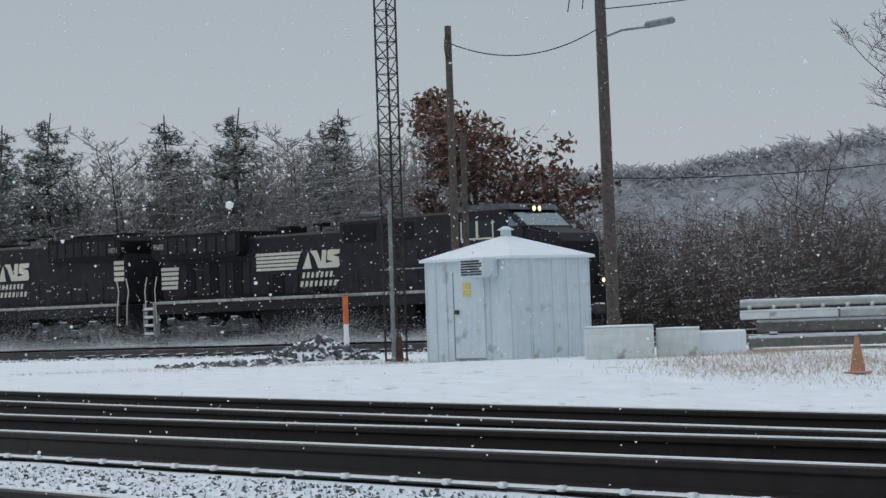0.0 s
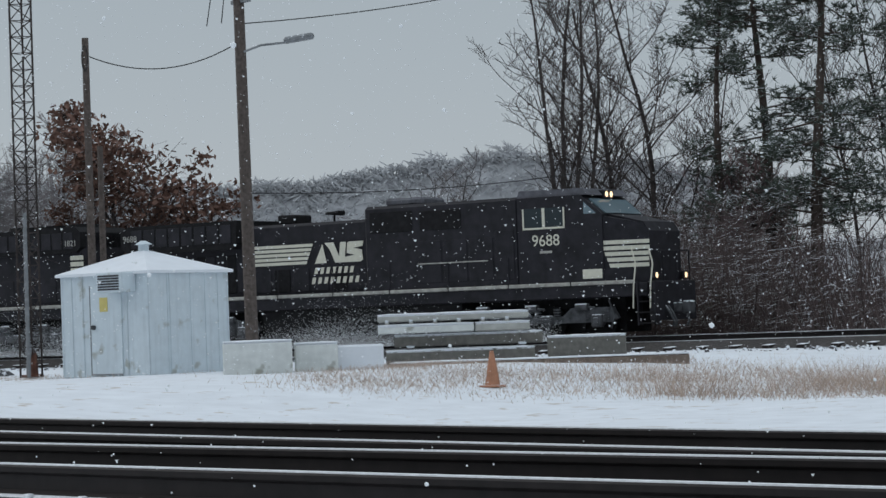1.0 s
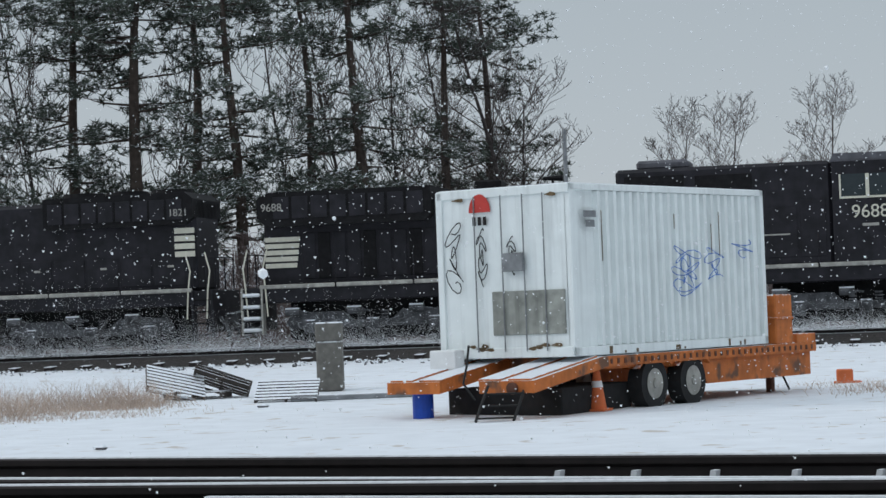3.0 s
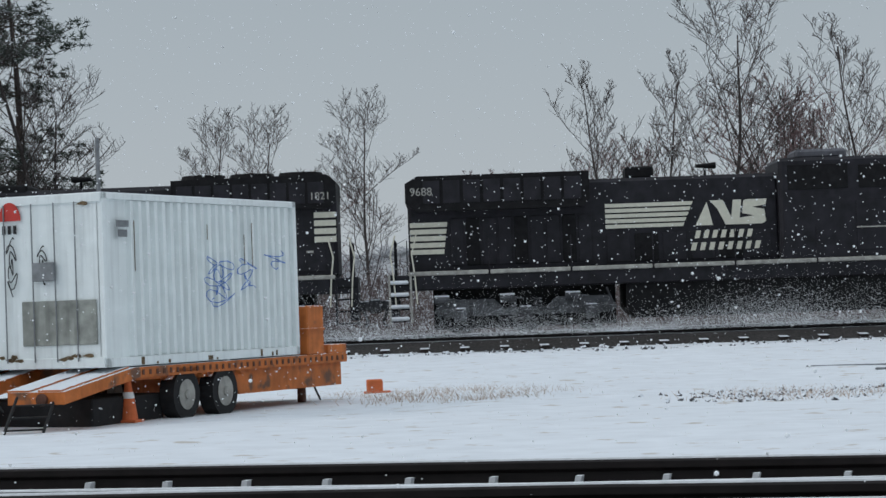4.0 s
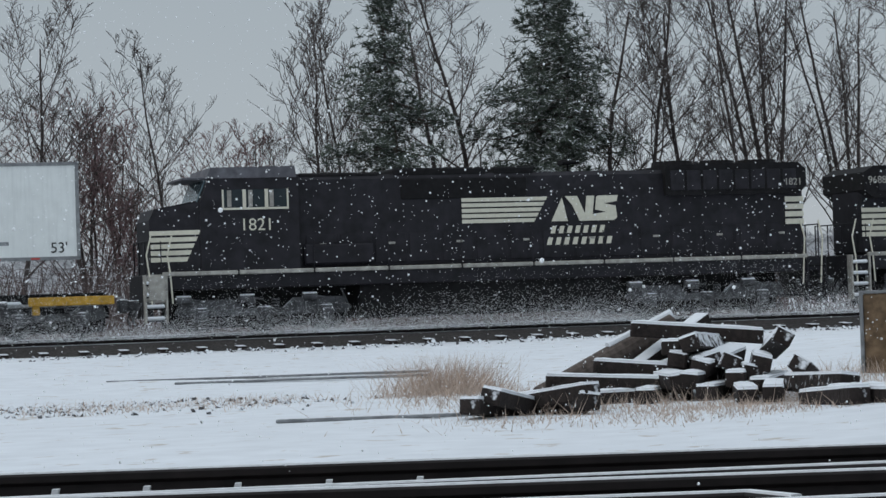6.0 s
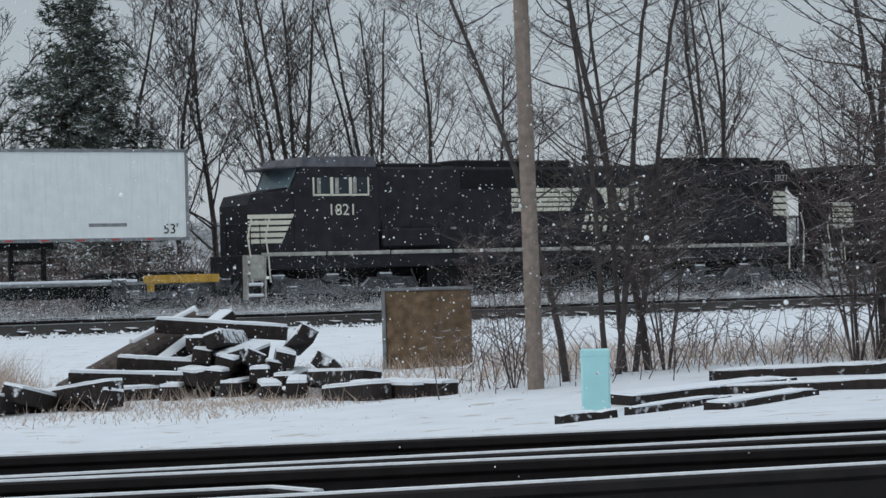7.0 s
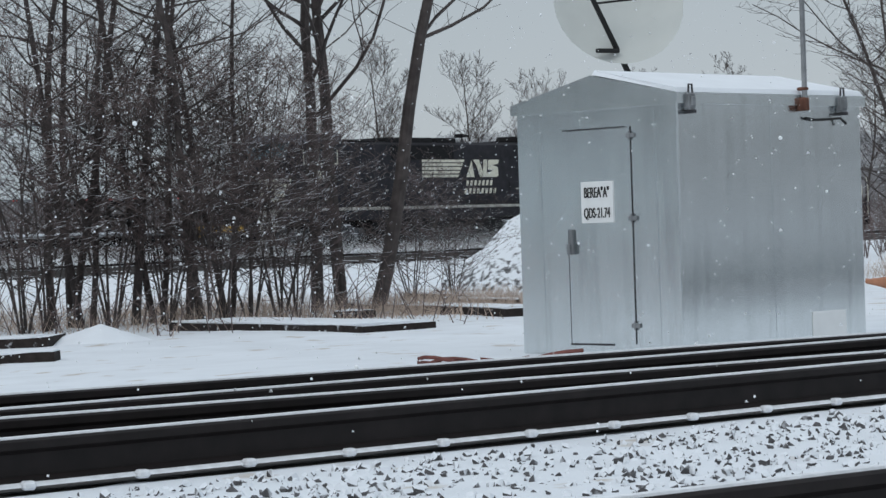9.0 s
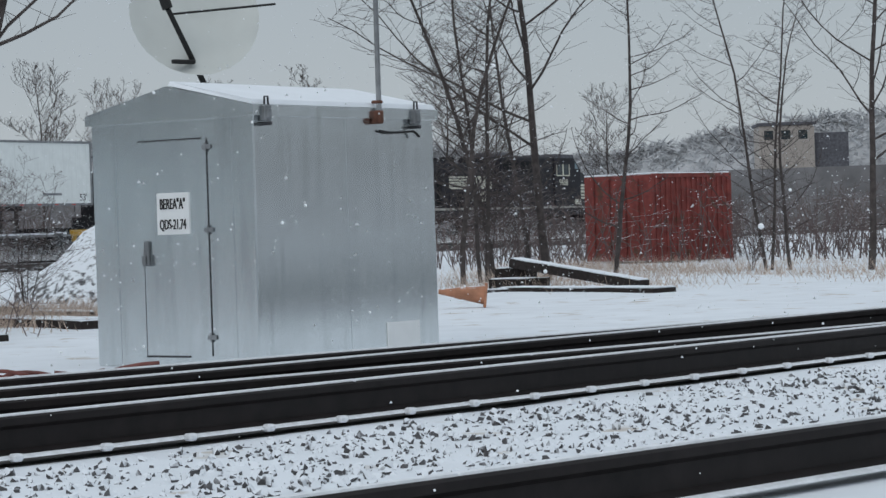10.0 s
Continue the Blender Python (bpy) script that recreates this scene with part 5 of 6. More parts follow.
    part("rail", Shape().box(6.9, 7.6, y0, y0 + 0.06, 0.18, 0.34, 0.01).box(7.54, 7.6, y0, y1, 0.18, 0.34, 0.01), M_ORANGE, t)
    for yy in (0.3, 2.1):
        part("landing_leg", Shape().box(6.7, 6.82, yy, yy + 0.12, -0.72, 0.05, 0.01).box(6.62, 6.9, yy - 0.08, yy + 0.2, -0.74, -0.7, 0.005), M_RUSTY, t)
    ch = Shape().path([(6.9 + 0.25 * math.sin(a), 0.2, -0.35 - 0.28 * math.sin(a)) for a in np.linspace(0, 3.14, 10)], 0.02)
    part("chain", ch, M_WIRE, t)
    part("gooseneck", Shape().box(7.5, 7.75, 0.8, 1.7, -0.45, 0.05, 0.03), M_RUSTY, t)
    # near-black box filling the space below the rear of the deck
    part("kick_board", Shape().box(-0.1, 1.9, 0.2, 2.3, -0.7, -0.25, 0.02), M_TYRE, t, "dark box under the deck")
    b = thing("orange_crate", base @ pose(6.2, -0.1, 0.18), "orange steel box standing on the trailer deck", "box")
    part("box_body", Shape().box(0, 0.6, 0, 0.7, 0, 0.85, 0.02), M_ORANGE, b)
    part("lid", Shape().box(-0.015, 0.615, -0.015, 0.715, 0.42, 0.46, 0.005), M_ORANGE, b)
    ld = thing("steel_ladder", spot(-26.1, 34.4, 0.0, 26), "small dark steel ladder leaning at the trailer's rear", "ladder")
    for xx in (0, 0.55):
        part("stile", Shape().tube((xx, -0.12, 0), (xx + 0.2, 0.22, 0.5), 0.022, 0.022, 8), M_WIRE, ld)
    for k in range(3):
        part("rung", Shape().box(0.02 + k * 0.07, 0.55 + k * 0.07, -0.13 + k * 0.12, -0.03 + k * 0.12, 0.03 + k * 0.17, 0.055 + k * 0.17, 0.005), M_WIRE, ld)
    part("handrail", Shape().path([(0.0, 0.2, 0.3), (-0.16, 0.22, 0.55), (-0.1, 0.25, 0.8), (-0.06, 0.25, 1.1)], 0.018), M_WIRE, ld, "bent dark handrail")
    single("white_crate", Shape().box(0, 0.25, 0, 0.5, 0, 0.3, 0.02), M_WHITE, base @ pose(-0.35, 1.95, 0.05), "small white box on the ramp beside the container", "box")


container_and_trailer()
bk = thing("orange_block", spot(-17.25, 44.6, 0, 20), "broken orange plastic barrier foot in the snow", "barrier foot")
part("block_body", Shape().box(-0.15, 0.15, -0.12, 0.12, 0, 0.27, 0.02), M_CONE, bk)
part("flange", Shape().box(-0.2, 0.3, -0.14, 0.14, 0, 0.05, 0.01), M_CONE, bk)
single("dark_stone", Shape().box(-0.09, 0.09, -0.06, 0.06, 0, 0.06, 0.03), M_STONE, spot(-35.1, 30.8), "small dark stone on the snow", "stone")
single("dark_stone", Shape().box(-0.11, 0.11, -0.06, 0.06, 0, 0.07, 0.03), M_STONE, spot(-31.2, 43.0), "flat dark stone on the snow", "stone")

# ---- pile of old ties, steel plate, cabinet, beams ----
tie_mesh = Shape().box(-1.3, 1.3, -0.14, 0.14, -0.11, 0.11, 0.02).mesh("railway_tie", M_TIE)


def old_tie(az, r, dz, rz, ry=0.0, rx=0.0, length=1.0, label="old creosoted railway tie capped with snow", group="pile of ties"):
    ob = new("railway_tie", tie_mesh)
    ob.matrix_basis = spot(az, r, dz * 0.82 + 0.09) @ pose(0, 0, 0, 0, 0, rz) @ pose(0, 0, 0, rx, ry, 0) @ Matrix.Diagonal((length, 1, 1, 1))
    if abs(ry) < 20 and abs(rx) < 20:
        snow_cap(ob, -1.28, 1.28, -0.13, 0.13, 0.11, 0.03, int(az * 10))
    return tagged(ob, label, "railway tie", group)


for a, r, dz, rz, ry, rx, ln in (
        (2.5, 31.6, 0.0, 62, 6, 0, 0.7), (2.9, 31.7, 0.1, 66, 8, 12, 0.7), (3.6, 32, 0.12, 128, 7, 0, 0.75), (3.4, 32.6, 0.0, 120, 0, 0, 0.8), (4.2, 31.8, 0.05, 112, 4, 8, 0.5),
        (5.0, 34.2, 0.0, 5, 0, 0, 0.7), (5.4, 34.0, 0.22, -8, 3, 0, 0.8), (6.2, 34.0, 0.0, 76, 0, 0, 0.6), (6.0, 34.4, 0.42, -12, 5, 0, 0.55), (6.9, 34.3, 0.0, 84, 0, 0, 0.6), (7.4, 34.0, 0.22, 70, 0, 6, 0.7), (6.6, 33.9, 0.24, 95, 0, -8, 0.6), (7.9, 33.8, 0.0, 66, 0, 0, 0.7), (8.2, 34.0, 0.24, 100, 3, 12, 0.6), (7.1, 34.4, 0.46, 110, 5, -14, 0.6), (7.8, 34.3, 0.5, 62, -6, 15, 0.6),
        (6.3, 35.4, 0.62, 38, -26, 0, 0.9), (7.2, 35.0, 0.55, 70, 0, 10, 0.8), (7.0, 35.2, 0.72, 72, 2, 0, 0.8), (7.5, 34.6, 0.78, 68, 3, -18, 0.7), (7.3, 35.2, 0.98, -6, 5, 0, 0.75), (8.0, 34.4, 0.4, 85, 4, 24, 0.8),
        (8.3, 34.0, 0.2, 78, 0, 0, 0.8), (8.8, 34.2, 0.42, 82, 0, 14, 0.7), (9.2, 34.6, 0.7, 88, 8, 30, 0.6), (9.0, 34.0, 0.05, 74, 0, 0, 0.9), (8.4, 32.5, 0.0, 84, 0, 0, 0.8), (9.1, 32.0, 0.03, 80, 0, 0, 0.7),
        (9.9, 33.6, 0.2, 70, 12, 30, 0.5), (10.2, 31.0, 0.16, 108, 2, 8, 0.6), (10.7, 30.6, 0.0, 112, 0, 0, 0.6), (10.5, 29.8, 0.0, 106, 4, 0, 0.55), (11.3, 29.6, 0.0, 116, 0, 0, 0.5), (12.0, 29.4, 0.0, 120, 0, 0, 0.45), (4.5, 33.5, 0.0, 20, 0, 0, 0.6)):
    old_tie(a, r, dz, rz, ry, rx, ln)
log = thing("wooden_log", spot(5.7, 35.6, 0.42, 28), "round weathered log leaning on the pile of ties", "log")
part("trunk", Shape().tube((-1.6, 0, -0.35), (0.75, 0, 0.62), 0.17, 0.2, 14), M_POLE, log)
part("log_snow", Shape().tube((-0.4, 0, 0.35), (0.75, 0, 0.79), 0.06, 0.08, 8), M_SNOW, log, "snow along the log")
pl = thing("steel_plate", spot(12.3, 36.5, -0.02, -12), "upright rusty brown sheet on a grey frame, snow on top", "plate")
part("sheet", Shape().box(-0.66, 0.66, -0.03, 0.03, 0, 1.2, 0.01), M_BROWN, pl)
part("frame_post", Shape().box(-0.72, -0.66, -0.06, 0.06, 0, 1.22, 0.01), M_GREY, pl)
part("frame_top", Shape().box(-0.72, 0.7, -0.06, 0.06, 1.2, 1.25, 0.01), M_GREY, pl, "snowy top edge")
cb = thing("cable_cabinet", spot(16.28, 23.9, -0.03, -16), "pale cyan plastic cable cabinet in the snow", "cabinet")
part("cabinet_body", Shape().box(-0.145, 0.145, -0.12, 0.12, 0, 0.66, 0.02), M_CYAN, cb)
part("lid", Shape().box(-0.15, 0.15, -0.125, 0.125, 0.6, 0.68, 0.015), M_CYAN, cb)


def beam(a0, r0, a1, r1, h, w, label, dz=0.0, raised=0.0, seed=0):
    """A weathered timber from one place to another; its first end may be propped up."""
    (xa, ya), (xb, yb) = polar(a0, r0), polar(a1, r1)
    L = math.hypot(xb - xa, yb - ya)
    za, zb = ground_z(xa, ya) + raised, ground_z(xb, yb)
    rn = random.Random(int(a0 * 100) + seed)
    s, n = Shape(), 7
    for i in range(n + 1):
        u = L * i / n
        c, e = rn.uniform(-0.012, 0.012), rn.uniform(-0.01, 0.01)
        s.v += [(u, -w / 2 + c, -0.03), (u, w / 2 + c, -0.03), (u, w / 2 + c - 0.01, h + e), (u, -w / 2 + c + 0.012, h + e - 0.005)]
    for i in range(n):
        s.f += [(i * 4 + k, i * 4 + 4 + k, i * 4 + 4 + (k + 1) % 4, i * 4 + (k + 1) % 4) for k in range(4)]
    s.f += [(0, 1, 2, 3), (n * 4 + 3, n * 4 + 2, n * 4 + 1, n * 4)]
    ob = single("timber_beam", s, M_TIE, pose(xa, ya, za + dz, 0, 0, math.degrees(math.atan2(yb - ya, xb - xa))) @ pose(0, 0, 0, 0, -math.degrees(math.atan2(zb - za, L)), 0), label, "beam", "timber beams")
    snow_cap(ob, rn.uniform(0, 0.1), L - rn.uniform(0, 0.3), -w / 2 + 0.02, w / 2 - 0.01, h, 0.022, int(a0 * 10))
    return ob


beam(16.85, 24.9, 20.76, 25.9, 0.11, 0.6, "long dark timber beam with snow on top")
beam(19.28, 28.0, 23.27, 27.4, 0.11, 0.8, "long dark timber beam behind the others")
beam(19.4, 25.3, 23.26, 24.7, 0.09, 0.22, "low dark timber beam half sunk in snow")
beam(15.36, 22.6, 16.7, 22.8, 0.08, 0.2, "short dark timber behind the cabinet")
beam(17.1, 23.3, 19.4, 24.3, 0.06, 0.16, "thin timber board with snow on top")
beam(19.12, 23.0, 21.3, 24.3, 0.06, 0.3, "flat snow-covered timber board")
beam(26.81, 30.4, 31.44, 27.2, 0.1, 1.1, "long snow-capped timber beam beside the track")
beam(30.7, 35.6, 34.6, 31.2, 0.1, 0.7, "snow-capped timber beam in the grass")
beam(30.0, 32.0, 30.8, 32.4, 0.1, 0.2, "short dark timber in the grass")
beam(33.0, 34.6, 34.3, 33.6, 0.14, 0.2, "dark timber end in the snow")
beam(31.67, 40.5, 32.6, 39.0, 0.1, 0.25, "old timber half hidden in grass")
beam(44.3, 40.4, 48.1, 37.6, 0.1, 0.5, "broad snow-covered timber beam")
beam(44.5, 42.0, 47.6, 39.0, 0.13, 0.26, "long timber beam propped on others, snow on top", 0.06, 0.38)
beam(43.9, 41.6, 45.3, 41.4, 0.22, 0.3, "dark timber stacked in the snow")
beam(44.15, 42.3, 44.9, 41.9, 0.4, 0.35, "dark block of timber under the propped beam")
beam(43.8, 40.2, 45.1, 40.0, 0.08, 0.25, "dark timber board in the snow")
rnd = random.Random(8)
for k in range(9):
    a0 = 31.8 + rnd.uniform(0, 1.6)
    x0, y0 = polar(a0, 18.6 + rnd.uniform(-0.25, 0.25))
    pts = [(x0 + 0.16 * i * math.cos(0.3 + k * 0.13), y0 - 0.02 * i + 0.05 * math.sin(i + k), -0.2 + 0.035 * (k % 4) + 0.03 * math.sin(i * 0.7 + k)) for i in range(8)]
    single("scrap_cable", Shape().path(pts, 0.017, 6), M_CABLE, Matrix(), "reddish scrap cable lying beside the hut", "cable", "scrap cables")
ox, oy = 7.94, 9.12
single("rust_lump", Shape().tube((-0.04, 0, 0.02), (0.04, 0, 0.03), 0.035, 0.03, 9).box(-0.035, 0.035, -0.03, 0.03, 0, 0.055, 0.015), M_OCHRE, pose(ox, oy - 0.05, 0.01), "ochre rusty fitting on the rail's side", "fitting")


def red_container():
    x, y = polar(47.85, 65.0)
    t = thing("red_container", pose(x, y, ground_z(x, y), 0, 0, -1), "faded maroon container with corrugated side and snow on top", "container")
    H = 2.42
    # near corner at the origin: the long side runs to the back, the end to the left
    part("body", Shape().box(0, 3.2, 0, 2.6, 0.05, H, 0.02), M_MAROON, t)
    s = Shape()
    for k in range(15):
        s.box(0.12 + k * 0.21, 0.2 + k * 0.21, -0.035, 0, 0.12, H - 0.1, 0.01)
    part("corrugation", s, M_MAROON, t)
    fr = Shape().box(-0.03, 0.08, -0.04, 0.05, 0, H, 0.01).box(3.12, 3.23, -0.04, 0.05, 0, H, 0.01).box(0, 3.2, -0.04, 0.02, H - 0.1, H + 0.02, 0.01).box(0, 3.2, -0.04, 0.02, 0.02, 0.14, 0.01)
    part("frame", fr, M_MAROON, t)
    for yy in (0.5, 1.0, 1.6, 2.2):
        part("lock_bar", Shape().tube((-0.04, yy, 0.1), (-0.04, yy, H - 0.1), 0.03, 0.03, 6), M_MAROON, t)
    part("roof_snow", Shape().box(0.0, 3.2, 0.0, 2.6, H, H + 0.05, 0.02), M_SNOW, t, "snow on the roof")


red_container()

for k, (xa, xb, dy) in enumerate(((6.8, 7.8, 0.0), (6.9, 7.7, 0.03))):
    single("joint_bar", Shape().box(xa, xb, main_rail_y(7.3) - 1.56 - dy, main_rail_y(7.3) - 1.545 - dy, 0.06 + 0.05 * k, 0.075 + 0.05 * k, 0.003), M_RAILTOP, Matrix(), "frosted steel bar bolted along the rail", "joint bar", "joint bars")

# ---- vegetation ----


def grow(seed, h, r, stems=1, levels=3, spread=0.5, start=0.25, n1=13, n2=6, n3=5, tip=0.006, up=0.45, reach=0.42):
    """Limbs of a bare tree: (thick shape, fine shape, twig ends)."""
    rn = random.Random(seed)
    thick, fine, ends = Shape(), Shape(), []

    def limb(p, d, length, r0, level):
        segs = (10, 8, 5, 3)[level]
        curl = (0.012, 0.035, 0.05, 0.05)[level]
        bend = Vector((rn.gauss(0, curl), rn.gauss(0, curl), 0))
        pts, q = [p], Vector(p)
        for i in range(segs):
            wob = (0.085, 0.19, 0.27, 0.36)[level]
            d = (d + Vector((rn.uniform(-wob, wob), rn.uniform(-wob, wob), rn.uniform(-wob, wob) * 0.8 + (0.02, 0.07, 0.05, 0.02)[level])) + bend).normalized()
            q = q + d * length / segs
            pts.append(q)
        r1 = max(tip, r0 * (0.25, 0.3, 0.4, 0.6)[level])
        for i in range(segs):
            a, b = r0 + (r1 - r0) * i / segs, r0 + (r1 - r0) * (i + 1) / segs
            (thick if level < 2 else fine).tube(pts[i], pts[i + 1], a, b, (7, 5, 3, 3)[level], False)
        if level >= levels:
            ends.append(pts[-1])
            return
        kids = (n1, n2, n3)[level]
        for k in range(kids):
            f = (start if level == 0 else 0.2) + (1 - (start if level == 0 else 0.2)) * (k + rn.random()) / kids
            i = min(segs - 1, int(f * segs))
            base = pts[i].lerp(pts[i + 1], f * segs - i)
            az = rn.uniform(0, 6.283)
            out = Vector((math.cos(az), math.sin(az), 0))
            if level:
                out = (out + Vector((0, 0, rn.uniform(-0.2, 0.3)))).normalized()
            nd = (d * up + out * (spread + rn.uniform(-0.1, 0.2)) + Vector((0, 0, 0.25))).normalized()
            ln = length * (reach if level == 0 else 0.5) * (1.15 - 0.65 * f) * rn.uniform(0.7, 1.2)
            limb(base, nd, ln, max(tip, (r0 + (r1 - r0) * f) * (0.42 if level == 0 else 0.5)), level + 1)
    for s in range(stems):
        a = 6.283 * s / max(1, stems) + rn.random()
        lean = 0.0 if stems == 1 else rn.uniform(0.05, 0.19)
        limb(Vector((0.12 * r * 10 * math.cos(a) * (stems > 1), 0.12 * r * 10 * math.sin(a) * (stems > 1), -0.15)), Vector((lean * math.cos(a), lean * math.sin(a), 1)).normalized(), h * rn.uniform(0.85, 1.0), r * rn.uniform(0.75, 1.0), 0)
    return thick, fine, ends


def tree_kind(seed, material_twig, label, leaf=None, group="bare trees", name="bare_tree", **kw):
    th, fi, ends = grow(seed, **kw)
    t = thing(name, Matrix(), label, "tree", group)
    part("trunk", th.mesh("trunk", M_BARK, fix=False), None, t)
    part("crown", fi.mesh("crown", material_twig, fix=False), None, t, "fine bare twigs" if leaf is None else "twigs")
    if leaf:
        rn = random.Random(seed + 50)
        s = Shape()
        for e in ends:
            for k in range(11):
                c = e + Vector((rn.gauss(0, 0.25), rn.gauss(0, 0.25), rn.gauss(0, 0.22)))
                a, b = Vector((rn.gauss(0, 1), rn.gauss(0, 1), rn.gauss(0, 1))).normalized() * 0.15, Vector((rn.gauss(0, 1), rn.gauss(0, 1), rn.gauss(0, 1))).normalized() * 0.1
                s.add([c - a, c + b, c + a, c - b], [(0, 1, 2, 3)])
        part("leaves", s.mesh("leaves", leaf, fix=False), None, t, "clinging dry leaves")
    return t


def pine_kind(seed, h, needle, label, low=0.3, width=0.24, whorls=17, blade=0.36, conic=False, group="pines", dens=11):
    rn = random.Random(seed)
    wood, s = Shape(), Shape()
    t = thing("pine_tree", Matrix(), label, "tree", group)
    pts = [Vector((0.25 * math.sin(i * 0.7 + seed) * i / 10, 0.2 * math.sin(i * 0.9) * i / 10, h * i / 10 - 0.15)) for i in range(11)]
    for i in range(10):
        wood.tube(pts[i], pts[i + 1], 0.24 * (1 - i / 10.5) * h / 16 + 0.02, 0.24 * (1 - (i + 1) / 10.5) * h / 16 + 0.02, 8, False)
    limbs = Shape()
    for w in range(whorls if conic else int(whorls * 1.8)):
        f = low + (1 - low) * ((w + 0.3 * rn.random()) / whorls if conic else rn.random())
        i = min(9, int(f * 10))
        c = pts[i].lerp(pts[i + 1], f * 10 - i)
        g = (f - low) / (1 - low)
        reach = h * width * ((1.05 - g) if conic else (0.55 + 0.9 * g) * (1.12 - g)) * 1.0
        for k in range(5 if conic else 3):
            if rn.random() < 0.18:
                continue
            a = rn.uniform(0, 6.283)
            ln = reach * rn.uniform(0.4, 1.3)
            d = Vector((math.cos(a), math.sin(a), rn.uniform(-0.12, 0.25) if not conic else rn.uniform(-0.3, 0.0)))
            tip = c + d * ln
            mid = c.lerp(tip, 0.55) - Vector((0, 0, ln * 0.06))
            limbs.tube(c, mid, 0.05 * (1.2 - g), 0.028, 4, False).tube(mid, tip, 0.028, 0.01, 3, False)
            for q in range(0 if conic else 4):
                b0 = c.lerp(tip, rn.uniform(0.35, 0.9))
                limbs.tube(b0, b0 + Vector((rn.gauss(0, 0.5), rn.gauss(0, 0.5), rn.uniform(-0.1, 0.45))), 0.016, 0.006, 3, False)
            for q in range(int(dens * max(0.4, ln / 2.2))):
                u = rn.uniform(0.35, 1.05) if not conic else rn.uniform(0.12, 1.05)
                e = c.lerp(tip, u) + Vector((rn.gauss(0, 0.24), rn.gauss(0, 0.24), rn.gauss(0.06, 0.2)))
                for b in range(14):
                    v = Vector((rn.gauss(0, 1), rn.gauss(0, 1), rn.gauss(0.25, 0.6))).normalized() * blade * rn.uniform(0.45, 0.9)
                    n = v.cross(Vector((rn.gauss(0, 1), rn.gauss(0, 1), 1))).normalized() * blade * 0.075
                    s.add([e - n, e + n, e + v], [(0, 1, 2)])
    part("trunk", wood.mesh("trunk", M_PINEBARK, fix=False), None, t)
    part("branchwork", limbs.mesh("branchwork", M_PINEBARK, fix=False), None, t)
    part("needles", s.mesh("needles", needle, fix=False), None, t, "dark clumps of needles" if needle is M_NEEDLE else "frosted clumps of needles")
    return t


PROTO = {
    "tall": tree_kind(11, M_TWIG, "tall bare deciduous tree with fine twigs", h=15, r=0.16, n1=18, n2=9, n3=9, tip=0.009, reach=0.4, start=0.2, spread=0.62, up=0.4),
    "multi": tree_kind(12, M_TWIG, "many-stemmed bare tree with rising limbs", h=15.5, r=0.155, stems=4, n1=10, n2=7, n3=7, tip=0.009, reach=0.36, start=0.22, spread=0.6, up=0.45),
    "wide": tree_kind(13, M_TWIG, "spreading bare tree against the sky", h=11, r=0.115, n1=17, n2=9, n3=8, tip=0.009, reach=0.5, start=0.22, spread=0.62, up=0.45),
    "slim": tree_kind(14, M_TWIG, "slim young bare tree", h=10, r=0.085, n1=18, n2=8, n3=7, tip=0.008, reach=0.36, start=0.18, spread=0.5),
    "near": tree_kind(15, M_TWIG, "bare young tree with dense twigs beside the track", h=9.5, r=0.06, n1=24, n2=6, n3=5, tip=0.0028, reach=0.24, start=0.12, spread=0.95, up=0.1),
    "near2": tree_kind(16, M_TWIG, "bare twin-stemmed tree with dense twigs beside the track", h=9.0, r=0.05, stems=2, n1=19, n2=6, n3=5, tip=0.0028, reach=0.25, start=0.12, spread=0.95, up=0.1),
    "stout": tree_kind(21, M_TWIG, "stout bare tree with crooked limbs beside the track", h=11, r=0.105, n1=17, n2=8, n3=7, tip=0.0036, reach=0.42, start=0.25, spread=0.75, up=0.2),
    "bush": tree_kind(17, M_BRUSH, "dense bare bush of many thin stems", name="bare_bush", group="bushes", h=3.2, r=0.017, stems=6, n1=9, n2=5, n3=4, tip=0.0026, reach=0.55, start=0.12, spread=0.95, up=0.2),
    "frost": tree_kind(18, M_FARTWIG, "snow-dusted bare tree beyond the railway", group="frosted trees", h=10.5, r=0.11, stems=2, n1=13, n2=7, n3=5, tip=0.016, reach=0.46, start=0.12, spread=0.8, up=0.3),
    "reddish": tree_kind(19, mat("reddish_twigs", (0.19, 0.125, 0.125), 0.95, var=0.3, scale=1, bump=0), "low rounded tree with dense reddish twigs", h=8.2, r=0.09, stems=4, n1=12, n2=7, n3=6, tip=0.011, reach=0.5, start=0.1, spread=0.6),
    "oak": tree_kind(20, M_BARK, "oak with rust-brown leaves still hanging", leaf=M_RUSTLEAF, group="oaks", name="oak_tree", h=8.6, r=0.2, n1=18, n2=8, n3=5, tip=0.015, reach=0.62, start=0.08, spread=0.85, up=0.25),
    "pine": pine_kind(31, 19, M_NEEDLE, "tall dark pine with open clumped crown", 0.24, 0.24, 18, 0.42, dens=19),
    "pine2": pine_kind(32, 18, M_NEEDLE, "tall dark pine with ragged crown", 0.2, 0.25, 17, 0.42, dens=19),
    "pine3": pine_kind(33, 20, M_NEEDLE, "slender dark pine with bare lower trunk", 0.3, 0.22, 16, 0.42, dens=19),
    "fir": pine_kind(34, 14, M_NEEDLE, "dense dark fir standing behind the train", 0.06, 0.34, 32, 0.42, True, "firs", 25),
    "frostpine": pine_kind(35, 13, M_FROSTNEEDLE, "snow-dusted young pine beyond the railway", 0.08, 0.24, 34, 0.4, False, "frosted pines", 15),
}
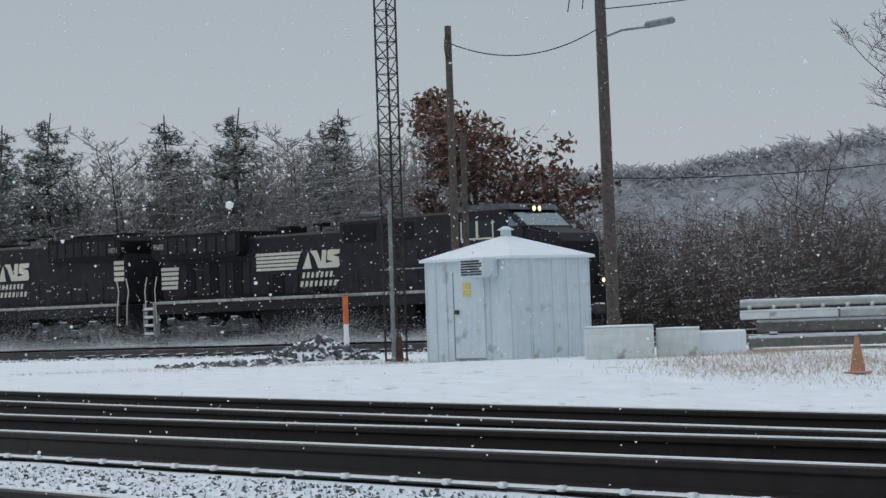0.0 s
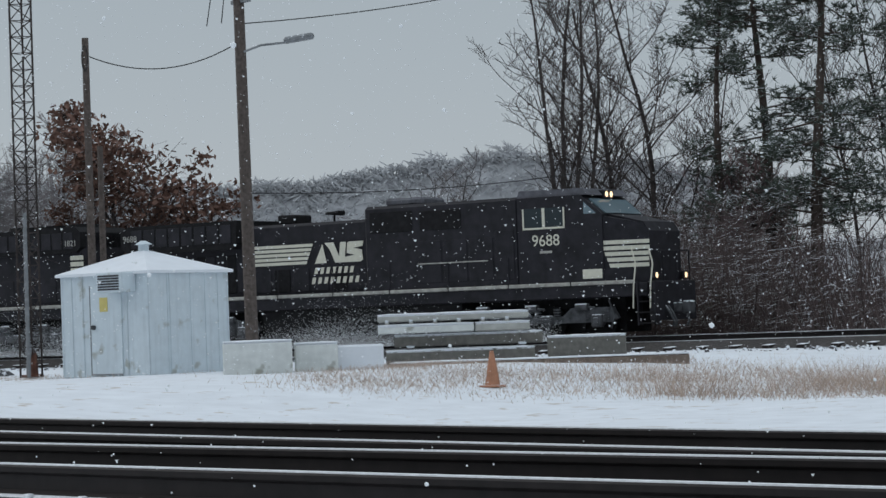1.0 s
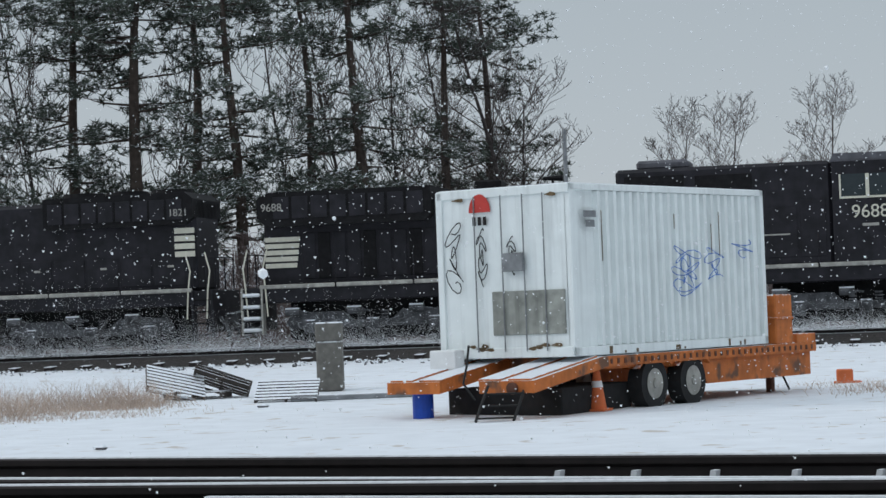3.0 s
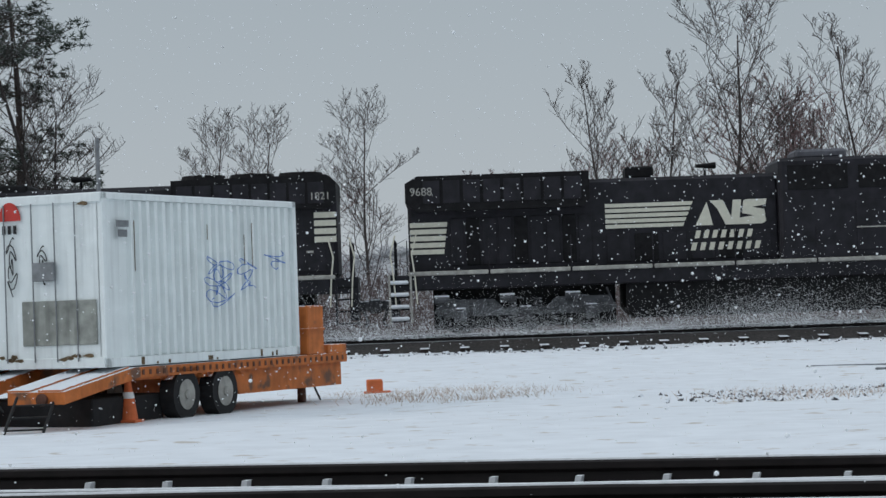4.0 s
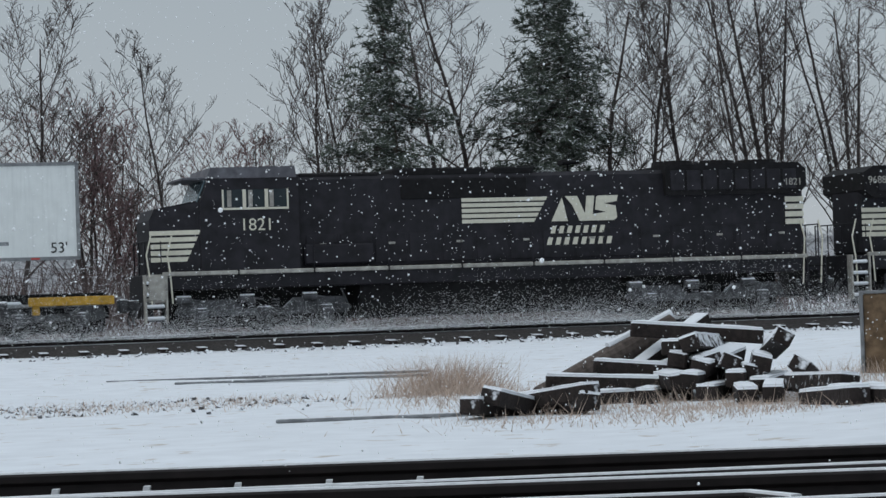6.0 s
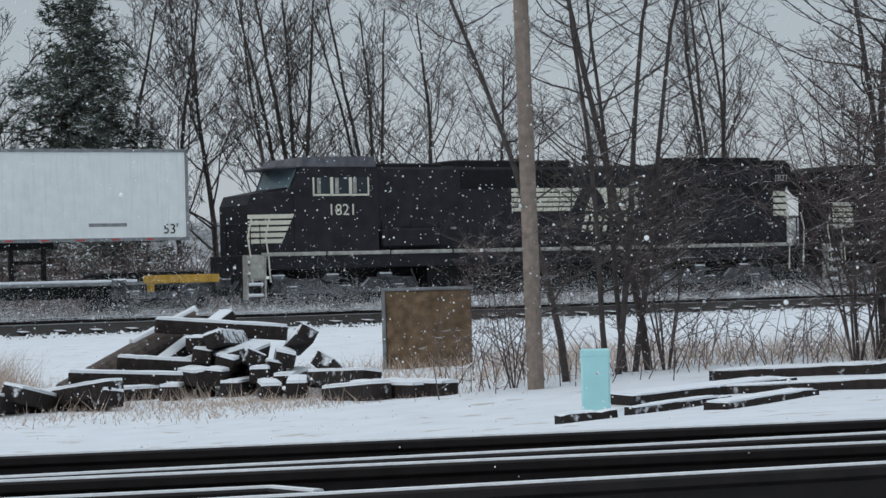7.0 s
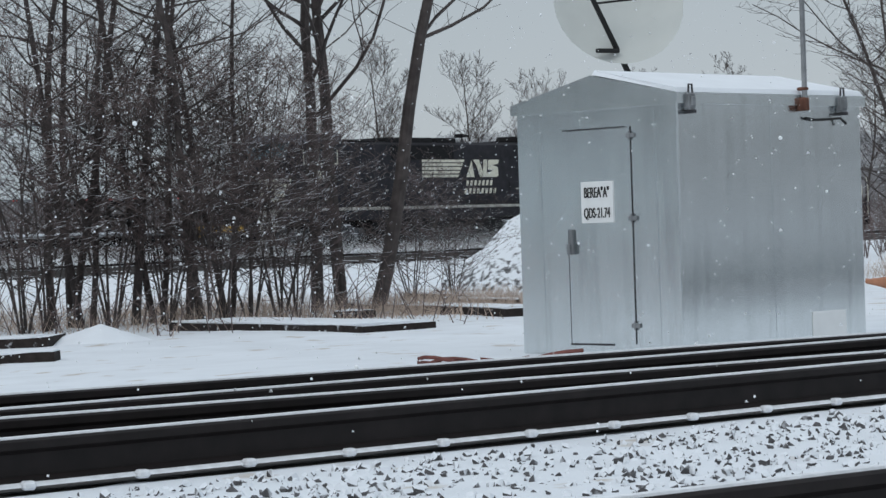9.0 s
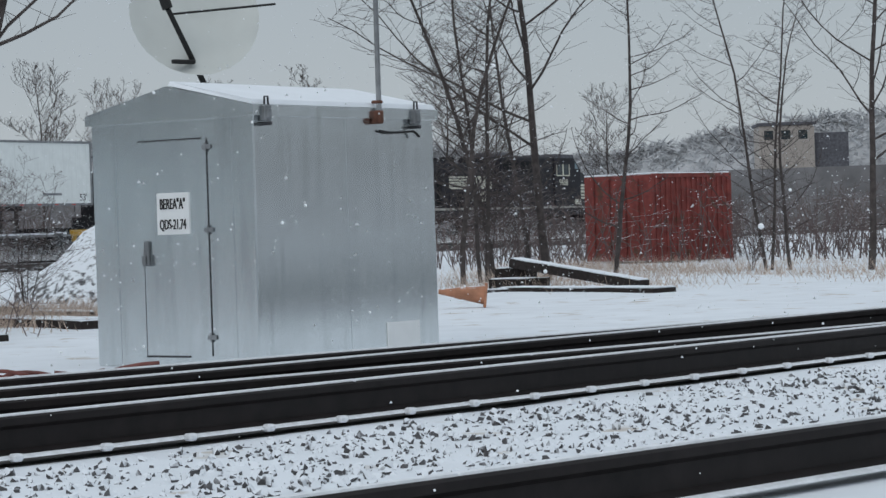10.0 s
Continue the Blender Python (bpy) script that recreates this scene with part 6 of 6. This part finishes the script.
rt = random.Random(77)


def main_line_r(az):
    """How far off the main line passes in that direction."""
    return 69.3 / (math.cos(radians(az)) - 0.2766 * math.sin(radians(az)))


def plant(kind, az, r, k=1.0, dz=0.0, behind=False):
    x, y = polar(az, max(r, main_line_r(az) + 7.5) if behind else r)
    ob = PROTO[kind]
    sz = k * rt.uniform(0.95, 1.05)
    return copy_thing(ob, pose(x, y, ground_z(x, y) + dz, rt.uniform(-2, 2), rt.uniform(-2, 2), rt.uniform(0, 360)) @ Matrix.Diagonal((sz, sz, sz, 1)))


# behind the main line, from left to right
for az, r, kind, k in (
        (-66.6, 118, "frostpine", 0.86), (-65.3, 112, "frostpine", 0.92), (-64.6, 116, "frost", 1.0), (-63.6, 112, "frost", 1.05), (-62.5, 114, "frostpine", 0.88), (-61.8, 112, "frost", 1.0), (-60.8, 110, "frostpine", 0.9),
        (-60.0, 115, "frost", 0.95), (-59.4, 112, "frost", 0.95), (-58.6, 110, "frostpine", 0.9), (-58.0, 112, "frost", 0.95), (-57.2, 112, "frost", 1.0), (-56.6, 114, "frost", 1.05), (-54.65, 96, "oak", 1.0), (-55.4, 100, "frost", 0.6), (-55.9, 99, "oak", 0.62), (-53.4, 103, "frost", 0.5),
        (-44.2, 88, "multi", 1.02), (-43.0, 89, "tall", 0.95), (-47.3, 99, "frost", 0.75), (-42.0, 93, "tall", 1.0), (-41.0, 95, "slim", 1.2),
        (-40.6, 90, "pine2", 0.8), (-39.3, 92, "pine", 0.95), (-38.3, 88, "pine", 1.0), (-35.4, 92, "pine", 1.0), (-34.1, 91, "pine3", 1.05), (-32.6, 96, "pine2", 1.05), (-31.5, 90, "pine", 1.02),
        (-29.7, 92, "pine2", 1.0), (-28.5, 91, "pine", 1.0), (-26.6, 93, "pine2", 0.95), (-25.4, 95, "pine", 0.85), (-25.0, 92, "tall", 0.95), (-24.4, 96, "wide", 0.95),
        (-26.1, 98, "tall", 0.9), (-27.7, 99, "slim", 1.4), (-29.0, 100, "slim", 1.5), (-30.5, 99, "slim", 1.4), (-33.3, 100, "slim", 1.5), (-36.4, 99, "slim", 1.5), (-37.3, 100, "slim", 1.4), (-38.9, 92, "reddish", 0.7), (-40.2, 90, "reddish", 0.75),
        (-21.0, 112, "wide", 0.85), (-19.8, 112, "wide", 0.9), (-18.7, 108, "reddish", 0.8), (-17.2, 110, "wide", 0.9), (-14.6, 112, "reddish", 0.8), (-13.0, 110, "reddish", 0.7), (-11.6, 93, "slim", 1.02), (-10.7, 95, "reddish", 0.8),
        (-8.9, 92, "wide", 1.12), (-10.2, 94, "slim", 1.05), (-7.2, 96, "reddish", 1.1), (-6.4, 99, "reddish", 1.0), (-5.4, 95, "slim", 1.2), (-3.3, 100, "reddish", 1.0), (-2.4, 97, "wide", 0.72), (-1.6, 97, "slim", 1.3), (-1.0, 95, "slim", 1.3), (0.2, 92, "fir", 0.98),
        (1.4, 97, "tall", 0.95), (2.2, 99, "tall", 1.0), (3.6, 95, "fir", 1.06), (4.4, 94, "fir", 0.98), (5.4, 98, "tall", 1.0), (6.5, 96, "slim", 1.5), (7.3, 96, "tall", 0.95), (8.4, 95, "slim", 1.4), (9.3, 97, "multi", 0.95), (11.2, 98, "multi", 0.9), (12.4, 96, "tall", 0.85), (13.6, 100, "wide", 1.0),
        (16.6, 102, "slim", 0.9), (19.4, 97, "multi", 0.95), (22.6, 108, "slim", 1.0), (25.2, 110, "slim", 1.0), (24.0, 108, "multi", 0.7), (27.0, 112, "tall", 0.75), (28.4, 115, "wide", 0.9), (29.8, 117, "wide", 0.85), (31.2, 118, "wide", 0.9), (33.2, 120, "wide", 0.85), (35.2, 124, "wide", 0.8), (39.9, 130, "slim", 0.95), (36.9, 126, "wide", 0.75), (38.1, 128, "wide", 0.7), (42.6, 130, "wide", 0.9), (44.2, 130, "wide", 0.8), (47.0, 135, "wide", 0.8)):
    plant(kind, az, r, k, behind=True)
# beside the near track
for az, r, kind, k in (
        (14.3, 29.2, "bush", 0.7), (15.6, 29.6, "near", 0.85), (16.7, 30.0, "near2", 0.9), (17.6, 30.6, "near", 1.0), (18.0, 30.2, "bush", 1.0),
        (22.5, 31.0, "bush", 1.25), (23.2, 31.5, "near", 1.05), (23.6, 32.6, "near2", 1.15), (24.6, 31.4, "bush", 1.3), (25.7, 32.6, "near2", 1.1), (26.7, 33.0, "near", 1.1), (27.4, 33.2, "near2", 1.0), (28.6, 33.0, "bush", 1.2), (29.0, 33.6, "bush", 1.0), (27.3, 31.6, "bush", 1.1), (23.0, 31.2, "bush", 1.1), (25.9, 31.6, "bush", 1.2), (17.1, 30.4, "near2", 0.95), (24.0, 32.0, "near2", 1.1), (25.1, 32.0, "near", 1.15), (26.4, 31.8, "near", 1.0), (26.9, 31.4, "bush", 1.2), (27.9, 32.0, "bush", 1.25), 
        (29.5, 34.5, "stout", 1.0), (30.1, 35.0, "stout", 1.08), (31.8, 36.0, "bush", 0.8), (32.8, 38.0, "bush", 0.7),
        (43.25, 47, "near", 1.0), (43.75, 48, "near2", 1.1), (44.0, 49, "near", 1.1), (44.9, 51, "near", 1.0), (45.3, 50, "stout", 1.0), (46.9, 50, "near", 0.95), (50.6, 52, "near2", 0.85), (51.1, 52, "near", 0.8), (53.0, 50, "stout", 0.8), (52.3, 60, "bush", 0.6), (50.2, 52, "bush", 0.45), (43.9, 49, "bush", 0.9), (44.7, 50, "bush", 0.8)):
    plant(kind, az, r, k)
# leaning trunk and the pale pole in the thicket
lean = thing("leaning_trunk", spot(30.9, 34), "bare leaning tree trunk in the thicket", "tree")
lean_path = [Vector((0.19 * i + 0.05 * math.sin(i * 1.3), -0.07 * i, i - 0.1)) for i in range(10)]
lean_trunk, rl = Shape(), random.Random(61)
lean_trunk.path(lean_path, [0.115 - 0.008 * i for i in range(10)], 9)
part("trunk", lean_trunk, M_BARK, lean)
for i in range(4, 10):
    for k in range(2):
        side = Vector((rl.choice((-1, 1)) * rl.uniform(0.6, 1), rl.uniform(-0.4, 0.4), rl.uniform(0.1, 0.7)))
        p, limb = lean_path[min(i, 9)], Shape()
        for q in range(5):
            e = p + side * 0.5 + Vector((rl.gauss(0, 0.08), rl.gauss(0, 0.08), 0.06 * q))
            limb.tube(p, e, 0.03 - 0.005 * q, 0.025 - 0.005 * q, 4, False)
            for w in range(4):
                b = p.lerp(e, rl.random())
                limb.tube(b, b + Vector((rl.gauss(0, 0.35), rl.gauss(0, 0.3), rl.uniform(0, 0.5))), 0.006, 0.003, 3, False)
            p = e
        part("limb", limb, M_TWIG, lean)
wp = wooden_pole(14.85, 28.6, 9.0, 0.105, "pale wooden pole standing among bare trees", -0.12, M_LIGHTPOLE)
for ob in list(PROTO.values()):
    # the pattern trees stand far off to the side, in the wood beyond the yard's end
    ob.matrix_basis = pose(*polar(-80 - 14 * rt.random(), 210 + 40 * rt.random()), -0.34, 0, 0, rt.uniform(0, 360))


def brush(name, seed, count, place, h, material, label, r=0.012, side=4):
    rn = random.Random(seed)
    s = Shape()
    for _ in range(count):
        x, y, z = place(rn)
        hh = h * rn.uniform(0.45, 1.1)
        d = Vector((rn.gauss(0, 0.42), rn.gauss(0, 0.42), 1))
        a, b, c = Vector((x, y, z - 0.1)), Vector((x, y, z)) + d * hh * 0.5, Vector((x, y, z)) + d * hh * 0.85 + Vector((rn.gauss(0, 0.2), rn.gauss(0, 0.2), hh * 0.12))
        s.tube(a, b, r * 1.5, r, 3, False).tube(b, c, r, r * 0.5, 3, False)
        for k in range(side):
            p = a.lerp(b, rn.uniform(0.3, 1)) if k % 2 else b.lerp(c, rn.random())
            s.tube(p, p + Vector((rn.gauss(0, 0.5), rn.gauss(0, 0.5), rn.uniform(-0.05, 0.45))) * hh * 0.35, r * 0.6, r * 0.35, 3, False)
    ob = new(name, s.mesh(name, material, fix=False))
    return tagged(ob, label, "brush", kind="stuff")


def sector(a0, a1, r0, r1, behind=False):
    def place(rn):
        az = rn.uniform(a0, a1)
        x, y = polar(az, rn.uniform(r0, r1) + (main_line_r(az) if behind else 0))
        return x, y, ground_z(x, y)
    return place


brush("brush", 1, 2600, sector(-54, -39.5, 6.5, 22, True), 4.9, M_BRUSH, "dense brown bare brush beyond the railway", 0.015, 12)
brush("brush", 2, 2600, sector(-68, -53, 6.5, 20, True), 5.0, M_BRUSH, "dense brown bare brush below the frosted trees", 0.016, 11)
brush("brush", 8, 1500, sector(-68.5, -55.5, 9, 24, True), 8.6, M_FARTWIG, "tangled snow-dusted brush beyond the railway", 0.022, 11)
brush("brush", 3, 1900, sector(-42, -23.5, 6.5, 26, True), 4.0, M_BRUSH, "dark undergrowth below the pines", 0.02, 6)
brush("brush", 4, 2600, sector(-24, 6, 6.5, 30, True), 2.9, M_BRUSH, "bare undergrowth behind the main line", 0.02, 6)
brush("brush", 5, 2000, sector(5, 50, 6.5, 26, True), 2.8, M_BRUSH, "bare undergrowth behind the main line", 0.022, 6)
brush("brush", 6, 300, sector(12.5, 33, 28, 36), 0.9, M_BRUSH, "thin bare saplings among the near trees", 0.006, 5)
brush("brush", 7, 700, sector(42.5, 56, 62, 80), 2.0, M_BRUSH, "thin brush beside the maroon container", 0.012, 5)


def grass(name, seed, count, place, h, label, w=0.007):
    rn = random.Random(seed)
    s = Shape()
    for _ in range(count):
        x, y, z = place(rn)
        a = rn.uniform(0, 6.283)
        t = Vector((math.cos(a) * w, math.sin(a) * w, 0))
        p = Vector((x, y, z - 0.02))
        tip = p + Vector((rn.gauss(0, 0.7), rn.gauss(0, 0.7), 1)) * h * rn.uniform(0.3, 1.25)
        s.add([p - t, p + t, tip], [(0, 1, 2)])
    ob = new(name, s.mesh(name, M_GRASS, fix=False))
    return tagged(ob, label, "grass", kind="stuff")


def clumps(a0, a1, r0, r1, n, spread, seed):
    rn0 = random.Random(seed)
    cs = [polar(rn0.uniform(a0, a1), rn0.uniform(r0, r1)) for _ in range(n)]

    def place(rn):
        cx, cy = cs[int(len(cs) * rn.random() ** 1.7)]
        x, y = cx + rn.gauss(0, spread), cy + rn.gauss(0, spread)
        return x, y, ground_z(x, y)
    return place


grass("dry_grass", 1, 19000, clumps(-50, -34, 42, 50, 80, 0.8, 1), 0.13, "pale dry grass standing in the snow before the beams")
grass("dry_grass", 2, 2500, clumps(-42, -34, 42, 47, 16, 0.5, 2), 0.55, "tuft of tall dry grass")
grass("dry_grass", 3, 1200, clumps(-17.8, -13.0, 40, 44.5, 20, 0.5, 3), 0.16, "short dry grass beside the trailer")
grass("dry_grass", 4, 1200, clumps(-9, -2, 37, 40, 16, 0.6, 4), 0.13, "short dry grass poking through snow")
grass("dry_grass", 5, 1500, clumps(0.4, 1.8, 37, 40, 6, 0.4, 5), 0.62, "clump of pale dry weeds beside the tie pile")
grass("dry_grass", 6, 9000, clumps(2, 33, 30.5, 38, 110, 0.9, 6), 0.3, "dry grass and weeds among the near trees")
grass("dry_grass", 7, 3000, clumps(31.5, 36, 32.5, 37, 16, 0.6, 7), 0.32, "dry grass around the old timbers")
grass("dry_grass", 8, 5000, clumps(43.5, 55, 40, 58, 50, 0.9, 8), 0.35, "dry grass before the maroon container")
grass("dry_grass", 10, 4200, clumps(2.5, 13, 29, 34, 40, 0.7, 10), 0.11, "short dry grass round the pile of ties")
grass("dry_grass", 9, 2000, clumps(-66, -52, 50, 54, 40, 0.6, 9), 0.08, "short dry grass poking through snow near the shed")
stones("dirt_crumbs", 500, clumps(-9, -2, 36.5, 40, 14, 0.7, 14), 0.05, M_STONE, "dark crumbs of earth on the snow", 31)
for az, r, ln in ((-3.0, 50, 3.4), (-2.2, 48.5, 2.6), (0.0, 31.8, 1.6)):
    x, y = polar(az, r)
    single("steel_strip", Shape().box(-ln, ln, -0.08, 0.08, 0, 0.05, 0.01), M_GREY, pose(x, y, ground_z(x, y) + 0.0, 0, 0, 3), "long flat steel strip lying in the snow", "steel strip", "steel strips")


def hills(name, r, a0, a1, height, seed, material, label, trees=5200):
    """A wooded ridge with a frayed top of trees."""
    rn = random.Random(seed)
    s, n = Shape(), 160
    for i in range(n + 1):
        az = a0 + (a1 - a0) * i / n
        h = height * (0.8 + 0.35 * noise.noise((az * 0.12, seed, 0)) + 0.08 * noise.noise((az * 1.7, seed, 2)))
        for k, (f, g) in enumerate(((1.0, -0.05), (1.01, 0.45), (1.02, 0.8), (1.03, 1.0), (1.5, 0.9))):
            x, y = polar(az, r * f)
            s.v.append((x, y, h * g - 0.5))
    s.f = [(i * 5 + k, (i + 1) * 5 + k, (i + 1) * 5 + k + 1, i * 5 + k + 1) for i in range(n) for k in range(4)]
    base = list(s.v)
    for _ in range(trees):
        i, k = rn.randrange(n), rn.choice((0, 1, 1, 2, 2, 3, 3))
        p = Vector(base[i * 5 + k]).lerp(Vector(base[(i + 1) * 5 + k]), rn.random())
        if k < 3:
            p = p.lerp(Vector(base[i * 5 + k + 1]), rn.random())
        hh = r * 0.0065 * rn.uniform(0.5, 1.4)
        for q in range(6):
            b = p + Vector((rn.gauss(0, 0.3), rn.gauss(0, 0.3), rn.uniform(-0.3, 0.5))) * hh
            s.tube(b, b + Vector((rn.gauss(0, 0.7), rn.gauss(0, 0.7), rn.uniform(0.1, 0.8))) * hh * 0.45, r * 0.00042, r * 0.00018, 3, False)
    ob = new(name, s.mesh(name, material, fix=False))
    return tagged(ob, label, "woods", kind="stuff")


# the haze over these ridges is only their material's pale colour
hills("far_woods", 330, -75, -40, 26, 3, M_HILL, "wooded hill in the distance, tinted pale for haze")
hills("far_woods", 260, -42, 30, 9, 5, M_HILL, "band of far woods behind the railway, tinted pale for haze")
hills("far_woods", 300, 25, 75, 15, 7, M_HILL, "wooded slope beyond the yard, tinted pale for haze")
# added out of view, so the hut's metal front reflects a darker band
hills("far_woods", 230, 85, 260, 20, 9, mat("unseen_reflected_woods", (0.26, 0.25, 0.25), 1.0, var=0.2, scale=0.15, big=0.02, bump=0), "unseen belt of woods added behind the camera for the hut's reflections", 1200)
rx, ry = polar(49.0, 190)
emb = single("embankment", Shape().prism([(-90, 0), (160, 0), (160, 6.5), (-90, 4.5)], 0, 30), mat("grey_embankment", (0.20, 0.195, 0.20), 0.95, var=0.3, scale=0.5, big=0.05, bump=0.3), pose(rx, ry, -0.5, 0, 0, -30), "long grey embankment beyond the main line", "embankment", kind="structure")
fh = thing("far_building", pose(*polar(51.4, 240), 0, 0, 0, -45), "distant tan building with a flat roof above the slope", "building")
part("wall", Shape().box(-4, 1.5, 0, 6, -0.4, 10.0, 0.05), M_BUILD, fh)
part("roof", Shape().box(-4.2, 1.7, -0.2, 6.2, 10.0, 10.3, 0.05), M_ROOF, fh)
part("wing", Shape().box(1.5, 5, 1, 6, -0.4, 9.2, 0.05), M_ROOF, fh, "lower dark wing")
for k in range(3):
    part("window", Shape().box(-3.5 + k * 1.7, -2.6 + k * 1.7, -0.05, 0.0, 8.6, 9.5, 0.02), M_GLASS, fh)


# ---- falling snow: three drifting sheets of flakes ----
SNOWFALL = []
bm_ball = bmesh.new()
bmesh.ops.create_icosphere(bm_ball, subdivisions=1, radius=1)
BALL = [tuple(v.co) for v in bm_ball.verts]
BALL_FACES = [tuple(v.index for v in f.verts) for f in bm_ball.faces]
bm_ball.free()


def snowfall(seed, count, near, far, size, fall):
    rn = random.Random(seed)
    s = Shape()
    top = fall * 10.0 + 6.5
    for _ in range(count):
        az, r = rn.uniform(-70, 57), near + (far - near) * rn.random() ** 0.6
        x, y = polar(az, r)
        z = rn.uniform(-0.2, top)
        k = size * rn.uniform(0.5, 1.5)
        if seed == 1:
            s.add([(x + k, y - k, z - k), (x - k, y + k, z - k), (x - k, y - k, z + k), (x + k, y + k, z + k)], [(0, 1, 2), (0, 3, 1), (0, 2, 3), (1, 3, 2)])
        else:
            s.add([(x + k * a, y + k * b, z + k * c) for a, b, c in BALL], BALL_FACES)
    ob = new("falling_snow", s.mesh("falling_snow", M_FLAKE, fix=False))
    tagged(ob, "small white snowflakes drifting down through the air", "snowflakes", kind="stuff")
    SNOWFALL.append((ob, fall, rn.uniform(-0.25, 0.25)))


def snow_dust(seed, count):
    """Powder snow whirled up along the foot of the train: loose single grains."""
    rn = np.random.default_rng(seed)
    x = rn.uniform(-64, 9, count)
    lift = 0.3 + 0.09 * np.sin(x * 0.31) + 0.06 * np.sin(x * 0.83 + 1.0)
    z = np.minimum(lift * np.where(x > 4, 0.4, 1.0) * rn.exponential(1.0, count), 2.6) - 0.05
    y = -1.62 - 1.6 * rn.random(count) ** 1.5
    keep = np.array([noise.noise((a * 0.3, b * 0.9, 3.0)) for a, b in zip(x, z)]) > rn.uniform(-0.9, 0.7, count)
    c = np.stack([x, y, z], 1)[keep]
    k = rn.uniform(0.004, 0.0105, (len(c), 1, 1))
    v = c[:, None, :] + rn.normal(0, 1, (len(c), 3, 3)) * k
    me = bpy.data.meshes.new("snow_dust")
    me.from_pydata(v.reshape(-1, 3).tolist(), [], np.arange(len(c) * 3).reshape(-1, 3).tolist())
    me.materials.append(M_FLAKE)
    return tagged(new("snow_dust", me), "powder snow whirling along the wheels of the train", "snow dust", kind="stuff")


DUST = snow_dust(4, 640000)
snowfall(1, 90000, 9, 40, 0.0047, 1.1)
snowfall(2, 8000, 4, 14, 0.0036, 0.9)
snowfall(3, 650, 1.6, 5, 0.0042, 1.0)


def motions():
    for ob, rel in ((lead, 1.0), (second, -21.4)):
        walk(ob, [(t, train_pose(u + rel)) for t, u in TRAIN])
    for rel, pair in CARS:
        for ob in pair:
            walk(ob, [(t, train_pose(u + rel)) for t, u in TRAIN])

    walk(DUST, [(t, train_pose(u)) for t, u in TRAIN])
    for ob, fall, drift in SNOWFALL:
        walk(ob, [(t, pose(drift * t * 0.3, 0, -fall * t)) for t in (0.0, 2.5, 5.0, 7.5, 10.0)])


motions()
